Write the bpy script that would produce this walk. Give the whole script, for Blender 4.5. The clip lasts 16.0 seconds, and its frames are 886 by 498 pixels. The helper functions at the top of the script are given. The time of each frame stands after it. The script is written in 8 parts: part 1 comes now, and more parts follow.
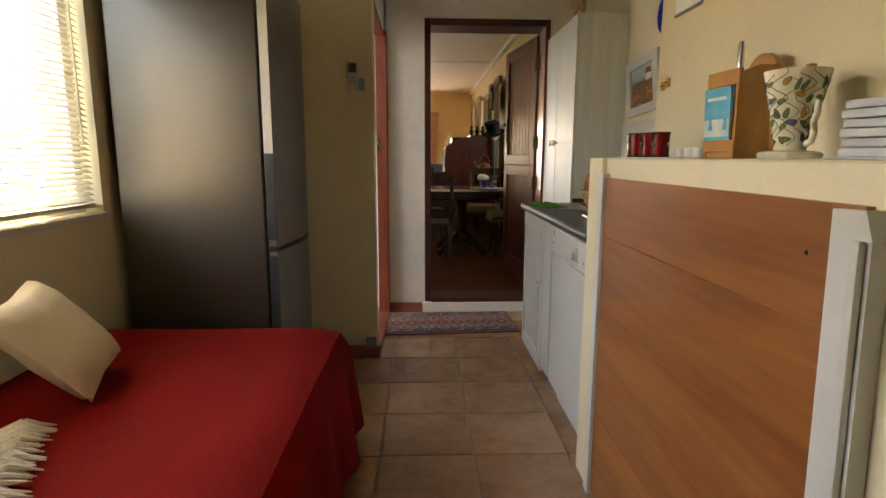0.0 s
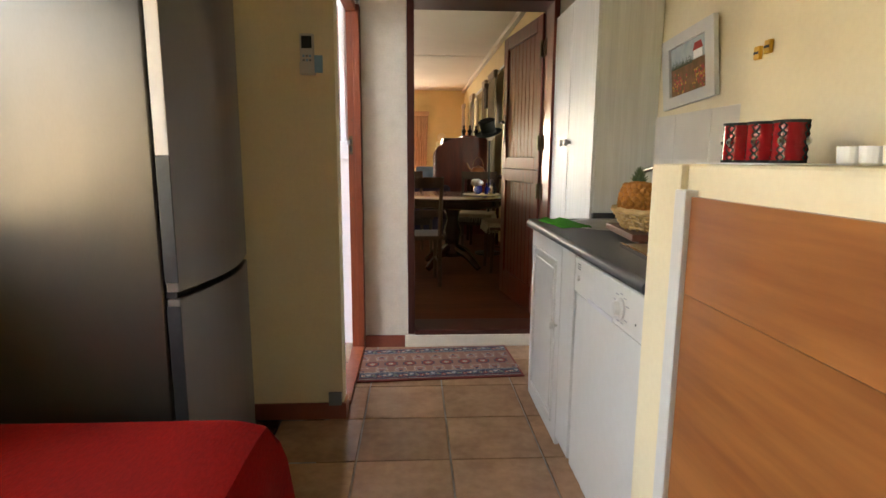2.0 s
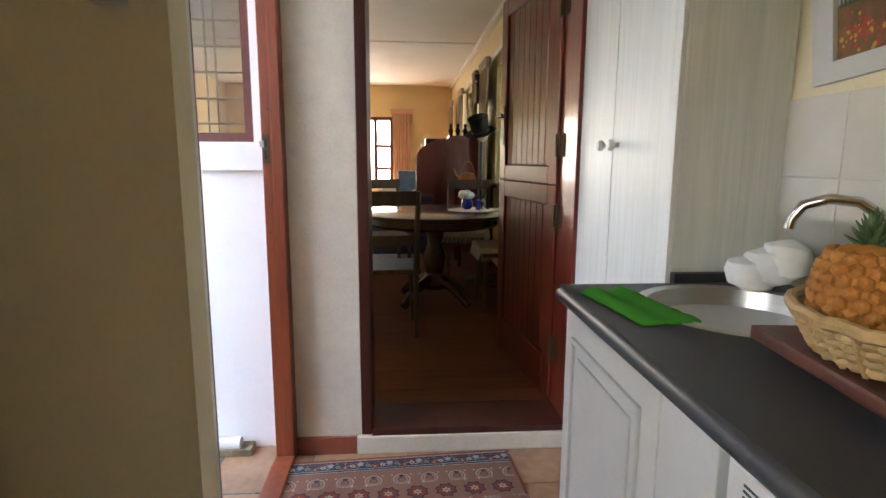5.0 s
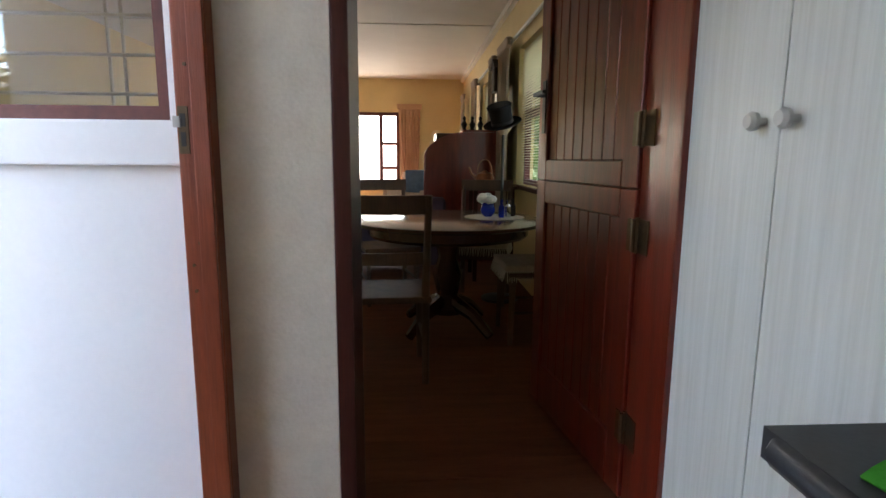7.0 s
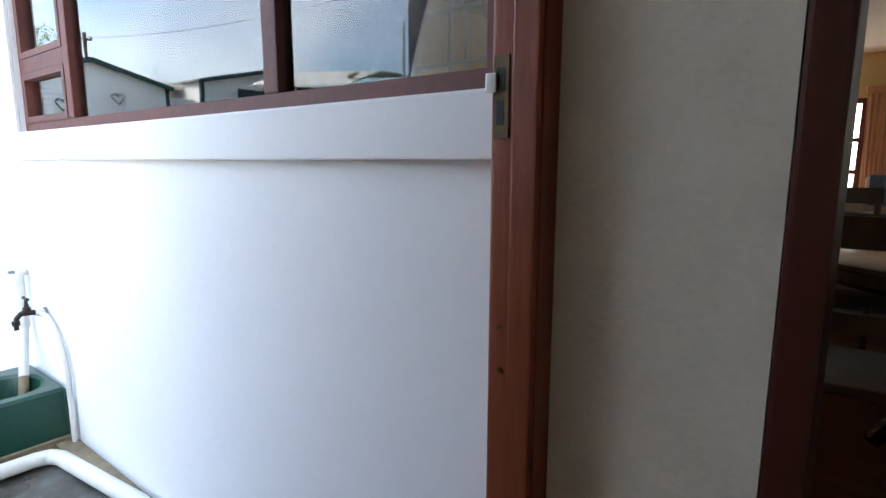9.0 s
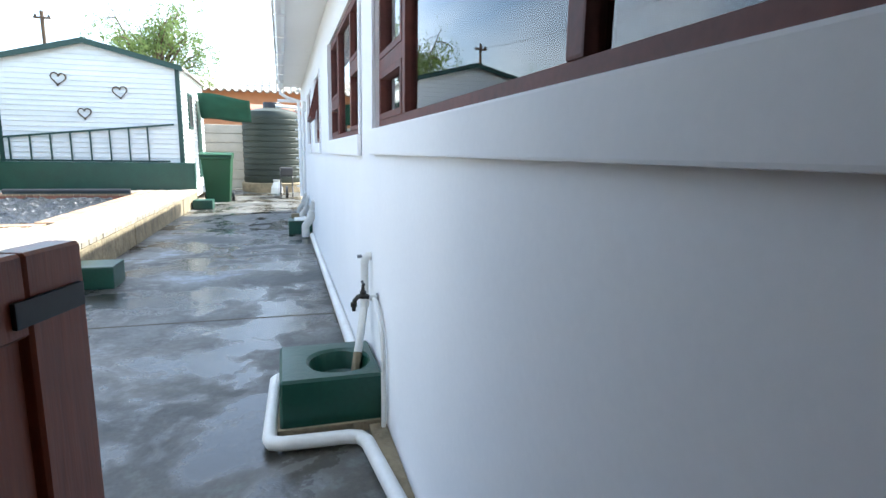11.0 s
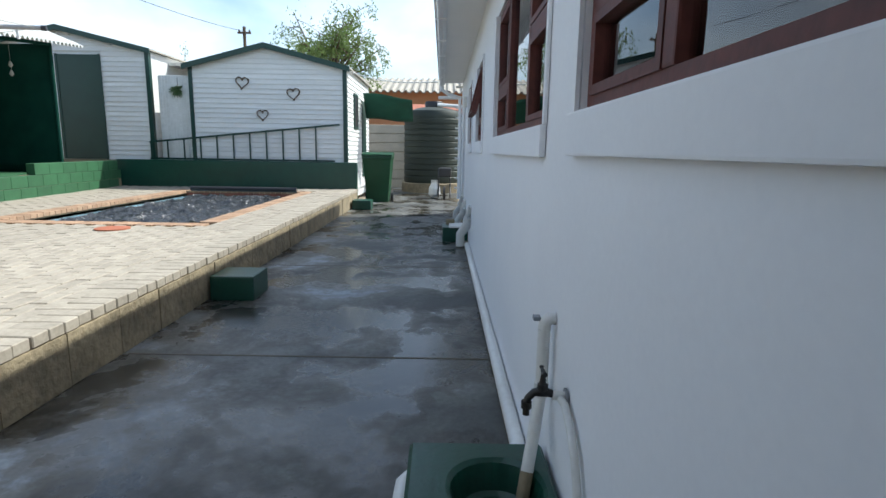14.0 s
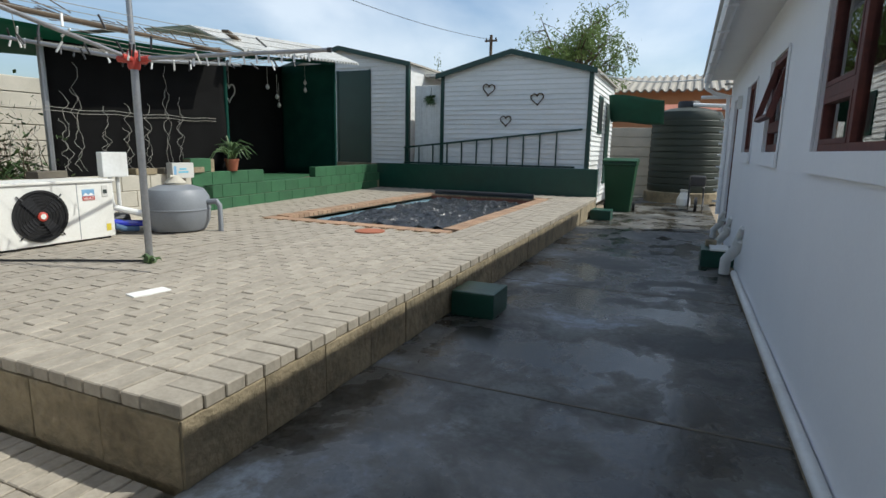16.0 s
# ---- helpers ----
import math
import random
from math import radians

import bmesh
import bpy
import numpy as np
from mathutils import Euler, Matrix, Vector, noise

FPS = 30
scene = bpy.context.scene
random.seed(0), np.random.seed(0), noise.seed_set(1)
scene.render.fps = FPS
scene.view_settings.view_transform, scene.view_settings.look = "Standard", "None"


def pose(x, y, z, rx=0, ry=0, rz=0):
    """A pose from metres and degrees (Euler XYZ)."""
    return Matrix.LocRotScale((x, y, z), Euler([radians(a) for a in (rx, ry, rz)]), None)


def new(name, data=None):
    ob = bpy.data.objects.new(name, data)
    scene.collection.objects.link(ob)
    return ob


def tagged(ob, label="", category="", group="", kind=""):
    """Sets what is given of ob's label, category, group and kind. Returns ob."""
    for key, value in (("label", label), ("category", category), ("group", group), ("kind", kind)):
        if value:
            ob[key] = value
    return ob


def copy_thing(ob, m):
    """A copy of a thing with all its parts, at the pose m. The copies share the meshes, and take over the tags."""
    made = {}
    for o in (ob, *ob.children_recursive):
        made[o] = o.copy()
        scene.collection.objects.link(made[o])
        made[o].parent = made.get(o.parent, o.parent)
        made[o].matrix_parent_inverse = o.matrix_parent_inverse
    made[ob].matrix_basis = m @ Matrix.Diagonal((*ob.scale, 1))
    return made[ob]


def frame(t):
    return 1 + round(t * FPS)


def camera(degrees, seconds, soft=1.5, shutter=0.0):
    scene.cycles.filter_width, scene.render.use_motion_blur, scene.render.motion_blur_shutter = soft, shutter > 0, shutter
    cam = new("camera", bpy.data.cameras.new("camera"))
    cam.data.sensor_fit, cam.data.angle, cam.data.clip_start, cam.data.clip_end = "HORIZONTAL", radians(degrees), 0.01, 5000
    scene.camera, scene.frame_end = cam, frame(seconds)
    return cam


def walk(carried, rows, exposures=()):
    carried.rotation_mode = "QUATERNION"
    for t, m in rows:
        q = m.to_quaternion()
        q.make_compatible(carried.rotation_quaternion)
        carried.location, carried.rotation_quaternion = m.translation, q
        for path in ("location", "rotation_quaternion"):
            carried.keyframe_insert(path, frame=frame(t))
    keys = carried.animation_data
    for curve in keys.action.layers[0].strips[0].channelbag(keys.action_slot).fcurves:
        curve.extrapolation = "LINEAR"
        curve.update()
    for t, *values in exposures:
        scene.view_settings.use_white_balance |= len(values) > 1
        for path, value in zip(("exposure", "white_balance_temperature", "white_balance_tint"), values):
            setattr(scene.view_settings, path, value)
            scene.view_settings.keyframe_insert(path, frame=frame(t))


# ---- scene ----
cam = camera(78.2, 16.0)
PATH = [
    (0.0, -0.0023, 0.0146, 1.2071, -9.6, -0.22, -2.19),
    (0.5, 0.0415, 0.1683, 1.2098, -9.55, -0.2, -2.59),
    (1.0, 0.0615, 0.3361, 1.1995, -9.5, -0.24, -2.63),
    (1.5, 0.0486, 0.5455, 1.2104, -9.45, -0.23, -2.75),
    (2.0, 0.0627, 0.7581, 1.2133, -9.41, -0.31, -2.98),
    (2.5, 0.1012, 0.9752, 1.2329, -9.36, -0.3, -3.1),
    (3.0, 0.0765, 1.1898, 1.2331, -9.27, -0.26, -3.31),
    (3.5, 0.0598, 1.3861, 1.2358, -9.24, -0.34, -3.65),
    (4.0, 0.109, 1.5887, 1.2455, -9.26, -0.34, -3.89),
    (4.2, 0.134, 1.6683, 1.2546, -9.3, -0.31, -3.94),
    (6.3, 0.2526, 2.4874, 1.2345, -9.31, -0.34, -4.09),
    (6.5, 0.2443, 2.5738, 1.2293, -9.34, -0.35, -4.01),
    (7.0, 0.2163, 2.8006, 1.2249, -9.29, -0.39, -3.22),
    (7.5, 0.2418, 2.9903, 1.2073, -9.3, -0.43, 0.82),
    (8.0, 0.2477, 3.1707, 1.2056, -8.94, -0.25, 12.56),
    (8.5, 0.162, 3.3536, 1.1989, -8.83, -0.26, 25.15),
    (9.0, 0.0856, 3.4921, 1.2027, -9.12, -0.12, 37.75),
    (9.5, 0.0273, 3.6132, 1.2242, -9.46, -0.49, 49.43),
    (10.0, -0.0336, 3.7002, 1.2246, -9.69, -0.64, 59.9),
    (10.2, -0.078, 3.727, 1.22, -9.78, -0.69, 63.41),
    (12.3, -0.6124, 3.98, 1.2108, -9.99, -1.06, 82.46),
    (12.5, -0.6861, 3.9683, 1.2071, -10.02, -1.04, 83.35),
    (13.0, -0.9025, 3.9642, 1.1971, -10.11, -0.94, 84.97),
    (13.5, -1.089, 3.9455, 1.1965, -10.14, -0.95, 86.4),
    (14.0, -1.2837, 3.9031, 1.2131, -10.22, -0.93, 90.0),
    (14.5, -1.4331, 3.8378, 1.2189, -10.36, -1.02, 96.65),
    (15.0, -1.5394, 3.7458, 1.2357, -10.45, -1.0, 102.41),
    (15.5, -1.6197, 3.6882, 1.2452, -10.42, -0.9, 107.76),
    (16.0, -1.6795, 3.6461, 1.2898, -10.44, -1.05, 113.67),
]
EXPOSURES = [(0.0, 4.15, 7600, 12), (1.0, 4.65, 7600, 12), (2.0, 4.75, 7450, 12), (4.0, 4.85, 6850, 11), (6.5, 4.2, 6350, 10), (7.5, 3.85, 6250, 9), (9.0, 3.05, 6150, 7), (10.0, 2.55, 6000, 5), (12.5, 1.35, 6000, 4), (14.0, 0.7, 6000, 4), (16.0, 0.0, 6150, 5)]
walk(cam, [(t, pose(x, y, z, 90 + pitch, roll, yaw)) for t, x, y, z, pitch, roll, yaw in PATH], EXPOSURES)

# ---- world, sun, window light ----
SUN_WAY = Vector((0.40, -0.752, -1.0)).normalized()
sky_world = bpy.data.worlds.new("sky")
scene.world = sky_world
sky_world.use_nodes = True
wn = sky_world.node_tree
sky = wn.nodes.new("ShaderNodeTexSky")
sky.sky_type = "NISHITA"
sky.sun_disc = False
sky.sun_elevation = math.asin(-SUN_WAY.z)
sky.sun_rotation = math.atan2(-SUN_WAY.x, -SUN_WAY.y)
sky.dust_density = 2.0
wn.nodes["Background"].inputs["Strength"].default_value = 0.15
# thin high cloud over the whole sky
wtc, wmap, wno, wra, wmx = (wn.nodes.new(k) for k in ("ShaderNodeTexCoord", "ShaderNodeMapping", "ShaderNodeTexNoise", "ShaderNodeMapRange", "ShaderNodeMix"))
wmap.inputs["Scale"].default_value = (1.0, 1.6, 3.2)
wno.inputs["Scale"].default_value, wno.inputs["Detail"].default_value, wno.inputs["Distortion"].default_value = 1.6, 8, 0.4
wra.inputs[1].default_value, wra.inputs[2].default_value, wra.inputs[3].default_value, wra.inputs[4].default_value = 0.42, 0.68, 0.0, 0.6
wmx.data_type = "RGBA"
wmx.inputs[7].default_value = (7.0, 7.2, 7.6, 1)
wn.links.new(wtc.outputs["Generated"], wmap.inputs["Vector"])
wn.links.new(wmap.outputs[0], wno.inputs["Vector"])
wn.links.new(wno.outputs[0], wra.inputs[0])
wn.links.new(wra.outputs[0], wmx.inputs[0])
wn.links.new(sky.outputs[0], wmx.inputs[6])
wn.links.new(wmx.outputs[2], wn.nodes["Background"].inputs["Color"])
sun_data = bpy.data.lights.new("sun", "SUN")
sun_data.energy, sun_data.angle, sun_data.color = 4.3, radians(0.55), (1.0, 0.95, 0.87)
sun = new("sun", sun_data)
sun.rotation_euler = SUN_WAY.to_track_quat("-Z", "Y").to_euler()


def window_light(x, y, z, rx, ry, rz, w, h, watts):
    d = bpy.data.lights.new("window_light", "AREA")
    d.shape, d.size, d.size_y, d.energy, d.color = "RECTANGLE", w, h, watts, (0.93, 0.97, 1.0)
    o = new("window_light", d)
    o.matrix_world = pose(x, y, z, rx, ry, rz)
    return o


window_light(-1.44, 1.42, 1.54, 0, -90, 0, 1.08, 1.66, 0.74)
window_light(-1.0, 13.83, 1.39, -90, 0, 0, 1.95, 1.45, 2.1)


# ---- materials ----
def mat(name, c1, c2=None, rough=0.6, metal=0.0, grain=60.0, blotch=3.0, bump=0.15, stretch=(1, 1, 1), mix=0.5, coat=0.0, vary=0.0, depth=0.01):
    """Two-scale noise over a base colour, with bump; vary: value change from object to object."""
    c2 = c2 or tuple(v * 0.8 for v in c1)
    m = bpy.data.materials.new(name)
    m.use_nodes = True
    nt = m.node_tree
    b = nt.nodes["Principled BSDF"]
    n, ln = nt.nodes.new, nt.links.new
    tc, info, add = n("ShaderNodeTexCoord"), n("ShaderNodeObjectInfo"), n("ShaderNodeVectorMath")
    mul = n("ShaderNodeVectorMath")
    mul.operation = "SCALE"
    mul.inputs[0].default_value = (7.3, 11.1, 5.7)
    ln(info.outputs["Random"], mul.inputs["Scale"])
    ln(tc.outputs["Object"], add.inputs[0])
    ln(mul.outputs[0], add.inputs[1])
    mp = n("ShaderNodeMapping")
    mp.inputs["Scale"].default_value = stretch
    ln(add.outputs[0], mp.inputs["Vector"])
    big, fine = n("ShaderNodeTexNoise"), n("ShaderNodeTexNoise")
    big.inputs["Scale"].default_value, big.inputs["Detail"].default_value = blotch, 5
    fine.inputs["Scale"].default_value, fine.inputs["Detail"].default_value = grain, 4
    ln(mp.outputs[0], big.inputs["Vector"])
    ln(mp.outputs[0], fine.inputs["Vector"])
    mixer = n("ShaderNodeMix")
    mixer.data_type = "FLOAT"
    mixer.inputs[0].default_value = 0.4
    ln(big.outputs[0], mixer.inputs[2])
    ln(fine.outputs[0], mixer.inputs[3])
    ramp = n("ShaderNodeValToRGB")
    ramp.color_ramp.elements[0].position, ramp.color_ramp.elements[1].position = 0.5 - mix * 0.3, 0.5 + mix * 0.3
    ramp.color_ramp.elements[0].color, ramp.color_ramp.elements[1].color = (*c2, 1), (*c1, 1)
    ln(mixer.outputs[0], ramp.inputs[0])
    colour = ramp.outputs[0]
    if vary:
        hsv, mr = n("ShaderNodeHueSaturation"), n("ShaderNodeMapRange")
        mr.inputs[3].default_value, mr.inputs[4].default_value = 1 - vary, 1 + vary
        ln(info.outputs["Random"], mr.inputs[0])
        ln(mr.outputs[0], hsv.inputs["Value"])
        ln(colour, hsv.inputs["Color"])
        colour = hsv.outputs[0]
    ln(colour, b.inputs["Base Color"])
    b.inputs["Roughness"].default_value, b.inputs["Metallic"].default_value = rough, metal
    b.inputs["Coat Weight"].default_value = coat
    b.inputs["Coat Roughness"].default_value = 0.15
    if bump:
        bp = n("ShaderNodeBump")
        bp.inputs["Strength"].default_value, bp.inputs["Distance"].default_value = bump, depth
        ln(mixer.outputs[0], bp.inputs["Height"])
        ln(bp.outputs[0], b.inputs["Normal"])
    return m


def glass_mat(name, gloss, tint, rough=0.0, rise=1.3):
    m = bpy.data.materials.new(name)
    m.use_nodes = True
    nt = m.node_tree
    nt.nodes.remove(nt.nodes["Principled BSDF"])
    n, ln = nt.nodes.new, nt.links.new
    g, tr, mx = n("ShaderNodeBsdfGlossy"), n("ShaderNodeBsdfTransparent"), n("ShaderNodeMixShader")
    g.inputs["Roughness"].default_value = rough
    tr.inputs["Color"].default_value = (*tint, 1)
    fr_, gain = n("ShaderNodeFresnel"), n("ShaderNodeMath")
    fr_.inputs["IOR"].default_value = 1.5
    gain.operation, gain.use_clamp = "MULTIPLY_ADD", True
    gain.inputs[1].default_value, gain.inputs[2].default_value = rise, gloss
    ln(fr_.outputs[0], gain.inputs[0])
    ln(gain.outputs[0], mx.inputs[0])
    ln(tr.outputs[0], mx.inputs[1])
    ln(g.outputs[0], mx.inputs[2])
    ln(mx.outputs[0], nt.nodes["Material Output"].inputs["Surface"])
    return m


def wet_concrete():
    """Worn screed: dark damp cloudy areas with gloss, pale dry patches tinted blue like reflected sky, fine grit."""
    m = bpy.data.materials.new("damp_stained_concrete")
    m.use_nodes = True
    nt = m.node_tree
    b = nt.nodes["Principled BSDF"]
    n, ln = nt.nodes.new, nt.links.new
    tc = n("ShaderNodeTexCoord")
    tex = []
    for scale, detail, warp in ((0.70, 10, 0.35), (1.5, 10, 0.2), (30, 5, 0), (0.35, 3, 0.5)):
        t = n("ShaderNodeTexNoise")
        t.inputs["Scale"].default_value, t.inputs["Detail"].default_value, t.inputs["Distortion"].default_value = scale, detail, warp
        t.inputs["Roughness"].default_value = 0.65
        ln(tc.outputs["Object"], t.inputs["Vector"])
        tex.append(t)

    def ramp(src, stops):
        r = n("ShaderNodeValToRGB")
        e = r.color_ramp.elements
        while len(e) < len(stops):
            e.new(0.5)
        for el, (p, c) in zip(e, stops):
            el.position, el.color = p, (*c, 1)
        ln(src, r.inputs[0])
        return r.outputs[0]

    base = ramp(tex[0].outputs[0], [(0.39, (0.030, 0.029, 0.025)), (0.46, (0.046, 0.043, 0.036)), (0.52, (0.074, 0.069, 0.057)), (0.57, (0.100, 0.094, 0.080)), (0.62, (0.16, 0.165, 0.165))])
    # bluish top stop paints the sky's reflection into the pale patches
    patch = ramp(tex[1].outputs[0], [(0.42, (0.50, 0.50, 0.49)), (0.47, (0.9, 0.9, 0.9)), (0.53, (1.0, 1.0, 1.0)), (0.58, (1.6, 1.75, 1.95))])
    fine = ramp(tex[2].outputs[0], [(0.3, (0.8, 0.8, 0.8)), (0.7, (1.2, 1.2, 1.2))])
    col = base
    for other in (patch, fine):
        mx = n("ShaderNodeMix")
        mx.data_type, mx.blend_type = "RGBA", "MULTIPLY"
        mx.inputs[0].default_value = 1.0
        ln(col, mx.inputs[6])
        ln(other, mx.inputs[7])
        col = mx.outputs[2]
    ln(col, b.inputs["Base Color"])
    rr = n("ShaderNodeMapRange")
    rr.inputs[1].default_value, rr.inputs[2].default_value, rr.inputs[3].default_value, rr.inputs[4].default_value = 0.45, 0.55, 0.16, 0.62
    ln(tex[1].outputs[0], rr.inputs[0])
    ln(rr.outputs[0], b.inputs["Roughness"])
    bp = n("ShaderNodeBump")
    bp.inputs["Strength"].default_value, bp.inputs["Distance"].default_value = 0.35, 0.006
    ln(tex[2].outputs[0], bp.inputs["Height"])
    ln(bp.outputs[0], b.inputs["Normal"])
    return m


def thin_mat(name, c1, c2, share, grain=3.0):
    """Thin cloth or leaf: part of the light passes through."""
    m = mat(name, c1, c2, 0.7, grain=grain, blotch=0.8, bump=0)
    nt = m.node_tree
    b = nt.nodes["Principled BSDF"]
    tr, mx = nt.nodes.new("ShaderNodeBsdfTranslucent"), nt.nodes.new("ShaderNodeMixShader")
    nt.links.new(b.inputs["Base Color"].links[0].from_socket, tr.inputs["Color"])
    mx.inputs[0].default_value = share
    nt.links.new(b.outputs[0], mx.inputs[1])
    nt.links.new(tr.outputs[0], mx.inputs[2])
    nt.links.new(mx.outputs[0], nt.nodes["Material Output"].inputs["Surface"])
    return m


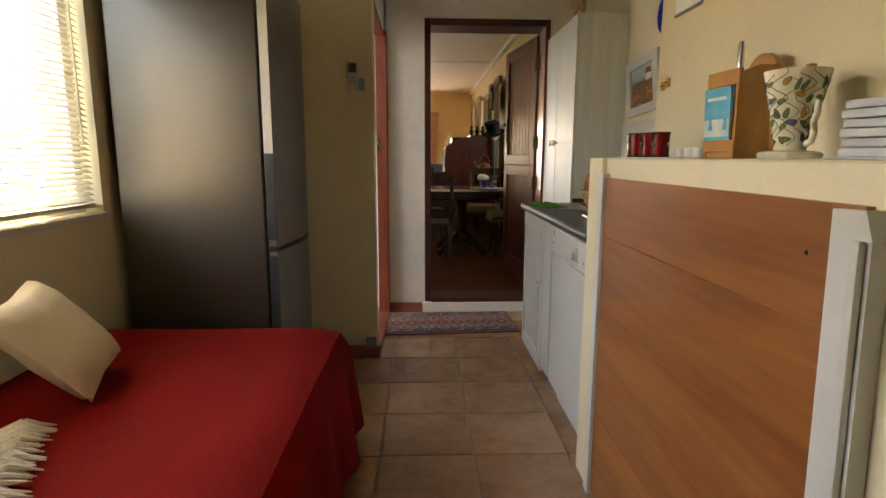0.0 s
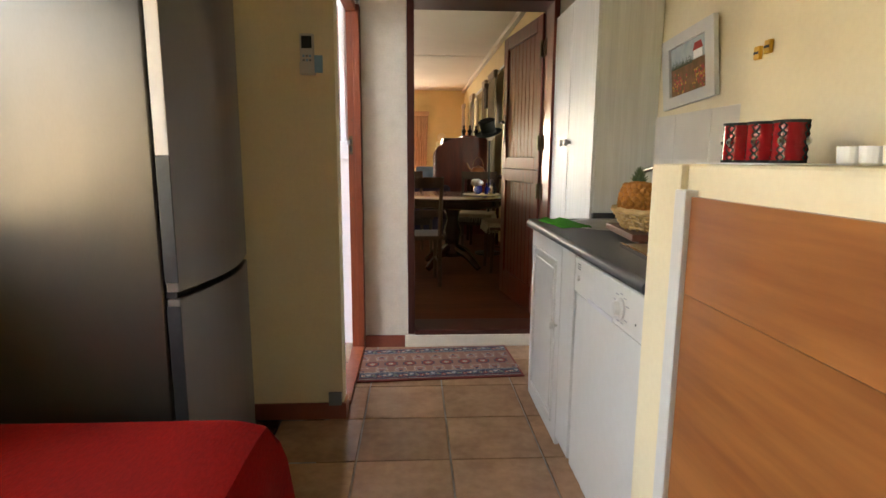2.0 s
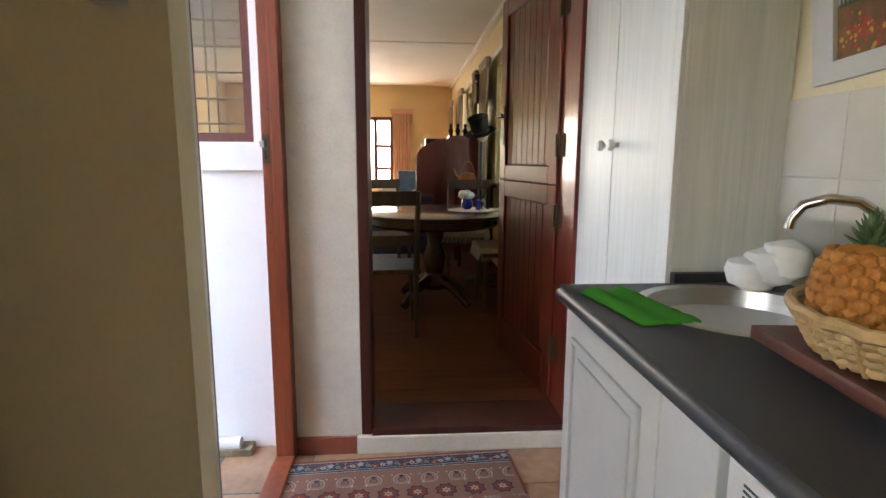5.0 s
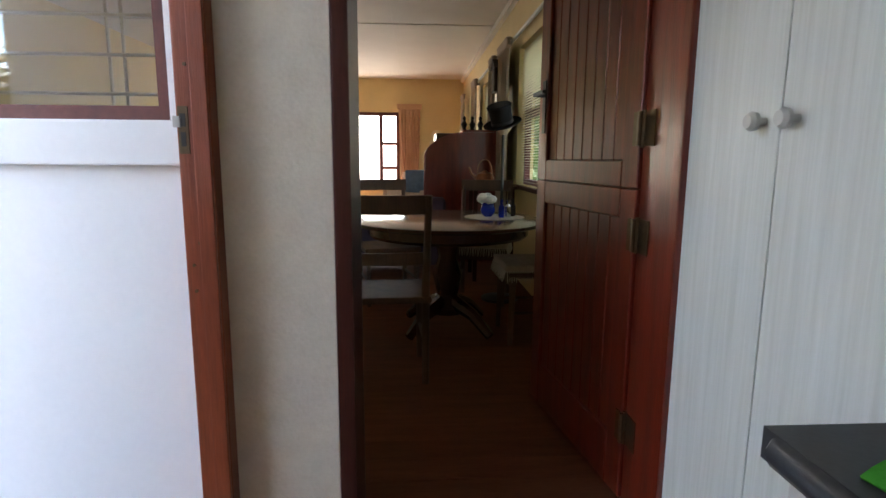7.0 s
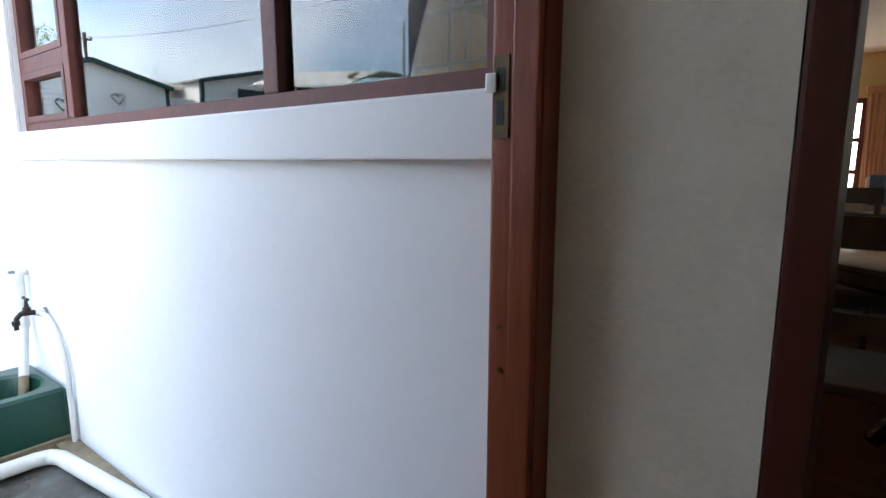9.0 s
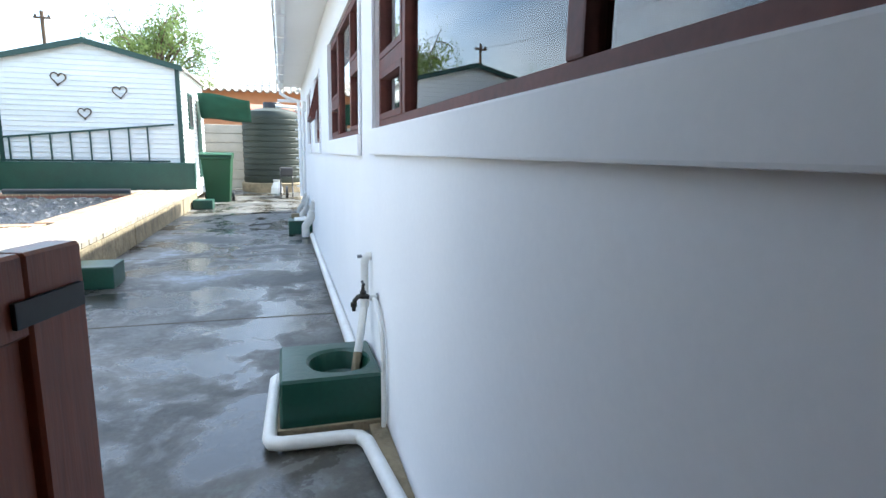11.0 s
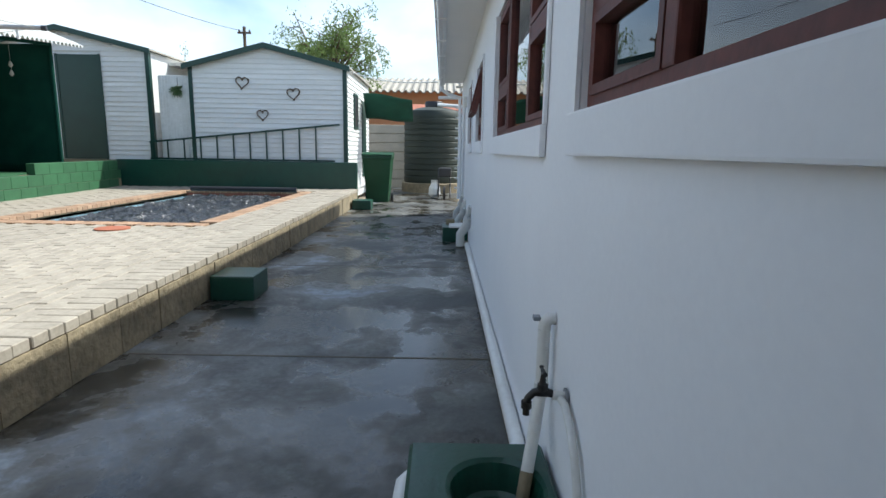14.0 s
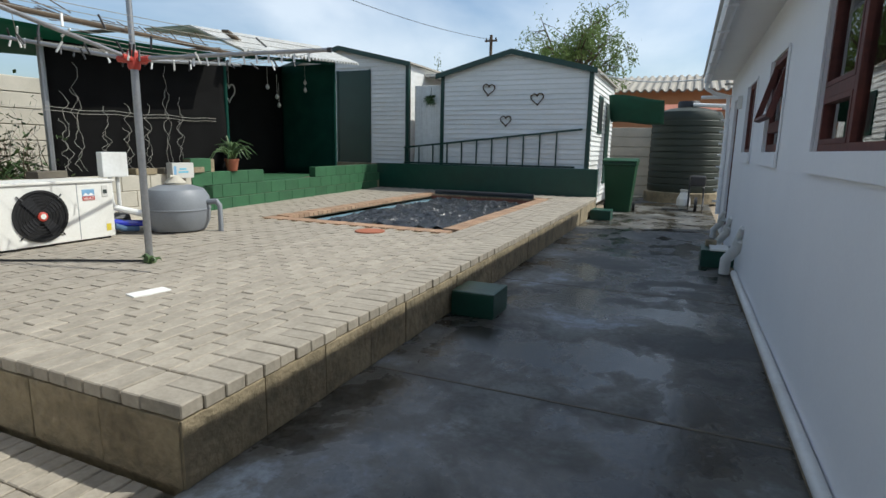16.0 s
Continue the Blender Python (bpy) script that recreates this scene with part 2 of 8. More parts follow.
M = {
    "leaf_thin": thin_mat("sunlit_tree_leaf", (0.17, 0.24, 0.07), (0.08, 0.13, 0.04), 0.45),
    "net_awning": mat("dark_green_awning_cloth", (0.010, 0.075, 0.045), (0.007, 0.05, 0.03), 0.85, grain=120, bump=0.3),
    "net_thin": thin_mat("green_shade_cloth_thin", (0.02, 0.17, 0.10), (0.012, 0.12, 0.075), 0.5, 60),
    "wet_concrete": wet_concrete(),
    "ext_white": mat("white_masonry_paint", (0.84, 0.845, 0.85), (0.80, 0.805, 0.815), 0.75, grain=60, blotch=1.8, bump=0.07, depth=0.006),
    "cream": mat("cream_wall_paint", (0.73, 0.64, 0.43), (0.68, 0.59, 0.39), 0.7, grain=70, blotch=2, bump=0.1, depth=0.005),
    "plaster": mat("rough_white_plaster", (0.77, 0.70, 0.58), (0.69, 0.62, 0.50), 0.7, grain=90, blotch=14, bump=0.4, depth=0.008),
    "yellow": mat("yellow_wall_paint", (0.72, 0.58, 0.30), (0.66, 0.53, 0.27), 0.7, grain=60, bump=0.1),
    "ceiling": mat("ceiling_board_paint", (0.76, 0.73, 0.66), (0.72, 0.69, 0.62), 0.7, bump=0.05),
    "tile": mat("terracotta_floor_tile", (0.40, 0.24, 0.14), (0.27, 0.155, 0.088), 0.26, grain=25, blotch=5, bump=0.08, vary=0.12, coat=0.2),
    "grout": mat("grey_grout", (0.30, 0.24, 0.19), (0.22, 0.18, 0.14), 0.9, bump=0.3),
    "skirt": mat("red_clay_skirting_tile", (0.26, 0.075, 0.045), (0.20, 0.055, 0.035), 0.4, bump=0.1),
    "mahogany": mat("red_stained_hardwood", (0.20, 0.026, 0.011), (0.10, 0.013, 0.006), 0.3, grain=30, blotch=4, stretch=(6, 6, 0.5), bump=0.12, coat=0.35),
    "frame_dark": mat("darker_red_brown_frame_wood", (0.075, 0.017, 0.010), (0.042, 0.010, 0.006), 0.4, grain=30, blotch=4, stretch=(6, 6, 0.5), bump=0.12, coat=0.15),
    "meranti": mat("orange_stained_hardwood", (0.29, 0.068, 0.026), (0.18, 0.040, 0.016), 0.42, grain=30, blotch=4, stretch=(7, 7, 0.5), bump=0.15, coat=0.15),
    "frame_red": mat("red_brown_window_wood", (0.13, 0.030, 0.020), (0.07, 0.017, 0.012), 0.6, grain=40, blotch=5, bump=0.15),
    "laminate": mat("beech_laminate_board", (0.35, 0.132, 0.036), (0.19, 0.060, 0.015), 0.35, grain=5, blotch=1.3, stretch=(2, 0.7, 8), bump=0.03, coat=0.12, mix=0.5, vary=0.06),
    "white_gloss": mat("white_melamine", (0.57, 0.56, 0.52), (0.53, 0.515, 0.475), 0.3, grain=30, blotch=3, bump=0.03),
    "white_wood": mat("whitewashed_ash_veneer", (0.72, 0.73, 0.68), (0.60, 0.61, 0.55), 0.42, grain=16, blotch=5, stretch=(9, 9, 0.35), bump=0.12),
    "counter": mat("dark_grey_laminate_top", (0.042, 0.042, 0.046), (0.026, 0.027, 0.03), 0.48, grain=140, bump=0.05),
    "steel": mat("brushed_steel", (0.55, 0.54, 0.50), (0.46, 0.45, 0.42), 0.3, 1.0, grain=60, stretch=(1, 1, 25), bump=0.03),
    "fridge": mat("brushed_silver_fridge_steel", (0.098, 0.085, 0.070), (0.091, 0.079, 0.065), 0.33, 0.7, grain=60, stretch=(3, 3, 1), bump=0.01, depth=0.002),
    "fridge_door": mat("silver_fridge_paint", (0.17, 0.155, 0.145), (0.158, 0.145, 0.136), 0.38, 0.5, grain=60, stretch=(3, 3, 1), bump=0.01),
    "black": mat("black_plastic", (0.022, 0.022, 0.024), (0.012, 0.012, 0.013), 0.45, bump=0.05),
    "chrome": mat("chrome", (0.75, 0.75, 0.74), (0.7, 0.7, 0.69), 0.12, 1.0, bump=0),
    "brass": mat("tarnished_brass", (0.17, 0.12, 0.07), (0.10, 0.07, 0.04), 0.42, 0.9, bump=0.15),
    "red_cover": mat("red_quilted_bedcover", (0.20, 0.0045, 0.003), (0.13, 0.003, 0.002), 0.95, grain=150, blotch=4, stretch=(1, 0.35, 1), bump=0.7, depth=0.006),
    "cushion": mat("cream_cotton_cushion", (0.66, 0.57, 0.42), (0.58, 0.49, 0.35), 0.9, grain=180, blotch=4, bump=0.25),
    "wool": mat("white_wool_throw", (0.72, 0.68, 0.60), (0.60, 0.56, 0.48), 0.95, grain=120, bump=0.5),
    "blind": mat("cream_blind_slat", (0.72, 0.64, 0.46), (0.68, 0.60, 0.43), 0.5, bump=0.02),
    "concrete": mat("stained_grey_concrete", (0.20, 0.20, 0.185), (0.085, 0.085, 0.08), 0.5, grain=14, blotch=1.1, bump=0.3, mix=0.42, depth=0.012),
    "rough_conc": mat("rough_old_plaster", (0.36, 0.29, 0.18), (0.11, 0.088, 0.055), 0.9, grain=22, blotch=4, bump=1.0, mix=0.8, depth=0.04),
    "paver": mat("weathered_clay_paver", (0.37, 0.325, 0.26), (0.26, 0.228, 0.18), 0.85, grain=45, blotch=9, bump=0.45, vary=0.09),
    "sand": mat("sandy_joint", (0.15, 0.13, 0.10), (0.09, 0.078, 0.06), 0.95, bump=0.4),
    "orange_brick": mat("orange_brick_coping", (0.38, 0.25, 0.155), (0.27, 0.155, 0.09), 0.8, grain=45, blotch=8, bump=0.35, vary=0.16),
    "green_wall": mat("green_masonry_paint", (0.035, 0.12, 0.05), (0.024, 0.085, 0.036), 0.6, grain=45, blotch=4, bump=0.4, vary=0.1),
    "green_dark": mat("dark_green_gloss_paint", (0.010, 0.062, 0.040), (0.007, 0.045, 0.030), 0.35, grain=40, blotch=5, bump=0.3),
    "green_trim": mat("dark_green_trim_paint", (0.008, 0.045, 0.032), (0.005, 0.032, 0.024), 0.4, bump=0.15),
    "shed_white": mat("white_painted_weatherboard", (0.74, 0.74, 0.72), (0.62, 0.62, 0.59), 0.55, grain=30, blotch=4, stretch=(1, 0.4, 3), bump=0.2, vary=0.04),
    "net_dark": mat("black_shade_net", (0.008, 0.0078, 0.0075), (0.005, 0.0048, 0.0045), 0.95, grain=120, bump=0.5),
    "net_green": mat("green_shade_cloth", (0.010, 0.055, 0.038), (0.006, 0.036, 0.026), 0.85, grain=160, blotch=3, bump=0.4),
    "roof_sheet": mat("white_corrugated_roof", (0.70, 0.69, 0.65), (0.55, 0.53, 0.48), 0.5, bump=0.1),
    "cover": mat("black_pool_cover", (0.035, 0.037, 0.041), (0.02, 0.022, 0.024), 0.2, grain=14, blotch=5, bump=1.0, depth=0.08),
    "water": mat("pool_water", (0.30, 0.46, 0.54), (0.24, 0.38, 0.46), 0.08, grain=10, bump=0.1),
    "pvc": mat("white_pvc_pipe", (0.74, 0.74, 0.71), (0.62, 0.61, 0.57), 0.4, grain=30, bump=0.08),
    "tap": mat("dark_weathered_tap_metal", (0.07, 0.065, 0.06), (0.035, 0.033, 0.03), 0.45, 0.8, bump=0.2),
    "tank": mat("dark_green_tank_plastic", (0.020, 0.029, 0.019), (0.013, 0.019, 0.012), 0.6, bump=0.1),
    "bin": mat("green_bin_plastic", (0.006, 0.058, 0.02), (0.004, 0.043, 0.014), 0.42, bump=0.05),
    "grey_tank": mat("grey_filter_plastic", (0.22, 0.235, 0.25), (0.18, 0.19, 0.205), 0.5, bump=0.1),
    "pump_white": mat("white_heat_pump_casing", (0.74, 0.73, 0.68), (0.66, 0.64, 0.58), 0.45, bump=0.05),
    "galv": mat("galvanised_pipe", (0.36, 0.36, 0.36), (0.26, 0.26, 0.26), 0.45, 0.7, bump=0.15),
    "red_paint": mat("red_plastic", (0.45, 0.05, 0.03), (0.36, 0.035, 0.02), 0.5, bump=0.05),
    "terracotta": mat("terracotta_pot", (0.36, 0.12, 0.06), (0.28, 0.09, 0.045), 0.8, bump=0.2),
    "leaf": mat("green_leaf", (0.085, 0.14, 0.045), (0.045, 0.085, 0.028), 0.5, grain=8, blotch=2, bump=0.05),
    "tree_leaf": mat("olive_tree_leaf", (0.13, 0.18, 0.06), (0.06, 0.10, 0.035), 0.6, grain=3, blotch=0.6, bump=0),
    "bark": mat("brown_bark", (0.12, 0.085, 0.055), (0.07, 0.05, 0.033), 0.9, bump=0.6),
    "wood_floor": mat("dark_red_wood_floor", (0.19, 0.072, 0.034), (0.13, 0.047, 0.022), 0.62, grain=25, blotch=3, stretch=(1, 8, 1), bump=0.05, vary=0.08),
    "table_wood": mat("polished_dark_table_wood", (0.07, 0.024, 0.014), (0.04, 0.014, 0.009), 0.22, grain=20, stretch=(1, 7, 1), bump=0.03, coat=0.4),
    "chair_wood": mat("mid_brown_chair_wood", (0.105, 0.055, 0.03), (0.06, 0.032, 0.018), 0.68, grain=25, stretch=(5, 5, 0.6), bump=0.1),
    "curtain": mat("beige_curtain_cloth", (0.42, 0.33, 0.25), (0.35, 0.27, 0.20), 0.9, grain=150, bump=0.3),
    "pink_curtain": mat("peach_curtain_cloth", (0.58, 0.36, 0.23), (0.48, 0.29, 0.18), 0.9, grain=150, bump=0.3),
    "orange_house": mat("orange_plaster", (0.48, 0.24, 0.12), (0.42, 0.20, 0.10), 0.85, bump=0.2),
    "tile_roof": mat("grey_fibre_roof", (0.36, 0.33, 0.28), (0.27, 0.25, 0.21), 0.8, bump=0.3),
    "soil": mat("dry_sandy_ground", (0.26, 0.21, 0.15), (0.18, 0.145, 0.10), 0.95, grain=20, blotch=0.6, bump=0.5),
    "vibracrete": mat("cream_precast_wall", (0.50, 0.46, 0.38), (0.40, 0.37, 0.30), 0.85, bump=0.3),
    "pineapple": mat("pineapple_skin", (0.52, 0.22, 0.035), (0.36, 0.13, 0.02), 0.6, grain=60, blotch=20, bump=0.3),
    "mango": mat("yellow_melon_skin", (0.68, 0.34, 0.03), (0.58, 0.28, 0.025), 0.45, bump=0.05),
    "papaya": mat("green_yellow_papaya_skin", (0.52, 0.42, 0.04), (0.16, 0.26, 0.035), 0.45, grain=8, blotch=7, bump=0.05),
    "foam": mat("white_foam_net", (0.80, 0.80, 0.76), None, 0.7, bump=0.1),
    "rattan": mat("pale_woven_cane", (0.52, 0.34, 0.14), (0.36, 0.22, 0.085), 0.55, grain=60, bump=0.2),
    "bamboo": mat("varnished_bamboo_wood", (0.55, 0.27, 0.075), (0.43, 0.19, 0.05), 0.35, grain=25, stretch=(5, 5, 0.7), bump=0.08),
    "board_wood": mat("dark_cutting_board_wood", (0.13, 0.045, 0.027), (0.09, 0.03, 0.019), 0.45, grain=25, stretch=(1, 7, 1), bump=0.1),
    "cloth_green": mat("green_dish_cloth", (0.06, 0.30, 0.03), (0.045, 0.23, 0.022), 0.9, grain=180, bump=0.4),
    "paper": mat("white_paper", (0.80, 0.79, 0.75), (0.76, 0.75, 0.71), 0.7, bump=0.03),
    "sea_blue": mat("printed_sea_blue", (0.08, 0.38, 0.56), (0.14, 0.48, 0.62), 0.4, grain=20, blotch=18, bump=0),
    "print_sand": mat("printed_sand", (0.62, 0.62, 0.50), (0.40, 0.52, 0.50), 0.4, grain=20, blotch=18, bump=0),
    "candle_red": mat("dark_red_glass", (0.30, 0.012, 0.015), (0.22, 0.008, 0.010), 0.15, bump=0.1),
    "china": mat("cream_glazed_china", (0.76, 0.70, 0.52), (0.70, 0.64, 0.46), 0.2, bump=0.03),
    "ch_green": mat("green_glaze", (0.16, 0.28, 0.07), (0.10, 0.18, 0.05), 0.2, bump=0),
    "ch_purple": mat("purple_glaze", (0.22, 0.15, 0.28), (0.15, 0.10, 0.2), 0.2, bump=0),
    "ch_line": mat("brown_glaze_line", (0.12, 0.09, 0.05), None, 0.25, bump=0),
    "yellow_flower": mat("yellow_glaze", (0.62, 0.36, 0.03), (0.52, 0.26, 0.02), 0.4, bump=0.1),
    "blue_glass": mat("cobalt_blue_glass", (0.012, 0.03, 0.45), (0.01, 0.02, 0.35), 0.05, coat=0.8, bump=0),
    "petal": mat("white_petal", (0.78, 0.77, 0.72), (0.68, 0.67, 0.61), 0.6, bump=0.1),
    "felt": mat("black_felt", (0.012, 0.011, 0.011), (0.007, 0.007, 0.007), 0.9, grain=150, bump=0.3),
    "copper": mat("old_copper", (0.34, 0.13, 0.06), (0.22, 0.08, 0.04), 0.3, 0.9, bump=0.1),
    "plum": mat("dark_plum_upholstery", (0.07, 0.045, 0.075), (0.045, 0.03, 0.05), 0.9, grain=120, blotch=5, bump=0.3),
    "denim": mat("blue_throw", (0.10, 0.17, 0.28), (0.06, 0.11, 0.19), 0.9, grain=90, blotch=12, bump=0.3),
    "upholstery": mat("pale_patterned_upholstery", (0.56, 0.47, 0.37), (0.44, 0.34, 0.26), 0.9, grain=40, blotch=25, bump=0.2),
    "rug_red": mat("faded_rug_red", (0.21, 0.052, 0.038), (0.15, 0.038, 0.030), 0.95, grain=160, bump=0.5),
    "rug_dark": mat("rug_navy_wool", (0.035, 0.038, 0.06), (0.05, 0.05, 0.07), 0.95, grain=160, bump=0.5),
    "rug_tan": mat("rug_tan_wool", (0.46, 0.34, 0.26), (0.36, 0.26, 0.20), 0.95, grain=160, bump=0.5),
    "rug_blue": mat("rug_grey_blue_wool", (0.26, 0.28, 0.29), (0.19, 0.21, 0.22), 0.95, grain=160, bump=0.5),
    "rug_brown": mat("rug_brown_wool", (0.25, 0.135, 0.095), (0.18, 0.095, 0.07), 0.95, grain=160, bump=0.5),
    "rug_green": mat("rug_grey_green_wool", (0.17, 0.22, 0.16), (0.12, 0.16, 0.115), 0.95, grain=160, bump=0.5),
    "tray_plastic": mat("translucent_grey_plastic", (0.58, 0.57, 0.58), (0.48, 0.47, 0.49), 0.35, grain=20, blotch=12, bump=0.05),
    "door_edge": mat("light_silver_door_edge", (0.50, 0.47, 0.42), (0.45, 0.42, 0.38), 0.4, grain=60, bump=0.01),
    "splash": mat("marbled_wall_tile", (0.66, 0.62, 0.53), (0.56, 0.52, 0.44), 0.3, grain=9, blotch=5, bump=0.02, mix=0.8, vary=0.04),
    "sky_paint": mat("painted_sky", (0.42, 0.47, 0.45), (0.30, 0.36, 0.38), 0.6, grain=30, blotch=12, bump=0.2),
    "field_paint": mat("painted_field", (0.24, 0.10, 0.035), (0.12, 0.075, 0.02), 0.6, grain=40, blotch=25, bump=0.3),
    "paint_green": mat("painted_trees", (0.05, 0.08, 0.03), (0.03, 0.05, 0.02), 0.6, bump=0.2),
    "lcd": mat("grey_display", (0.05, 0.06, 0.055), None, 0.2, bump=0),
    "pale_blue": mat("pale_blue_plastic", (0.22, 0.42, 0.62), None, 0.4, bump=0),
    "wire": mat("pale_garland_wire", (0.42, 0.40, 0.35), (0.3, 0.28, 0.24), 0.6, bump=0),
    "label_yellow": mat("yellow_label", (0.66, 0.52, 0.05), None, 0.5, bump=0),
    "glass": glass_mat("reflective_window_glass", 0.03, (0.86, 0.88, 0.86), rise=1.15),
    "clear": glass_mat("clear_glass", 0.06, (0.93, 0.95, 0.95), 0.0, 0.0),
}
for dull in ("red_cover", "cushion", "wool", "rug_red", "rug_dark", "rug_tan", "rug_blue", "rug_brown", "rug_green", "wood_floor", "net_dark", "net_green", "cloth_green"):
    M[dull].node_tree.nodes["Principled BSDF"].inputs["Specular IOR Level"].default_value = 0.12



# ---- builders ----
def box(bm, x0, x1, y0, y1, z0, z1, m=None):
    vs = [bm.verts.new((x, y, z)) for x in (x0, x1) for y in (y0, y1) for z in (z0, z1)]
    for f in ((0, 1, 3, 2), (4, 6, 7, 5), (0, 4, 5, 1), (2, 3, 7, 6), (0, 2, 6, 4), (1, 5, 7, 3)):
        bm.faces.new([vs[i] for i in f])
    if m:
        bmesh.ops.transform(bm, matrix=m, verts=vs)
    return vs


def bevel(bm, w, seg=2):
    bmesh.ops.bevel(bm, geom=bm.edges[:], offset=w, segments=seg, affect="EDGES", profile=0.7)
    return bm


def bbox(x0, x1, y0, y1, z0, z1, w=0.004, seg=2):
    bm = bmesh.new()
    box(bm, x0, x1, y0, y1, z0, z1)
    return bevel(bm, w, seg) if w else bm


def lathe(profile, seg=24, bm=None, m=None):
    """Turns (radius, height) pairs round z."""
    bm = bm or bmesh.new()
    rings = []
    for r, z in profile:
        rings.append([bm.verts.new((r * math.cos(2 * math.pi * i / seg), r * math.sin(2 * math.pi * i / seg), z)) for i in range(seg)])
    for a, b in zip(rings, rings[1:]):
        for i in range(seg):
            bm.faces.new((a[i], a[(i + 1) % seg], b[(i + 1) % seg], b[i]))
    bm.faces.new(rings[0][::-1])
    bm.faces.new(rings[-1])
    if m:
        bmesh.ops.transform(bm, matrix=m, verts=[v for r in rings for v in r])
    return bm


def tube(points, r, seg=10, bm=None):
    """A round pipe along a polyline."""
    bm = bm or bmesh.new()
    pts = [Vector(p) for p in points]
    rings, side = [], None
    for i, p in enumerate(pts):
        d = ((pts[i + 1] - p) if i == 0 else (p - pts[i - 1]) if i == len(pts) - 1 else (pts[i + 1] - p).normalized() + (p - pts[i - 1]).normalized()).normalized()
        if side is None:
            side = d.orthogonal().normalized()
        side = (side - d * side.dot(d)).normalized()
        up = d.cross(side)
        rr = r[i] if isinstance(r, (list, tuple)) else r
        rings.append([bm.verts.new(p + rr * (math.cos(2 * math.pi * k / seg) * side + math.sin(2 * math.pi * k / seg) * up)) for k in range(seg)])
    for a, b in zip(rings, rings[1:]):
        for k in range(seg):
            bm.faces.new((a[k], a[(k + 1) % seg], b[(k + 1) % seg], b[k]))
    bm.faces.new(rings[0][::-1])
    bm.faces.new(rings[-1])
    return bm


def arc(cx, cy, r, a0, a1, n=8):
    return [(cx + r * math.cos(radians(a0 + (a1 - a0) * i / n)), cy + r * math.sin(radians(a0 + (a1 - a0) * i / n))) for i in range(n + 1)]


def extrude(outline, depth, m=None, bm=None):
    """A plate from a flat outline in (x, y), from z 0 to depth."""
    bm = bm or bmesh.new()
    a = [bm.verts.new((x, y, 0)) for x, y in outline]
    b = [bm.verts.new((x, y, depth)) for x, y in outline]
    bm.faces.new(a[::-1])
    bm.faces.new(b)
    for i in range(len(a)):
        j = (i + 1) % len(a)
        bm.faces.new((a[i], a[j], b[j], b[i]))
    if m:
        bmesh.ops.transform(bm, matrix=m, verts=a + b)
    return bm


def data_of(name, bm, material, smooth=False):
    bmesh.ops.recalc_face_normals(bm, faces=bm.faces[:])
    me = bpy.data.meshes.new(name)
    bm.to_mesh(me)
    bm.free()
    me.materials.append(M[material] if isinstance(material, str) else material)
    if smooth:
        me.shade_smooth()
        me.set_sharp_from_angle(angle=radians(35))
    return me


def part(name, bm, material, parent=None, label="", smooth=False):
    ob = new(name, data_of(name, bm, material, smooth))
    ob.parent = parent
    return tagged(ob, label)


def thing(name, x, y, z, label, category, rz=0, group=""):
    ob = new(name)
    ob.empty_display_size = 0.1
    ob.matrix_world = pose(x, y, z, 0, 0, rz)
    return tagged(ob, label, category, group)


def struct(name, bm, material, label, category="", smooth=False):
    return tagged(part(name, bm, material, None, "", smooth), label, category, kind="structure")


def piece(name, me, parent, m):
    ob = new(name, me)
    ob.parent = parent
    ob.matrix_local = m
    return ob


def wall(axis, a0, a1, z0, z1, t0, t1, holes=()):
    """A wall along x or y from a0 to a1, thick from t0 to t1, with openings (a0, a1, z0, z1) cut through."""
    bm = bmesh.new()
    A = sorted({a0, a1, *[v for h in holes for v in h[:2] if a0 < v < a1]})
    Z = sorted({z0, z1, *[v for h in holes for v in h[2:] if z0 < v < z1]})

    def solid(i, j):
        if not (0 <= i < len(A) - 1 and 0 <= j < len(Z) - 1):
            return False
        a, z = (A[i] + A[i + 1]) / 2, (Z[j] + Z[j + 1]) / 2
        return not any(h[0] < a < h[1] and h[2] < z < h[3] for h in holes)

    def quad(*ps):
        bm.faces.new([bm.verts.new((a, t, z) if axis == "x" else (t, a, z)) for a, t, z in ps])

    for i in range(len(A) - 1):
        for j in range(len(Z) - 1):
            if not solid(i, j):
                continue
            p, q, r, s = A[i], A[i + 1], Z[j], Z[j + 1]
            for t in (t0, t1):
                quad((p, t, r), (q, t, r), (q, t, s), (p, t, s))
            for ok, ps in ((solid(i - 1, j), ((p, t0, r), (p, t1, r), (p, t1, s), (p, t0, s))), (solid(i + 1, j), ((q, t0, r), (q, t1, r), (q, t1, s), (q, t0, s))),
                           (solid(i, j - 1), ((p, t0, r), (q, t0, r), (q, t1, r), (p, t1, r))), (solid(i, j + 1), ((p, t0, s), (q, t0, s), (q, t1, s), (p, t1, s)))):
                if not ok:
                    quad(*ps)
    bmesh.ops.remove_doubles(bm, verts=bm.verts[:], dist=0.0001)
    return bm


# ---- large structure ----
W1 = (-2.75, -0.395, 1.32, 2.12)
W2 = (-5.14, -3.23, 1.31, 2.10)
W3 = (-7.2, -6.35, 1.31, 2.06)
W4 = (-9.1, -8.2, 1.31, 2.06)
BACK_DOOR = (-11.2, -10.4, 0.0, 2.06)
DINE = (0.018, 0.945, 0.0, 2.20)
HALL_FLOOR = 0.10

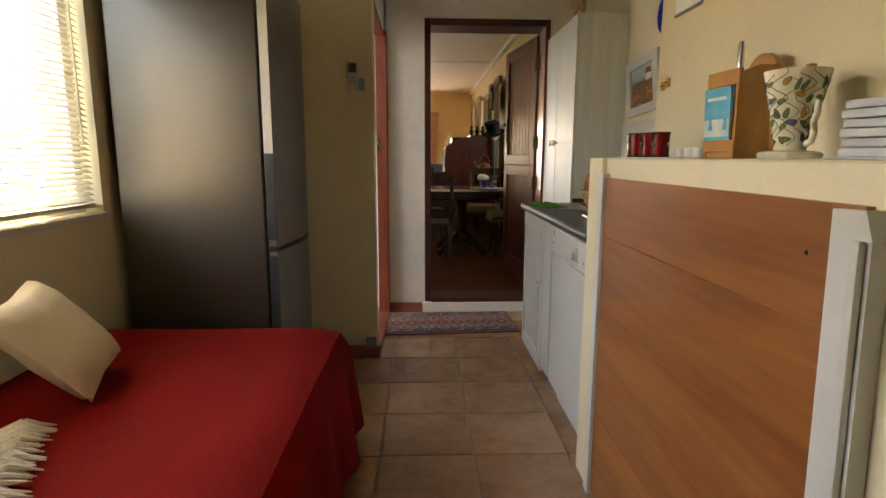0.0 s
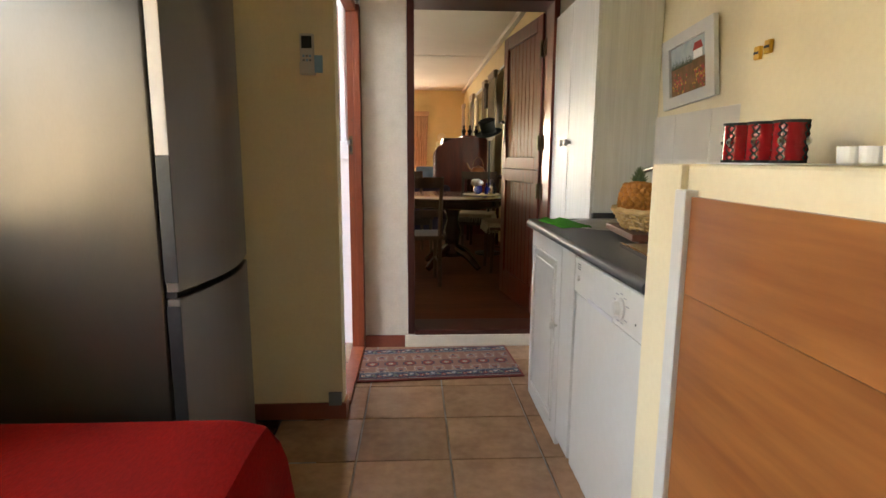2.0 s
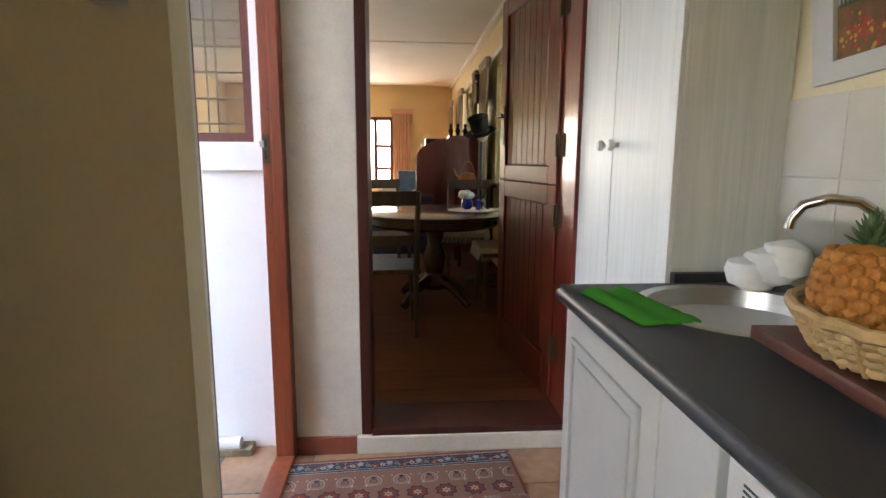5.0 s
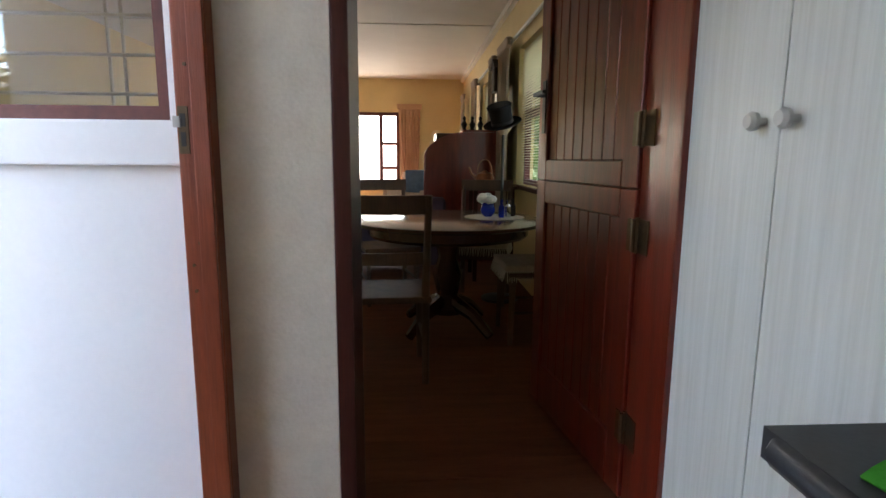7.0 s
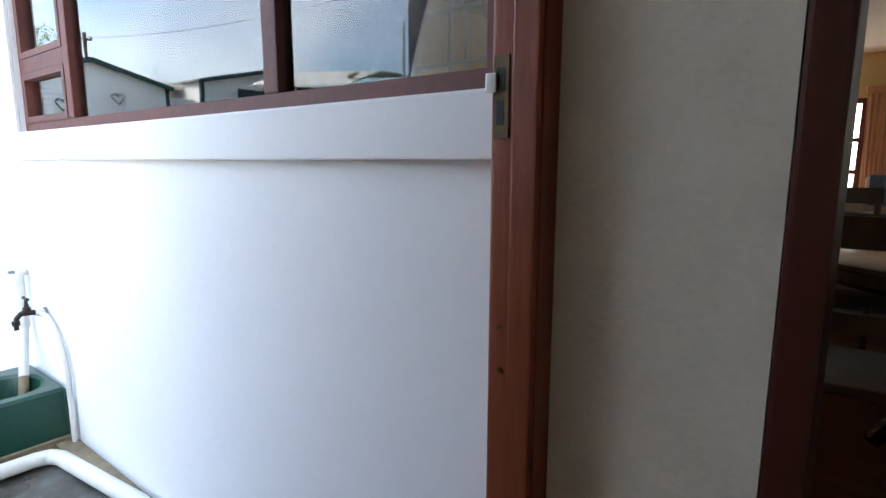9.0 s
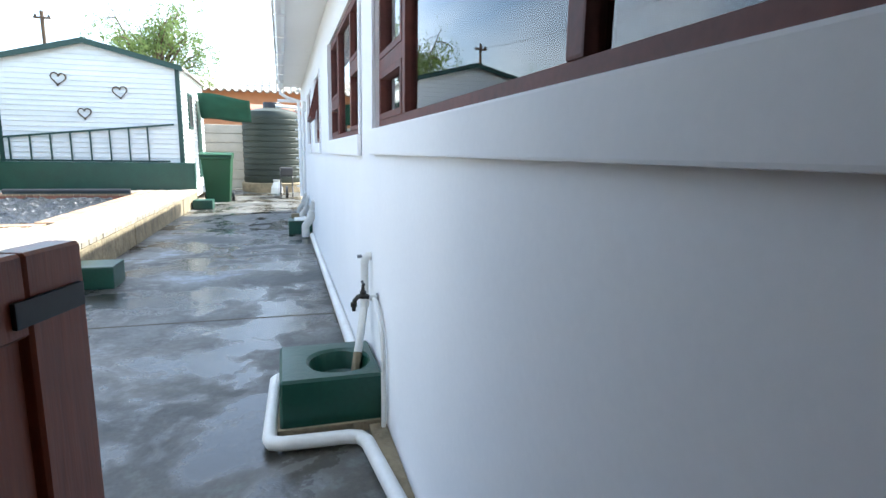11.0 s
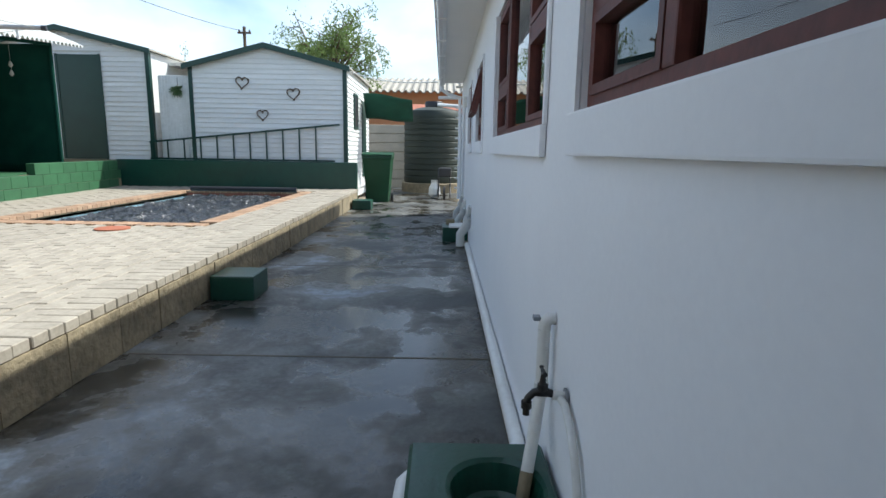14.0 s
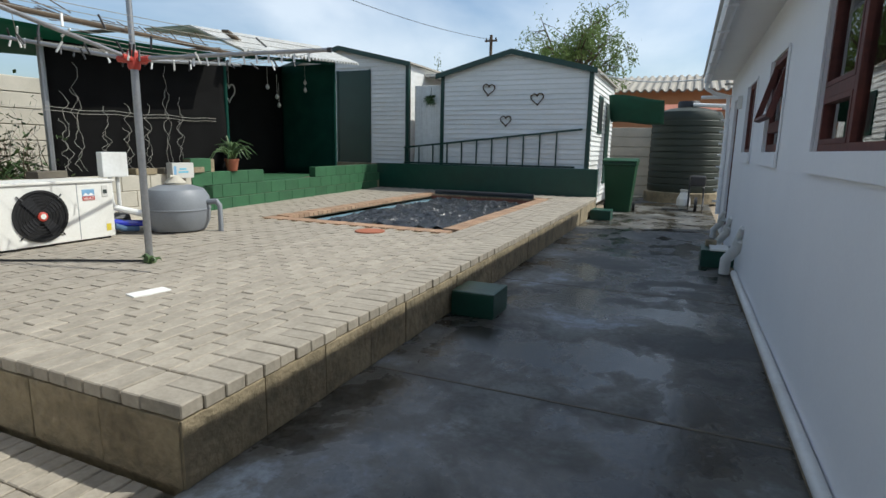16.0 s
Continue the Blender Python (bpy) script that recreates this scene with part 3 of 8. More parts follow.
struct("ground", bbox(-300, 300, -300, 300, -0.6, -0.06, 0), "soil", "dry sandy ground of the yard and beyond", "ground")
apron = struct("pavement_apron", bbox(-19.4, -0.338, 2.02, 4.30, -0.30, 0.0, 0), "wet_concrete", "stained damp grey concrete walkway beside the house", "walkway")
struct("kitchen_slab", bbox(-1.45, 1.40, -1.9, 4.26, -0.30, -0.012, 0), "grout", "grey grout bed under the kitchen tiles", "floor")
struct("wall_north", wall("x", -12.0, 1.30, -0.1, 2.62, 4.26, 4.44, [W1, W2, W3, W4, BACK_DOOR, DINE]), "ext_white", "white painted outside wall of the house with windows", "wall")
struct("wall_door", wall("x", -0.255, 1.24, 0.0, 2.6, 4.19, 4.257, [DINE]), "plaster", "rough white plastered wall round the dining door", "wall")
struct("wall_stub", wall("x", -1.45, -0.275, -0.1, 2.6, 3.20, 3.30), "cream", "cream painted wall end beside the refrigerator", "wall")
# thin white outer skins, unseen, added to bounce daylight towards the doorway
struct("wall_stub_outside", bbox(-1.462, -0.34, 3.3005, 3.318, -0.1, 2.6, 0), "ext_white", "added white skin outside the kitchen wall that bounces daylight", "wall")
struct("wall_west_outside", wall("y", -2.05, 3.318, -0.1, 2.6, -1.478, -1.4625, [(0.55, 2.285, 0.98, 2.1)]), "ext_white", "added white skin outside the kitchen wall that bounces daylight", "wall")
struct("wall_west", wall("y", -1.9, 3.20, -0.1, 2.6, -1.46, -1.30, [(0.55, 2.285, 0.98, 2.1)]), "cream", "cream painted kitchen wall with a blind-covered window", "wall")
struct("wall_east", wall("y", -1.9, 4.19, -0.1, 2.6, 1.24, 1.40), "cream", "cream painted kitchen wall above the counter", "wall")
struct("wall_nib", bbox(0.92, 1.236, -1.9, 2.0, 0, 2.598, 0), "cream", "cream painted wall behind the ledge", "wall")
struct("wall_nib_end", bbox(0.92, 1.236, 2.0, 2.19, 0.932, 2.598, 0), "cream", "cream painted wall end above the worktop", "wall")
struct("wall_half", bbox(0.62, 0.918, -1.9, 1.985, 0, 1.205, 0.012, 3), "cream", "cream painted half-height wall with a flat ledge", "half wall")
struct("wall_half_end", bbox(0.604, 0.6195, 1.847, 1.984, 0, 1.204, 0.004), "cream", "cream painted end of the half-height wall", "half wall")
struct("wall_south", bbox(-1.46, 1.40, -2.05, -1.9, -0.1, 2.6, 0), "cream", "plain cream kitchen end wall", "wall")
struct("ceiling", bbox(-1.46, 1.40, -2.05, 4.257, 2.602, 2.7, 0), "ceiling", "plain white kitchen ceiling", "ceiling")
struct("wall_outside_door", wall("y", 3.301, 4.258, -0.1, 2.6, -0.337, -0.276, [(3.32, 4.2585, -0.2, 2.12)]), "ext_white", "white wall over the outside door", "wall")
bm = bmesh.new()
for a, b in (((3.80, 2.54), (8.6, 3.45)), ((8.6, 3.45), (14.1, 2.86))):
    extrude([(a[0], a[1]), (b[0], b[1]), (b[0], b[1] + 0.04), (a[0], a[1] + 0.04)], 13.7, Matrix(((0, 0, 1, -12.2), (1, 0, 0, 0), (0, 1, 0, 0), (0, 0, 0, 1))), bm)
struct("roof", bm, "roof_sheet", "low pitched pale roof sheet of the house", "roof")
struct("roof_kitchen", bbox(-1.6, 1.5, -2.1, 3.83, 2.72, 2.80, 0), "roof_sheet", "flat pale roof sheet over the kitchen", "roof")
struct("soffit", bbox(-11.9, -0.4, 3.86, 4.258, 2.46, 2.50, 0.003), "ext_white", "white boarded eave of the house", "eave")
struct("fascia", bbox(-11.9, -0.4, 3.84, 3.858, 2.40, 2.54, 0.003), "ext_white", "white painted fascia board under the roof", "fascia")

# dining room shell
struct("dining_floor", bbox(-3.4, 1.36, 4.445, 13.8, -0.1, HALL_FLOOR - 0.012, 0), "grout", "dark floor bed of the dining room", "floor")
struct("dining_wall_east", wall("y", 4.44, 13.8, 0, 2.76, 1.22, 1.38, [(5.5, 8.05, 1.0, 2.25), (9.4, 10.7, 1.0, 2.25), (11.6, 12.5, 1.0, 2.25)]), "yellow", "yellow painted dining room wall with windows", "wall")
struct("dining_wall_north", wall("x", -3.4, 1.22, 0, 2.76, 13.7, 13.86, [(-2.0, -0.02, 0.65, 2.13)]), "yellow", "yellow painted far wall with a bright window", "wall")
struct("dining_wall_west", bbox(-3.5, -3.4, 4.44, 13.86, 0, 2.76, 0), "yellow", "plain yellow dining room wall", "wall")
struct("dining_ceiling", bbox(-3.5, 1.38, 4.44, 13.86, 2.762, 2.83, 0), "ceiling", "cream boarded dining room ceiling", "ceiling")
struct("dining_wall_south", wall("x", -3.4, 1.22, 0, 2.76, 4.443, 4.47, [(W1[0], W1[1], W1[2], W1[3]), DINE]), "yellow", "yellow painted inside of the dining room wall", "wall")
# plain rooms behind the other windows
struct("back_rooms", wall("y", 4.45, 8.0, 0, 2.6, -3.62, -3.52), "cream", "plain cream inner wall behind the windows", "wall")
struct("back_rooms_far", bbox(-12.0, -3.62, 8.0, 8.1, 0, 2.6, 0), "cream", "plain cream inner wall behind the windows", "wall")
struct("back_rooms_floor", bbox(-12.0, -3.52, 4.445, 8.0, -0.1, 0.05, 0), "wood_floor", "plain dark floor behind the windows", "floor")
struct("back_rooms_ceiling", bbox(-12.0, -3.52, 4.445, 8.1, 2.602, 2.7, 0), "ceiling", "plain ceiling behind the windows", "ceiling")
struct("wall_house_west", bbox(-12.16, -12.0, 4.26, 14.0, -0.1, 2.85, 0), "ext_white", "white painted end wall of the house", "wall")

# raised paved terrace with a pool
PT = 0.34
POOL = (-12.3, -7.55, -1.25, 1.05)
bm = bmesh.new()
hole = (POOL[0] - 0.22, POOL[1] + 0.22, POOL[2] - 0.22, POOL[3] + 0.22)
tx_, ty_ = (-13.45, hole[0], hole[1], -3.02), (-3.4, hole[2], hole[3], 2.01)
for i in range(3):
    for j in range(3):
        if (i, j) != (1, 1):
            box(bm, tx_[i], tx_[i + 1], ty_[j], ty_[j + 1], -0.2, PT - 0.012)
bmesh.ops.remove_doubles(bm, verts=bm.verts[:], dist=0.001)
seen_faces = {}
for f in bm.faces:
    seen_faces.setdefault(tuple(round(v, 3) for v in f.calc_center_median()), []).append(f)
bmesh.ops.delete(bm, geom=[f for fs in seen_faces.values() if len(fs) > 1 for f in fs], context="FACES_ONLY")
terrace = struct("terrace", bm, "rough_conc", "raised terrace with rough plastered concrete edge", "terrace")
struct("terrace_east", bbox(-2.99, -1.5, -6.0, 2.015, -0.2, -0.045, 0), "sand", "sandy bed under the lower paving", "ground")


# ---- doors and windows ----
def facade_window(name, box4, cols, rails, label, vent=None, depth=0.05):
    """A wooden window in the outside wall: cols are pane edges along x, rails the columns with a cross rail at that height."""
    x0, x1, z0, z1 = box4
    y0 = 4.277
    th = tagged(thing(name, 0, 0, 0, label, "window"), kind="structure")
    f = 0.036
    bm = bmesh.new()
    for a in ((x0, x0 + f, z0, z1), (x1 - f, x1, z0, z1), (x0 + f, x1 - f, z0, z0 + f), (x0 + f, x1 - f, z1 - f, z1)):
        box(bm, a[0], a[1], y0, y0 + 0.075, a[2], a[3])
    part("window_frame", bm, "frame_red", th)
    for c in cols[1:-1]:
        part("mullion", bbox(c - 0.027, c + 0.027, y0 - 0.004, y0 + 0.07, z0 + f, z1 - f, 0.006), "frame_red", th)
    for i, (a, b) in enumerate(zip(cols, cols[1:])):
        a2, b2 = (a + f if i == 0 else a + 0.027), (b - f if i == len(cols) - 2 else b - 0.027)
        spans = [(z0 + f, z1 - f)]
        if i in rails:
            h = rails[i]
            part("rail", bbox(a2, b2, y0 - 0.003, y0 + 0.07, h - 0.03, h + 0.03, 0.006), "frame_red", th)
            spans = [(z0 + f, h - 0.03), (h + 0.03, z1 - f)]
        for k, (p, q) in enumerate(spans):
            if i in rails:
                bm = bmesh.new()
                s = 0.024
                for r in ((a2, a2 + s, p, q), (b2 - s, b2, p, q), (a2 + s, b2 - s, p, p + s), (a2 + s, b2 - s, q - s, q)):
                    box(bm, r[0], r[1], y0 - 0.006, y0 + 0.04, r[2], r[3])
                m = None
                if vent is not None and i == vent and k == 1:
                    bmesh.ops.transform(bm, matrix=Matrix.Translation((0, y0, q)) @ pose(0, 0, 0, -14) @ Matrix.Translation((0, -y0, -q)), verts=bm.verts[:])
                part("sash", bm, "frame_red", th)
            pane = part("pane", bbox(a2, b2, y0 + 0.02, y0 + 0.026, p, q, 0), "glass", th)
    sill = bbox(x0 - 0.05, x1 + (0.055 if x1 > -1 else 0.03), 4.235, 4.257, z0 - 0.114, z0 - 0.002, 0.006, 2)
    part("window_sill", sill, "ext_white", th, "white plaster band under the window")
    rev = bmesh.new()
    for a in ((x0 - 0.05, x0 - 0.004), (x1 + 0.004, x1 + 0.035)):
        box(rev, a[0], a[1], 4.245, 4.257, z0, z1)
    part("reveal", rev, "ext_white", th)
    return th


facade_window("window_1", W1, [-2.75, -2.23, -1.02, -0.395], {0: 1.58}, "long red-brown wooden window in the white wall")
bars = thing("burglar_bars", 0, 0, 0, "thin cream burglar bars fixed inside the long window", "burglar bars")
for k in range(7):
    part("bar", tube([(W1[0] + 0.04, 4.42, 1.40 + 0.105 * k), (W1[1] - 0.04, 4.42, 1.40 + 0.105 * k)], 0.005, 6), "blind", bars)
for bx in (-2.1, -1.35, -1.31, -0.62, -0.58):
    part("upright", tube([(bx, 4.428, 1.36), (bx, 4.428, 2.08)], 0.005, 6), "blind", bars)
facade_window("window_2", W2, [-5.14, -4.54, -3.79, -3.23], {0: 1.60, 2: 1.72}, "red-brown wooden window with side sashes")
facade_window("window_3", W3, [-7.2, -6.35], {0: 1.52}, "small red-brown window with an open top sash", vent=0)
facade_window("window_4", W4, [-9.1, -8.65, -8.2], {}, "small red-brown wooden window")

bd = tagged(thing("door_1", 0, 0, 0, "closed white back door in the house wall", "door"), kind="structure")
part("door_leaf", bbox(-11.16, -10.44, 4.33, 4.37, 0.02, 2.02, 0.004), "white_gloss", bd)
part("door_frame", wall("x", -11.2, -10.4, 0, 2.06, 4.30, 4.40, [(-11.15, -10.45, 0, 2.01)]), "frame_red", bd, "red-brown wooden frame")

# dining room door: frame, threshold, split leaf
df = tagged(thing("door_frame", 0, 0, 0, "dark red stained wooden door frame with raised threshold", "door frame"), kind="structure")
# left jamb, head and threshold take a darker tone than the right jamb
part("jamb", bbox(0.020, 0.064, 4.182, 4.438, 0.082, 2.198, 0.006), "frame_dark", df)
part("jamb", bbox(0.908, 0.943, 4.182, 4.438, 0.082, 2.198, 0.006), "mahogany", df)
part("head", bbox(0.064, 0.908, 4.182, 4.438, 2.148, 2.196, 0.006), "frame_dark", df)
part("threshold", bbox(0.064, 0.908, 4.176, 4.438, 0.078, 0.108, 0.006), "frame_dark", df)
for hz in (0.37, 1.0, 1.32, 1.92):
    plate = part("hinge_plate", bbox(0.9045, 0.9075, 4.345, 4.415, hz - 0.052, hz + 0.052, 0.001), "brass", df, "worn brass hinge plate")
    part("hinge_pin", tube([(0.903, 4.42, hz - 0.055), (0.903, 4.42, hz + 0.055)], 0.008, 8), "brass", plate)
struct("step", bbox(0.0, 0.93, 4.168, 4.44, 0.0, 0.077, 0.008), "plaster", "white painted masonry sill under the dining door", "sill")


def stable_door(name, x, y, z, rz, label, w=0.78, h=2.02, split=1.02, lower_only=False, wood="mahogany"):
    """A split plank door, hinged at its origin, lying along local +x, 42 mm thick."""
    th = thing(name, x, y, z, label, "door", rz)
    for lo, hi, nm in ((0.0, split, "lower_leaf"), (split + 0.0015, h, "upper_leaf")):
        if lower_only and nm == "upper_leaf":
            continue
        bm = bmesh.new()
        s, b, tp = 0.095, (0.19 if lo == 0 else 0.085), 0.095
        box(bm, 0, s, -0.021, 0.021, lo, hi)
        box(bm, w - s, w, -0.021, 0.021, lo, hi)
        box(bm, s, w - s, -0.021, 0.021, lo, lo + b)
        box(bm, s, w - s, -0.021, 0.021, hi - tp, hi)
        leaf = part(nm, bevel(bm, 0.004, 1), wood, th)
        n = 8
        pw = (w - 2 * s) / n
        me = data_of("plank", bbox(-pw / 2 + 0.0008, pw / 2 - 0.0008, -0.008, 0.008, lo + b, hi - tp, 0.004, 1), wood)
        for i in range(n):
            piece("plank", me, leaf, pose(s + (i + 0.5) * pw, 0, 0))
    return th


dd = stable_door("dining_door", 0.915, 4.425, 0.12, 98.0, "open dark red plank door split in two leaves", 0.83)
for hz in (0.25, 0.88, 1.2, 1.8):
    part("hinge", tube([(-0.004, 0.026, hz - 0.05), (-0.004, 0.026, hz + 0.05)], 0.007, 8), "brass", dd, "worn brass hinge")
    part("hinge_plate", bbox(0.0, 0.035, 0.0215, 0.0235, hz - 0.05, hz + 0.05, 0), "brass", dd, "worn brass hinge plate")
lock = part("lock_plate", bbox(0.75, 0.785, 0.0215, 0.026, 1.22, 1.44, 0.002), "black", dd, "dark metal lock plate")
part("handle", tube([(0.767, 0.026, 1.38), (0.767, 0.07, 1.38), (0.65, 0.072, 1.38)], 0.009, 8), "black", lock, "dark lever handle", True)
part("handle", tube([(0.767, -0.022, 1.38), (0.767, -0.07, 1.38), (0.65, -0.072, 1.38)], 0.009, 8), "black", lock, "dark lever handle", True)

# outside door: frame in the wall, lower leaf open to the yard
of = tagged(thing("outside_door_frame", 0, 0, 0, "orange-red stained wooden frame of the outside door", "door frame"), kind="structure")
part("jamb", bbox(-0.337, -0.257, 4.148, 4.257, 0.0, 2.10, 0.004), "meranti", of)
part("stop", bbox(-0.297, -0.259, 4.134, 4.1475, 0.0, 2.06, 0.003), "meranti", of)
part("jamb", bbox(-0.337, -0.277, 3.303, 3.335, 0.0, 2.10, 0.004), "meranti", of)
part("head", bbox(-0.337, -0.277, 3.335, 4.148, 2.06, 2.10, 0.004), "meranti", of)
part("threshold", bbox(-0.337, -0.257, 3.335, 4.134, 0.0, 0.022, 0.006), "meranti", of)
keep = part("strike_plate", bbox(-0.333, -0.309, 4.1455, 4.1475, 1.235, 1.345, 0), "brass", of, "worn steel strike plate")
part("slot", bbox(-0.328, -0.315, 4.1445, 4.1453, 1.298, 1.328, 0), "black", keep)
part("slot", bbox(-0.327, -0.316, 4.1445, 4.1453, 1.252, 1.285, 0), "black", keep)
part("catch", bbox(-0.343, -0.326, 4.140, 4.1455, 1.296, 1.322, 0.002), "steel", keep)
for hx, hz in ((-0.30, 1.02), (-0.318, 0.965), (-0.31, 1.44), (-0.316, 0.90)):
    part("screw_hole", tube([(hx, 4.1325 if hx > -0.297 else 4.146, hz), (hx, 4.1345 if hx > -0.297 else 4.1478, hz)], 0.0045, 8), "brass", of)
od = stable_door("outside_door", -0.345, 3.362, 0.03, 162.6, "lower half of a red-brown plank door standing open", 0.737, 2.0, 1.07, True, "meranti")
bolt = part("bolt", bbox(0.615, 0.725, 0.0215, 0.028, 0.99, 1.02, 0.002), "black", od, "black barrel bolt")
part("bolt_rod", tube([(0.605, 0.034, 1.005), (0.735, 0.034, 1.005)], 0.006, 8), "black", bolt)
part("bolt", bbox(0.615, 0.725, -0.028, -0.0215, 0.99, 1.02, 0.002), "black", od, "black barrel bolt")

# skirting
for a, nm in (((-0.272, 0.0, 4.172, 4.1885, 0.0, 0.078), "baseboard"), ((-0.72, -0.272, 3.184, 3.1985, 0.0, 0.078), "baseboard"), ((-0.2735, -0.26, 3.184, 3.30, 0.0, 0.078), "baseboard")):
    struct(nm, bbox(*a, 0.003), "skirt", "red clay tile skirting along the wall", "skirting")

# kitchen window: frame, pane, slatted blind
kw = tagged(thing("kitchen_window", 0, 0, 0, "kitchen window with a white wooden frame", "window"), kind="structure")
part("window_frame", wall("y", 0.55, 2.285, 0.98, 2.10, -1.42, -1.37, [(0.6, 1.40, 1.03, 2.05), (1.46, 2.235, 1.03, 2.05)]), "white_gloss", kw)
for a in ((0.6, 1.40), (1.46, 2.235)):
    part("pane", bbox(-1.398, -1.393, a[0], a[1], 1.03, 2.05, 0), "clear", kw).visible_shadow = False
part("window_sill", bbox(-1.37, -1.285, 0.52, 2.30, 0.955, 0.979, 0.004), "white_gloss", kw)
bl = thing("venetian_blind", -1.335, 0, 0, "cream venetian blind with open slats in the window", "blind")
part("head_rail", bbox(-0.02, 0.03, 0.56, 2.275, 2.05, 2.095, 0.003), "blind", bl)
me = data_of("slat", bbox(-0.0125, 0.0125, 0.57, 2.268, -0.0006, 0.0006, 0), "blind")
for i in range(46):
    piece("slat", me, bl, pose(0.005, 0, 1.035 + i * 0.022, 0, 34, 0))
part("bottom_rail", bbox(-0.012, 0.016, 0.57, 2.268, 1.0, 1.018, 0.003), "blind", bl)
for yy in (0.75, 1.42, 2.08):
    part("cord", tube([(0.018, yy, 1.01), (0.018, yy, 2.06)], 0.0012, 6), "blind", bl)
part("wand", tube([(0.028, 2.2, 2.05), (0.03, 2.2, 1.25)], 0.004, 6), "blind", bl)

# ---- kitchen ----
fr = thing("refrigerator", 0, 0, 0, "tall silver steel refrigerator standing against the wall", "refrigerator")
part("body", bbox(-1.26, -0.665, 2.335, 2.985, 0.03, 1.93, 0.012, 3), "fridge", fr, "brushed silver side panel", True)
part("plinth", bbox(-1.24, -0.67, 2.36, 2.96, 0.0, 0.03, 0), "black", fr)
for lo, hi in ((0.05, 0.805), (0.825, 1.92)):
    bm = bmesh.new()
    pr = [(-0.655, 2.335), (-0.62, 2.338)] + [(-0.62 + 0.045 * math.sin(math.pi * i / 12), 2.338 + 0.644 * i / 12) for i in range(1, 12)] + [(-0.62, 2.982), (-0.655, 2.985)]
    extrude(pr, hi - lo, Matrix.Translation((0, 0, lo)), bm)
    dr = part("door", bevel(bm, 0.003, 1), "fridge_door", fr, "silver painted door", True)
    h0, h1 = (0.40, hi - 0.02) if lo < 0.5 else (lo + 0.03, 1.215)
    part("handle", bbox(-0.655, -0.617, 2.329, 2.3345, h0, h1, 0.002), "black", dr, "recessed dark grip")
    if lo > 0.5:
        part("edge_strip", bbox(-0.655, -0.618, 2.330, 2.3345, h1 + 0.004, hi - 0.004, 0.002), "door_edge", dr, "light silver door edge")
part("gasket", bbox(-0.662, -0.63, 2.345, 2.975, 0.806, 0.824, 0), "black", fr)

# day bed with a red cover, folds worked into the hem
bm = bmesh.new()
nx, ny = 26, 46
BX0, BX1, BY0, BY1, BZ = -1.24, -0.33, -0.9, 2.13, 0.545
grid = {}
for i in range(nx + 9):
    for j in range(ny + 9):
        u, v = min(i, nx) / nx, min(j, ny) / ny
        x, y = BX0 + (BX1 - BX0) * u, BY0 + (BY1 - BY0) * v
        dx, dy = max(0, i - nx) / 8, max(0, j - ny) / 8
        drop = max(dx, dy)
        r = 0.05
        flare = 0.045 * drop * (1 + 0.55 * math.sin(y * 17 + 1.3) * (dx > 0) + 0.5 * math.sin(x * 19) * (dy > 0))
        x += (0.03 * math.sin(min(1, dx * 4) * math.pi / 2) + flare * (1.25 if dx and dy else 1)) * (dx > 0)
        y += (0.02 * math.sin(min(1, dy * 4) * math.pi / 2) + flare * 0.7) * (dy > 0)
        edge = max(0, u - 0.88) ** 2 * 1.6 + max(0, v - 0.95) ** 2 * 6
        z = BZ - edge + 0.008 * noise.noise((x * 4, y * 4, 0)) - 0.42 * drop
        grid[i, j] = bm.verts.new((x, y, z))
for i in range(nx + 8):
    for j in range(ny + 8):
        bm.faces.new((grid[i, j], grid[i + 1, j], grid[i + 1, j + 1], grid[i, j + 1]))
bed = thing("day_bed", 0, 0, 0, "single bed against the wall under a red cover", "bed")
part("mattress", bbox(-1.26, -0.36, -0.92, 2.10, 0.26, 0.48, 0.05, 4), "cushion", bed, "", True)
part("base", bbox(-1.25, -0.38, -0.9, 2.08, 0.10, 0.26, 0.01), "bark", bed)
for lx in (-1.2, -0.43):
    for ly in (-0.85, 2.03):
        part("leg", bbox(lx - 0.025, lx + 0.025, ly - 0.025, ly + 0.025, 0.0, 0.10, 0.003), "bark", bed)
cover = tagged(part("bedcover", bm, "red_cover", None, "", True), "red textured cotton bedcover draped over the bed", "bedcover")
sol = cover.modifiers.new("thick", "SOLIDIFY")
sol.thickness = 0.008


def cushion(name, x, y, z, rx, ry, rz, s, t, material, label):
    bm = bmesh.new()
    n = 18
    rows = {}
    for side in (1, -1):
        for i in range(n + 1):
            for j in range(n + 1):
                u, v = i / n * 2 - 1, j / n * 2 - 1
                if side == -1 and (i in (0, n) or j in (0, n)):
                    rows[side, i, j] = rows[1, i, j]
                    continue
                puff = ((1 - u ** 4) * (1 - v ** 4)) ** 0.55
                pinch = 1 - 0.07 * (1 - abs(u * v)) * (max(abs(u), abs(v)) ** 3)
                rows[side, i, j] = bm.verts.new((u * s * pinch, v * s * pinch, side * t * puff + 0.006 * noise.noise((u * 3, v * 3, side))))
    for side in (1, -1):
        for i in range(n):
            for j in range(n):
                bm.faces.new((rows[side, i, j], rows[side, i + 1, j], rows[side, i + 1, j + 1], rows[side, i, j + 1]))
    ob = part(name, bm, material, None, "", True)
    ob.matrix_world = pose(x, y, z, rx, ry, rz)
    return tagged(ob, label, "cushion")


cushion("cushion", -1.02, 1.517, 0.705, 8.2, 49.0, 22.2, 0.166, 0.055, "cushion", "plain cream cotton cushion leaning on the wall")

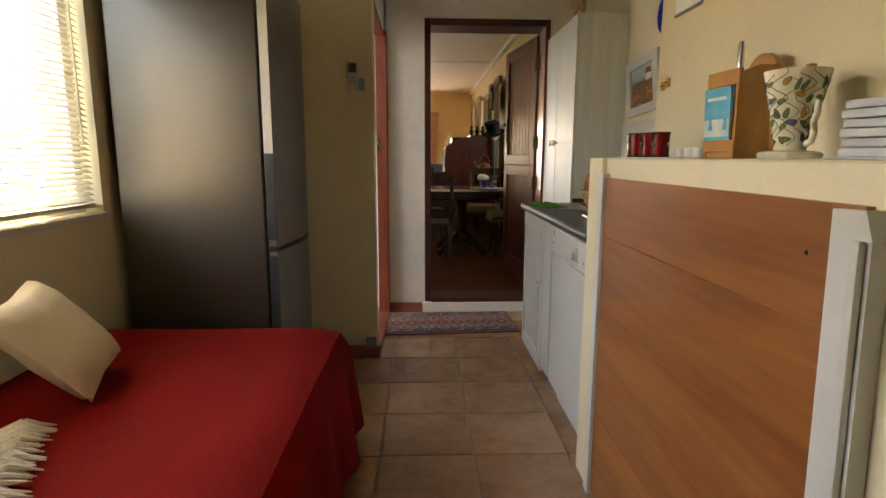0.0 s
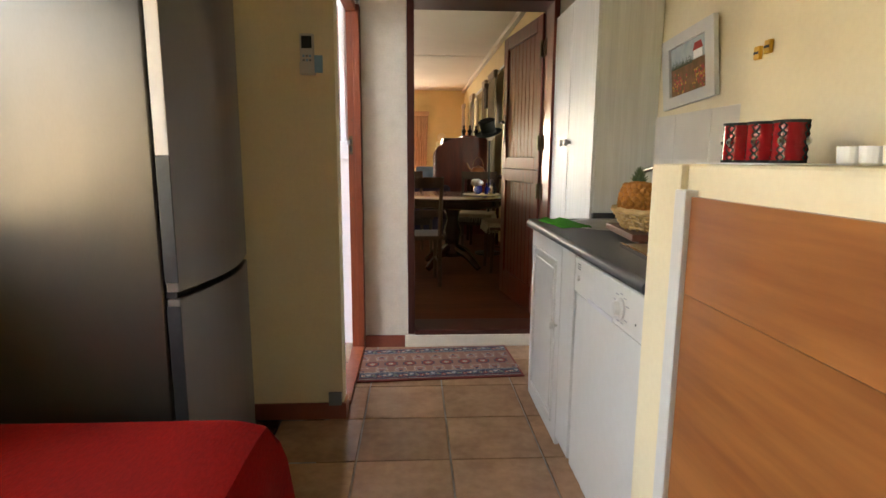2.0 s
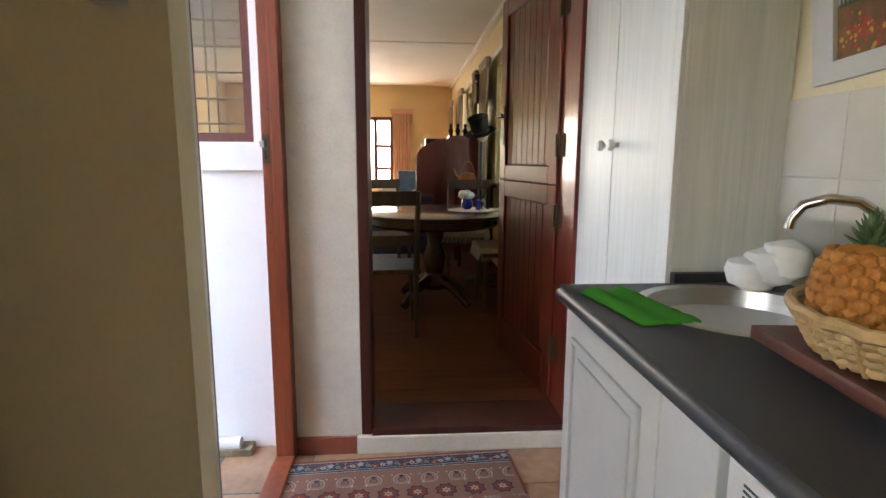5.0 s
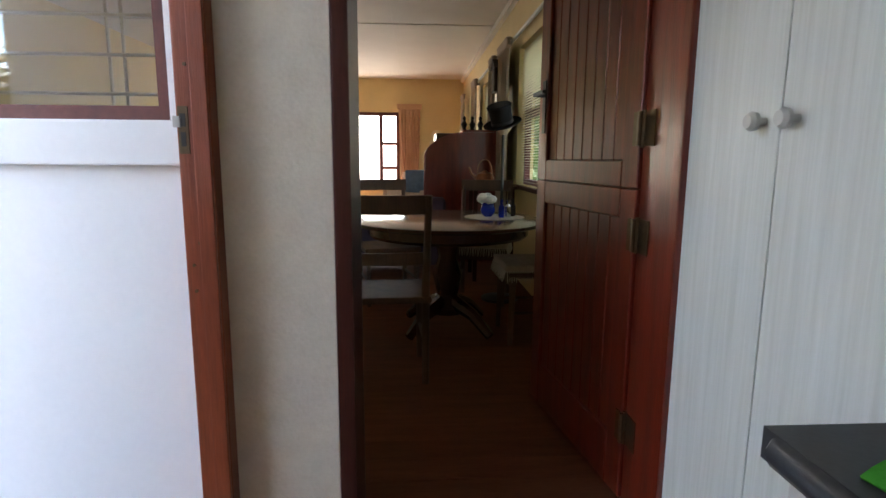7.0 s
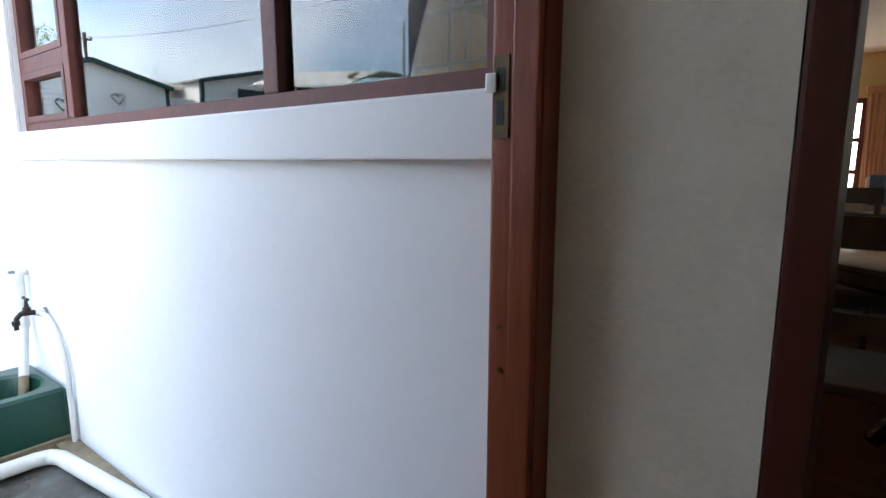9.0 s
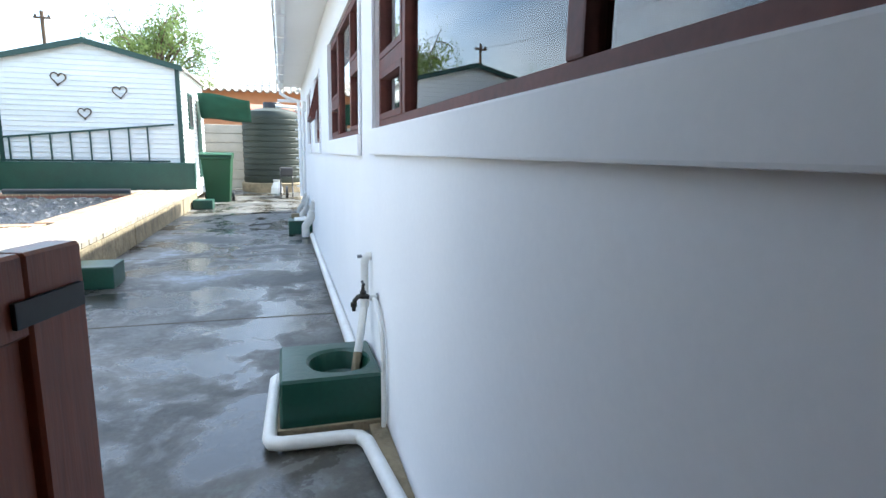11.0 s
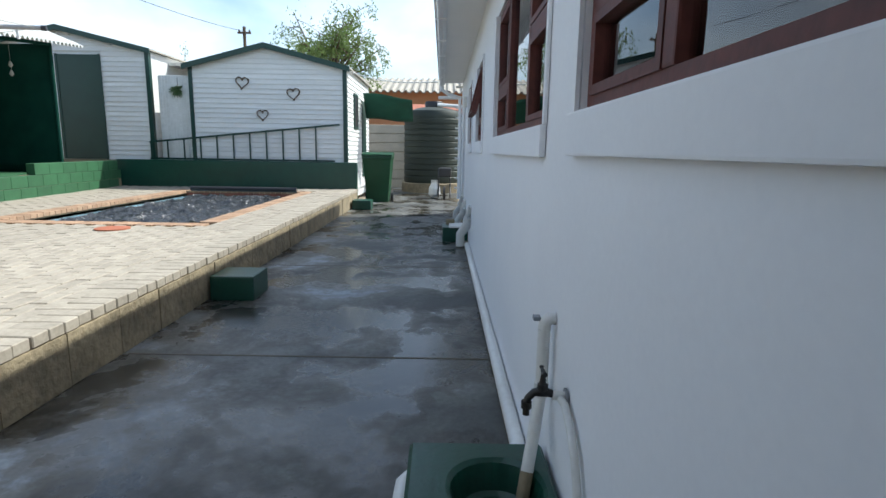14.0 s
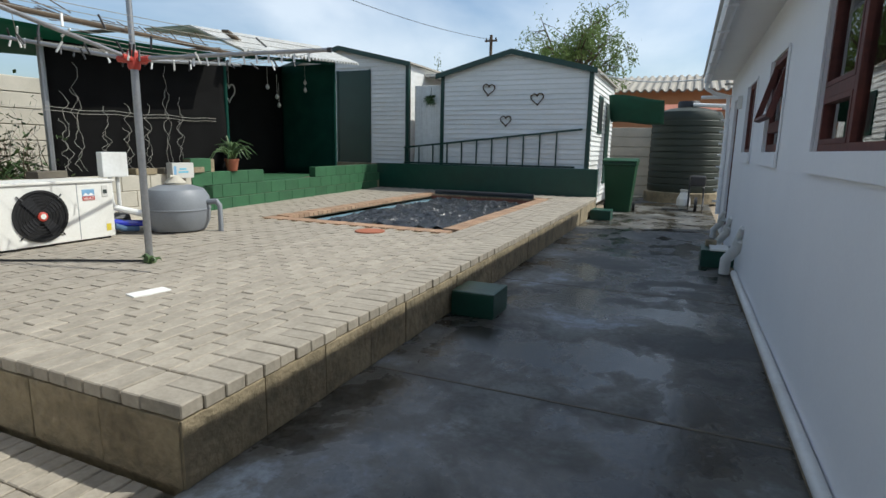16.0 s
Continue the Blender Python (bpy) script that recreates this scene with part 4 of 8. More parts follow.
# tall cupboard
cp = thing("tall_cupboard", 0, 0, 0, "tall whitewashed cupboard with two doors", "cupboard")
part("body", bbox(0.940, 1.236, 3.40, 4.187, 0.0, 2.055, 0.003), "white_wood", cp, "plain whitewashed side panel")
for y0, y1, ky in ((3.402, 3.835, 3.79), (3.839, 4.186, 3.885)):
    d = part("door", bbox(0.925, 0.939, y0, y1, 0.06, 2.05, 0.004), "white_wood", cp)
    part("knob", lathe([(0.008, 0.0), (0.008, 0.014), (0.018, 0.02), (0.02, 0.03), (0.014, 0.038)], 16, None, pose(0.925, ky, 1.305, 0, -90, 0)), "white_gloss", d, "round white porcelain knob", True)

# base units, dishwasher, worktop
cu = thing("sink_cabinet", 0, 0, 0, "white base cabinet with a panelled door", "cabinet")
part("body", bbox(0.652, 1.236, 2.63, 3.335, 0.10, 0.888, 0.002), "white_gloss", cu)
part("plinth", bbox(0.70, 1.2, 2.63, 3.33, 0.0, 0.10, 0), "white_gloss", cu)
part("filler", bbox(0.632, 0.651, 2.632, 2.80, 0.10, 0.885, 0.003), "white_gloss", cu)
bm = bmesh.new()
box(bm, 0.632, 0.650, 2.805, 3.332, 0.06, 0.885)
bevel(bm, 0.004, 2)
dr = part("door", bm, "white_gloss", cu)
for a in ((2.87, 3.27, 0.13, 0.145), (2.87, 3.27, 0.80, 0.815), (2.87, 2.885, 0.145, 0.80), (3.255, 3.27, 0.145, 0.80)):
    part("moulding", bbox(0.624, 0.6335, *a, 0.004), "white_gloss", dr)
part("raised_panel", bbox(0.627, 0.6335, 2.91, 3.23, 0.17, 0.775, 0.006), "white_gloss", dr)
part("knob", lathe([(0.007, 0.0), (0.007, 0.012), (0.016, 0.018), (0.017, 0.026), (0.011, 0.032)], 16, None, pose(0.632, 2.845, 0.555, 0, -90, 0)), "white_gloss", dr, "round cream knob", True)
dw = thing("dishwasher", 0, 0, 0, "white built-in dishwasher under the worktop", "dishwasher")
part("body", bbox(0.655, 1.236, 1.99, 2.60, 0.08, 0.885, 0.004), "white_gloss", dw)
part("plinth", bbox(0.68, 1.2, 1.99, 2.60, 0.0, 0.08, 0), "white_gloss", dw)
part("door", bbox(0.630, 0.654, 1.995, 2.598, 0.10, 0.752, 0.006), "white_gloss", dw)
pan = part("control_panel", bbox(0.622, 0.654, 1.995, 2.598, 0.758, 0.882, 0.010, 3), "white_gloss", dw, "white control panel with dial", True)
part("grip", bbox(0.6185, 0.6225, 2.22, 2.44, 0.757, 0.772, 0.003), "tray_plastic", pan, "pale grey grip")
part("dial", lathe([(0.030, 0.0), (0.030, 0.006), (0.021, 0.009), (0.019, 0.024), (0.012, 0.026)], 24, None, pose(0.622, 2.165, 0.815, 0, -90, 0)), "white_gloss", pan, "round white dial", True)
part("button", lathe([(0.010, 0.0), (0.010, 0.006), (0.006, 0.008)], 16, None, pose(0.622, 2.545, 0.815, 0, -90, 0)), "white_gloss", pan, "", True)
for i in range(9):
    an = math.pi * (0.12 + 0.76 * i / 8) + (math.pi if i % 2 else 0)
    part("mark", bbox(0.6205, 0.6217, 2.165 + 0.048 * math.cos(an) - 0.009, 2.165 + 0.048 * math.cos(an) + 0.009, 0.815 + 0.040 * math.sin(an) - 0.001, 0.815 + 0.040 * math.sin(an) + 0.001, 0), "grey_tank", pan)
for i in range(3):
    part("mark", bbox(0.6205, 0.6217, 2.53, 2.56, 0.845 + i * 0.008, 0.848 + i * 0.008, 0), "black", pan)
part("lamp", lathe([(0.003, 0.0), (0.003, 0.002)], 8, None, pose(0.6215, 2.06, 0.80, 0, -90, 0)), "black", pan)

# worktop with a cut-out for the round sink
def holed_plate(bm, x0, x1, y0, y1, cx, cy, r, z0, z1, seg=48):
    """A slab with a round hole, built as quads from the hole out to the rectangle."""
    rows = []
    for i in range(seg):
        a = 2 * math.pi * (i + 0.5) / seg
        c, s_ = math.cos(a), math.sin(a)
        k = min(((x1 - cx) / c if c > 0 else (x0 - cx) / c), ((y1 - cy) / s_ if s_ > 0 else (y0 - cy) / s_))
        rows.append([bm.verts.new((cx + q * c, cy + q * s_, z)) for q, z in ((r, z0), (r, z1), (k, z1), (k, z0))])
    corners = {}
    for i in range(seg):
        p, q = rows[i], rows[(i + 1) % seg]
        for e in range(3):
            bm.faces.new((p[e], p[e + 1], q[e + 1], q[e]))
        a, b = p[2].co, q[2].co
        if abs(a.x - b.x) > 1e-5 and abs(a.y - b.y) > 1e-5:
            kx, ky = (x1 if max(a.x, b.x) > cx else x0), (y1 if max(a.y, b.y) > cy else y0)
            bm.faces.new((p[2], q[2], bm.verts.new((kx, ky, z1))))


SX, SY, SR = 0.955, 3.105, 0.205
bm = bmesh.new()
holed_plate(bm, 0.73, 1.18, 2.88, 3.33, SX, SY, SR, 0.892, 0.93)
for a in ((0.614, 0.73, 1.988, 3.357), (1.18, 1.235, 1.988, 3.357), (0.73, 1.18, 1.988, 2.88), (0.73, 1.18, 3.33, 3.357)):
    box(bm, *a, 0.892, 0.93)
wt = thing("worktop", 0, 0, 0, "dark grey laminate worktop with rounded front edge", "worktop")
bmesh.ops.remove_doubles(bm, verts=bm.verts[:], dist=0.0004)
part("top", bm, "counter", wt)
part("front_edge", tube([(0.618, 1.988, 0.911), (0.618, 3.325, 0.911), (0.642, 3.350, 0.911), (1.234, 3.354, 0.911)], 0.0192, 12), "counter", wt, "", True)
part("upstand", bbox(0.93, 1.234, 3.36, 3.385, 0.90, 0.955, 0.003), "black", wt)
sk = thing("kitchen_sink", SX, SY, 0.93, "round stainless steel sink set into the worktop", "sink")
part("bowl", lathe([(0.03, -0.118), (0.10, -0.122), (0.12, -0.12), (0.17, -0.10), (0.195, -0.02), (0.2, 0.0), (0.222, 0.003), (0.224, 0.0), (0.203, -0.004), (0.198, -0.02), (0.173, -0.104), (0.12, -0.125), (0.03, -0.124)], 40), "steel", sk, "", True)
part("drain", lathe([(0.03, -0.121), (0.03, -0.115), (0.02, -0.113)], 20), "chrome", sk, "", True)
tp = thing("mixer_tap", 1.195, 2.92, 0.93, "chrome swan-neck kitchen tap", "tap")
part("base", lathe([(0.026, 0.0), (0.026, 0.008), (0.018, 0.014), (0.018, 0.06), (0.012, 0.066)], 20), "chrome", tp, "", True)
part("spout", tube([(0, 0, 0.06), (-0.005, 0.005, 0.13), (-0.04, 0.03, 0.20), (-0.09, 0.07, 0.245), (-0.13, 0.10, 0.25), (-0.165, 0.125, 0.235), (-0.18, 0.135, 0.205), (-0.182, 0.137, 0.185)], 0.011, 12), "chrome", tp, "", True)
part("lever", tube([(0, 0, 0.05), (0.0, -0.05, 0.075)], 0.006, 8), "chrome", tp, "", True)

# wall panel of laminate boards with white trim
wp = thing("wall_panel", 0, 0, 0, "beech laminate board panel with white wooden trim", "wall panel")
for lo, hi in ((0.02, 0.3193), (0.3207, 0.9473), (0.9487, 1.142)):
    part("board", bbox(0.604, 0.618, 0.735, 1.80, lo, hi, 0.0008), "laminate", wp)
part("trim", bbox(0.592, 0.618, 1.80, 1.845, 0.0, 1.155, 0.004), "white_gloss", wp, "white wooden strip")
part("post", extrude([(0, 0), (0.075, 0), (0.075, 1.12), (0.06, 1.16), (0.0, 1.16)], 0.028, Matrix(((0, 0, -1, 0.6185), (-1, 0, 0, 0.752), (0, 1, 0, 0), (0, 0, 0, 1)))), "white_gloss", wp, "white wooden post with a chamfered head").matrix_local = pose(0, -0.010, 0, -1.8)
part("post_ridge", bbox(0.578, 0.590, 0.684, 0.70, 0.0, 1.12, 0.004), "white_gloss", wp).matrix_local = pose(0, -0.010, 0, -1.8)
part("screw", lathe([(0.004, 0.0), (0.003, 0.002)], 10, None, pose(0.604, 0.84, 1.06, 0, -90, 0)), "black", wp)

# floor tiles
tf = struct("floor", bbox(-1.30, 1.24, -1.9, 4.18, -0.0115, -0.006, 0), "grout", "grey grout of the tiled kitchen floor", "floor")
TX, TY = 0.385, 0.367
me = data_of("tile", bbox(-TX / 2 + 0.004, TX / 2 - 0.004, -TY / 2 + 0.004, TY / 2 - 0.004, -0.01, 0.0, 0.003, 2), "tile")
for i in range(-4, 3):
    for j in range(-10, 5):
        cx, cy = 0.208 + (i + 0.5) * TX, 2.445 + (j + 0.5) * TY
        if -1.2 < cx < 1.2 and -1.8 < cy < 4.1:
            piece("tile", me, tf, pose(cx, cy, 0.0005 * ((i * 7 + j * 3) % 3), 0, 0, 180 * ((i + j) % 2)))


# ---- yard: along the house wall ----
gl = thing("drain_gully", -2.743, 4.03, 0.0, "dark green painted masonry drain box under the tap", "drain box")
bm = bmesh.new()
o4 = [(-0.225, -0.222), (0.225, -0.222), (0.225, 0.218), (-0.225, 0.218)]
ringp = [(0.02 + 0.145 * math.cos(2 * math.pi * i / 32), 0.045 + 0.14 * math.sin(2 * math.pi * i / 32)) for i in range(32)]
o = [bm.verts.new((x, y, 0.255)) for x, y in o4]
r = [bm.verts.new((x, y, 0.255)) for x, y in ringp]
bmesh.ops.triangle_fill(bm, edges=[bm.edges.new((c[i], c[(i + 1) % len(c)])) for c in (o, r) for i in range(len(c))], use_beauty=True)
ob_ = [bm.verts.new((x * 1.02, y * 1.02, 0.045)) for x, y in o4]
rb = [bm.verts.new((0.02 + (x - 0.02) * 0.8, 0.045 + (y - 0.045) * 0.8, 0.15)) for x, y in ringp]
for a, b in ((o, ob_), (r, rb)):
    for i in range(len(a)):
        bm.faces.new((a[i], a[(i + 1) % len(a)], b[(i + 1) % len(a)], b[i]))
bm.faces.new(rb)
body = part("body", bm, "green_dark", gl)
body.modifiers.new("round", "BEVEL").width = 0.012
part("footing", bbox(-0.245, 0.245, -0.236, 0.222, 0.0, 0.046, 0.006), "rough_conc", gl, "rough mortar footing")
gr = part("grate", lathe([(0.085, 0.152), (0.085, 0.158), (0.07, 0.159)], 24, None, Matrix.Translation((0.03, 0.03, 0))), "pvc", gl, "round white grating", True)
for i in range(7):
    part("slot", bbox(0.02 - 0.058 + i * 0.018, 0.02 - 0.051 + i * 0.018, -0.02, 0.08, 0.1591, 0.161, 0), "black", gr)
wp_ = thing("waste_pipe", -2.90, 4.225, 0.0, "white waste pipe dropping into the drain box", "pipe")
part("pipe", tube([(0.0, 0.0, 0.675), (0.0, 0.0, 0.47), (0.006, -0.006, 0.44), (0.155, -0.075, 0.155)], 0.0195, 16), "pvc", wp_, "", True)
part("bend", tube([(0.0, 0.032, 0.71), (0.0, 0.016, 0.710), (0.0, 0.003, 0.697), (0.0, 0.0, 0.675)], 0.0202, 16), "pvc", wp_, "", True)
part("chipped_lip", bbox(-0.024, 0.006, -0.034, -0.012, 0.702, 0.715, 0.002), "grey_tank", wp_, "chipped grey lip")
part("collar", tube([(0.0, 0.0, 0.50), (0.001, -0.001, 0.455)], 0.023, 16), "pvc", wp_, "", True)
part("stain", tube([(0.103, -0.051, 0.255), (0.152, -0.0736, 0.16)], 0.0202, 16), "rough_conc", wp_, "mould on the pipe foot", True)
gt = thing("garden_tap", -2.695, 4.256, 0.548, "dark weathered garden tap on the house wall", "tap")
gt.matrix_world = gt.matrix_world @ Matrix.Diagonal((0.68, 0.68, 0.68, 1))
part("stub", tube([(0, 0, 0), (0, -0.06, 0.01)], 0.02, 12), "pvc", gt, "white painted stub pipe", True)
part("flange", tube([(0, 0.0, 0), (0, -0.008, 0)], 0.038, 14), "galv", gt, "steel wall flange")
part("body", tube([(0, -0.05, 0.01), (0, -0.075, 0.018), (0, -0.10, 0.024), (0, -0.135, 0.018), (0, -0.158, -0.006), (0, -0.163, -0.03)], [0.016, 0.017, 0.023, 0.016, 0.015, 0.015], 14), "tap", gt, "", True)
part("nozzle", tube([(0, -0.163, -0.02), (0, -0.163, -0.048), (0, -0.163, -0.05), (0, -0.163, -0.078)], [0.022, 0.022, 0.014, 0.014], 14), "tap", gt)
part("stem", tube([(0, -0.10, 0.03), (0, -0.10, 0.055), (0, -0.10, 0.057), (0, -0.10, 0.075), (0, -0.10, 0.105)], [0.022, 0.022, 0.015, 0.012, 0.008], 14), "tap", gt)
hd = part("tap_handle", tube([(-0.042, -0.100, 0.112), (-0.03, -0.100, 0.108), (0.0, -0.10, 0.108), (0.03, -0.100, 0.108), (0.042, -0.100, 0.112)], [0.010, 0.006, 0.010, 0.006, 0.010], 10), "tap", gt, "", True)
part("supply_pipe", tube([(0.0, -0.03, 0.0), (0.07, -0.022, -0.005), (0.17, -0.022, -0.05), (0.26, -0.022, -0.12), (0.32, -0.022, -0.22), (0.345, -0.022, -0.34), (0.345, -0.022, -0.76)], 0.016, 12), "pvc", gt, "thin white supply pipe", True)
dp = thing("drain_pipe", 0, 0, 0, "white drain pipe lying along the house wall", "pipe")
part("pipe", tube([(-8.1, 4.225, 0.045), (-3.02, 4.225, 0.045)], 0.032, 12), "pvc", dp, "", True)
part("pipe", tube([(-3.03, 4.20, 0.04), (-3.075, 4.17, 0.04), (-3.09, 4.12, 0.04), (-3.095, 3.84, 0.04), (-3.085, 3.80, 0.04), (-3.05, 3.78, 0.04), (-2.46, 3.762, 0.04), (-2.42, 3.772, 0.04), (-2.405, 3.81, 0.04), (-2.395, 4.08, 0.04), (-2.38, 4.125, 0.04), (-2.335, 4.15, 0.04), (-1.78, 4.212, 0.04), (-0.5, 4.218, 0.04)], 0.03, 12), "pvc", dp, "", True)
part("mortar_bed", bbox(-2.52, -0.45, 4.18, 4.258, 0.0, 0.03, 0.005), "rough_conc", dp)
struct("kerb_strip", bbox(-12.0, -3.05, 4.20, 4.2585, 0.0, 0.02, 0.004), "rough_conc", "rough mortar strip at the wall base", "strip")
g2 = thing("drain_gully", -8.75, 4.10, 0.0, "low dark green drain box by the wall", "drain box")
part("body", bbox(-0.22, 0.2, -0.19, 0.155, 0.0, 0.20, 0.012, 2), "green_dark", g2)
part("cover", bbox(-0.15, 0.24, -0.10, 0.10, 0.20, 0.222, 0.004), "pvc", g2, "white plastic lid")
part("lid_block", bbox(-0.2, -0.08, -0.14, -0.02, 0.20, 0.27, 0.006), "rough_conc", g2)
for px_, s in ((-8.1, 1.0), (-9.6, 0.9), (-10.9, 0.8)):
    wb = thing("waste_elbow", px_, 4.2, 0.0, "white waste pipe elbow at the wall base", "pipe", group="waste elbows along the wall")
    part("elbow", tube([(0.12, 0.05, 0.42 * s), (0.06, 0.03, 0.33 * s), (0.0, -0.02, 0.24 * s), (-0.05, -0.06, 0.17 * s), (-0.06, -0.06, 0.02)], 0.055 * s, 14), "pvc", wb, "", True)
    part("stub", tube([(0.17, 0.05, 0.55 * s), (0.08, 0.0, 0.36 * s)], 0.03, 12), "pvc", wb, "", True)

gu = tagged(thing("gutter", 0, 0, 0, "white gutter along the eave with fittings", "gutter"), kind="structure")
prof = [(3.838, 2.50), (3.832, 2.44), (3.80, 2.41), (3.755, 2.415), (3.74, 2.45), (3.738, 2.505), (3.745, 2.505), (3.748, 2.452), (3.76, 2.423), (3.80, 2.418), (3.826, 2.445), (3.832, 2.50)]
part("channel", extrude([(a, b) for a, b in prof], 11.5, Matrix(((0, 0, 1, -11.9), (1, 0, 0, 0.085), (0, 1, 0, 0), (0, 0, 0, 1)))), "ext_white", gu)
me = data_of("bracket", bbox(-0.012, 0.012, 3.818, 3.92, 2.395, 2.41, 0), "ext_white")
for i in range(12):
    piece("bracket", me, gu, pose(-11.6 + i, 0, 0))
part("downpipe", tube([(-11.85, 3.87, 2.42), (-11.85, 3.87, 2.33), (-11.86, 4.0, 2.25), (-11.86, 4.2, 2.2), (-11.86, 4.22, 1.6), (-11.86, 4.22, 0.3)], 0.035, 10), "ext_white", gu, "", True)
part("end_pipe", tube([(-11.95, 3.80, 2.2), (-11.95, 4.24, 2.2)], 0.03, 10), "ext_white", gu, "", True)
dl = thing("wall_louvre", -11.95, 4.13, 0.2, "column of small white pipe stubs at the wall end", "vent")
for i in range(11):
    part("stub", tube([(0, 0.0, 0.3 + i * 0.19), (0, 0.127, 0.3 + i * 0.19)], 0.018, 8), "pvc", dl)
wl = thing("wall_socket_box", -9.9, 4.235, 1.95, "small white outdoor box on the wall", "box")
part("box", bbox(-0.05, 0.05, -0.03, 0.022, -0.08, 0.08, 0.006), "pvc", wl)

# joints cut into the concrete walkway
for jx in (-4.35, -6.9, -9.3, -11.8):
    part("joint", bbox(jx - 0.008, jx + 0.008, 2.06, 4.20, 0.0, 0.0025, 0), "sand", apron)

# green step blocks beside the terrace
for bx, by, bw, bl_, bh in ((-5.70, 2.232, 0.37, 0.35, 0.20), (-12.55, 2.26, 0.40, 0.38, 0.19)):
    ob = part("step_block", bbox(bx - bw / 2, bx + bw / 2, by - bl_ / 2, by + bl_ / 2, 0.0, bh, 0.018, 2), "green_dark")
    tagged(ob, "dark green painted concrete step block by the terrace", "step block", "green step blocks")

# ---- terrace: low walls, pool ----
def block_course_wall(name, p, q, z0, courses, label, gap=None, ch=0.195, bl=0.40, thick=0.14, mate="green_wall"):
    """Blockwork from p to q in plan: each block is a piece; gap (a, b, n) leaves out n top courses between a and b along it."""
    P, Q = Vector((*p, 0)), Vector((*q, 0))
    d = (Q - P)
    L, ang = d.length, math.degrees(math.atan2(d.y, d.x))
    core = bmesh.new()
    box(core, 0, L, -thick / 2 + 0.012, thick / 2 - 0.012, 0, ch * courses - 0.012 - (ch * gap[2] if gap else 0))
    th = tagged(part(name, core, "rough_conc"), label, "low wall", kind="structure")
    th.matrix_world = pose(p[0], p[1], z0, 0, 0, ang)
    full = data_of("block", bbox(-bl / 2 + 0.0025, bl / 2 - 0.0025, -thick / 2, thick / 2, 0.003, ch - 0.001, 0.006, 1), mate)
    for c in range(courses):
        x = (bl / 2 if c % 2 == 0 else 0.0)
        while x < L + 0.01:
            if not (gap and gap[0] < x < gap[1] and c >= courses - gap[2]):
                piece("block", full, th, pose(min(max(x, bl / 2), L - bl / 2), 0.002 * (c % 2), c * ch))
            x += bl
    return th


low = block_course_wall("wall_low_green", (-7.25, -2.66), (-13.35, -3.22), PT - 0.03, 3, "low green painted block wall before the shade house", gap=(1.65, 3.0, 1))
block_course_wall("wall_low_green_end", (-7.25, -2.67), (-7.72, -2.71), PT + 0.555, 1, "raised end of the low green block wall")
# darker green than the low wall: the far wall's shade is in its paint
struct("wall_green_far", bbox(-13.62, -13.45, -3.3, 2.0, 0.0, 0.92, 0.012), "green_dark", "green retaining wall below the sheds, its shade put into the colour", "low wall")
struct("shed_base", bbox(-18.0, -13.62, -6.0, 1.72, 0.0, 0.90, 0), "rough_conc", "raised ground under the sheds", "ground")
struct("yard_bed", bbox(-13.46, -7.2, -7.5, -3.24, -0.1, 0.69, 0), "soil", "raised soil bed behind the low wall", "ground")
struct("yard_bed_near", bbox(-7.2, -2.0, -7.5, -2.75, -0.1, 0.60, 0), "soil", "raised soil bed behind the low wall", "ground")
part("mat", bbox(0, 1.36, -0.9, 0, 0, 0.012, 0.003), "green_wall").matrix_world = pose(-10.25, -3.0, 0.70, 0, 0, 5.2)
tagged(bpy.data.objects["mat"], "green artificial grass mat at the shade house entrance", "mat")

struct("pool_basin", wall("x", POOL[0] - 0.2, POOL[1] + 0.2, -0.15, 0.27, POOL[2] - 0.2, POOL[2] - 0.02), "rough_conc", "pool wall", "pool")
struct("pool_water", bbox(POOL[0] - 0.2, POOL[1] + 0.2, POOL[2] - 0.2, POOL[3] + 0.2, -0.1, 0.232, 0), "water", "still blue pool water", "water")
bm = bmesh.new()
nx, ny = 110, 60
g = {}
for i in range(nx + 1):
    for j in range(ny + 1):
        x, y = POOL[0] + 0.25 + (POOL[1] - POOL[0] - 0.75) * i / nx, POOL[2] + 0.3 + (POOL[3] - POOL[2] - 0.46) * j / ny
        wv = noise.noise((x * 2.2, y * 2.2, 1)) * 0.02 + 0.05 * (1 - abs(noise.noise((x * 1.6 + 0.5 * y, y * 4.5, 4)))) ** 6 + 0.03 * (1 - abs(noise.noise((x * 6, y * 3, 8)))) ** 8
        edge = 0.10 * noise.noise((x * 1.5, y * 1.5, 9))
        g[i, j] = bm.verts.new((x + (edge if i in (0, nx) else 0), y + (edge if j in (0, ny) else 0), 0.238 + wv))
for i in range(nx):
    for j in range(ny):
        bm.faces.new((g[i, j], g[i + 1, j], g[i + 1, j + 1], g[i, j + 1]))
tagged(part("pool_cover", bm, "cover", None, "", True), "crumpled black plastic cover floating on the pool", "pool cover")
rl = thing("cover_roller", POOL[0] + 0.12, 0, PT, "dark roller lying at the pool's far end", "roller")
part("roll", tube([(0, -1.1, 0.055), (0, 1.0, 0.055)], 0.05, 12), "black", rl, "", True)

# paving pieces: coping, field, lower path, pool edge
def brick_data(name, lx, ly, h, material):
    return data_of(name, bbox(-lx / 2 + 0.003, lx / 2 - 0.003, -ly / 2 + 0.003, ly / 2 - 0.003, -h, 0.0, 0.005, 1), material)


rng = random.Random(5)
near = [0]
rest = bmesh.new()


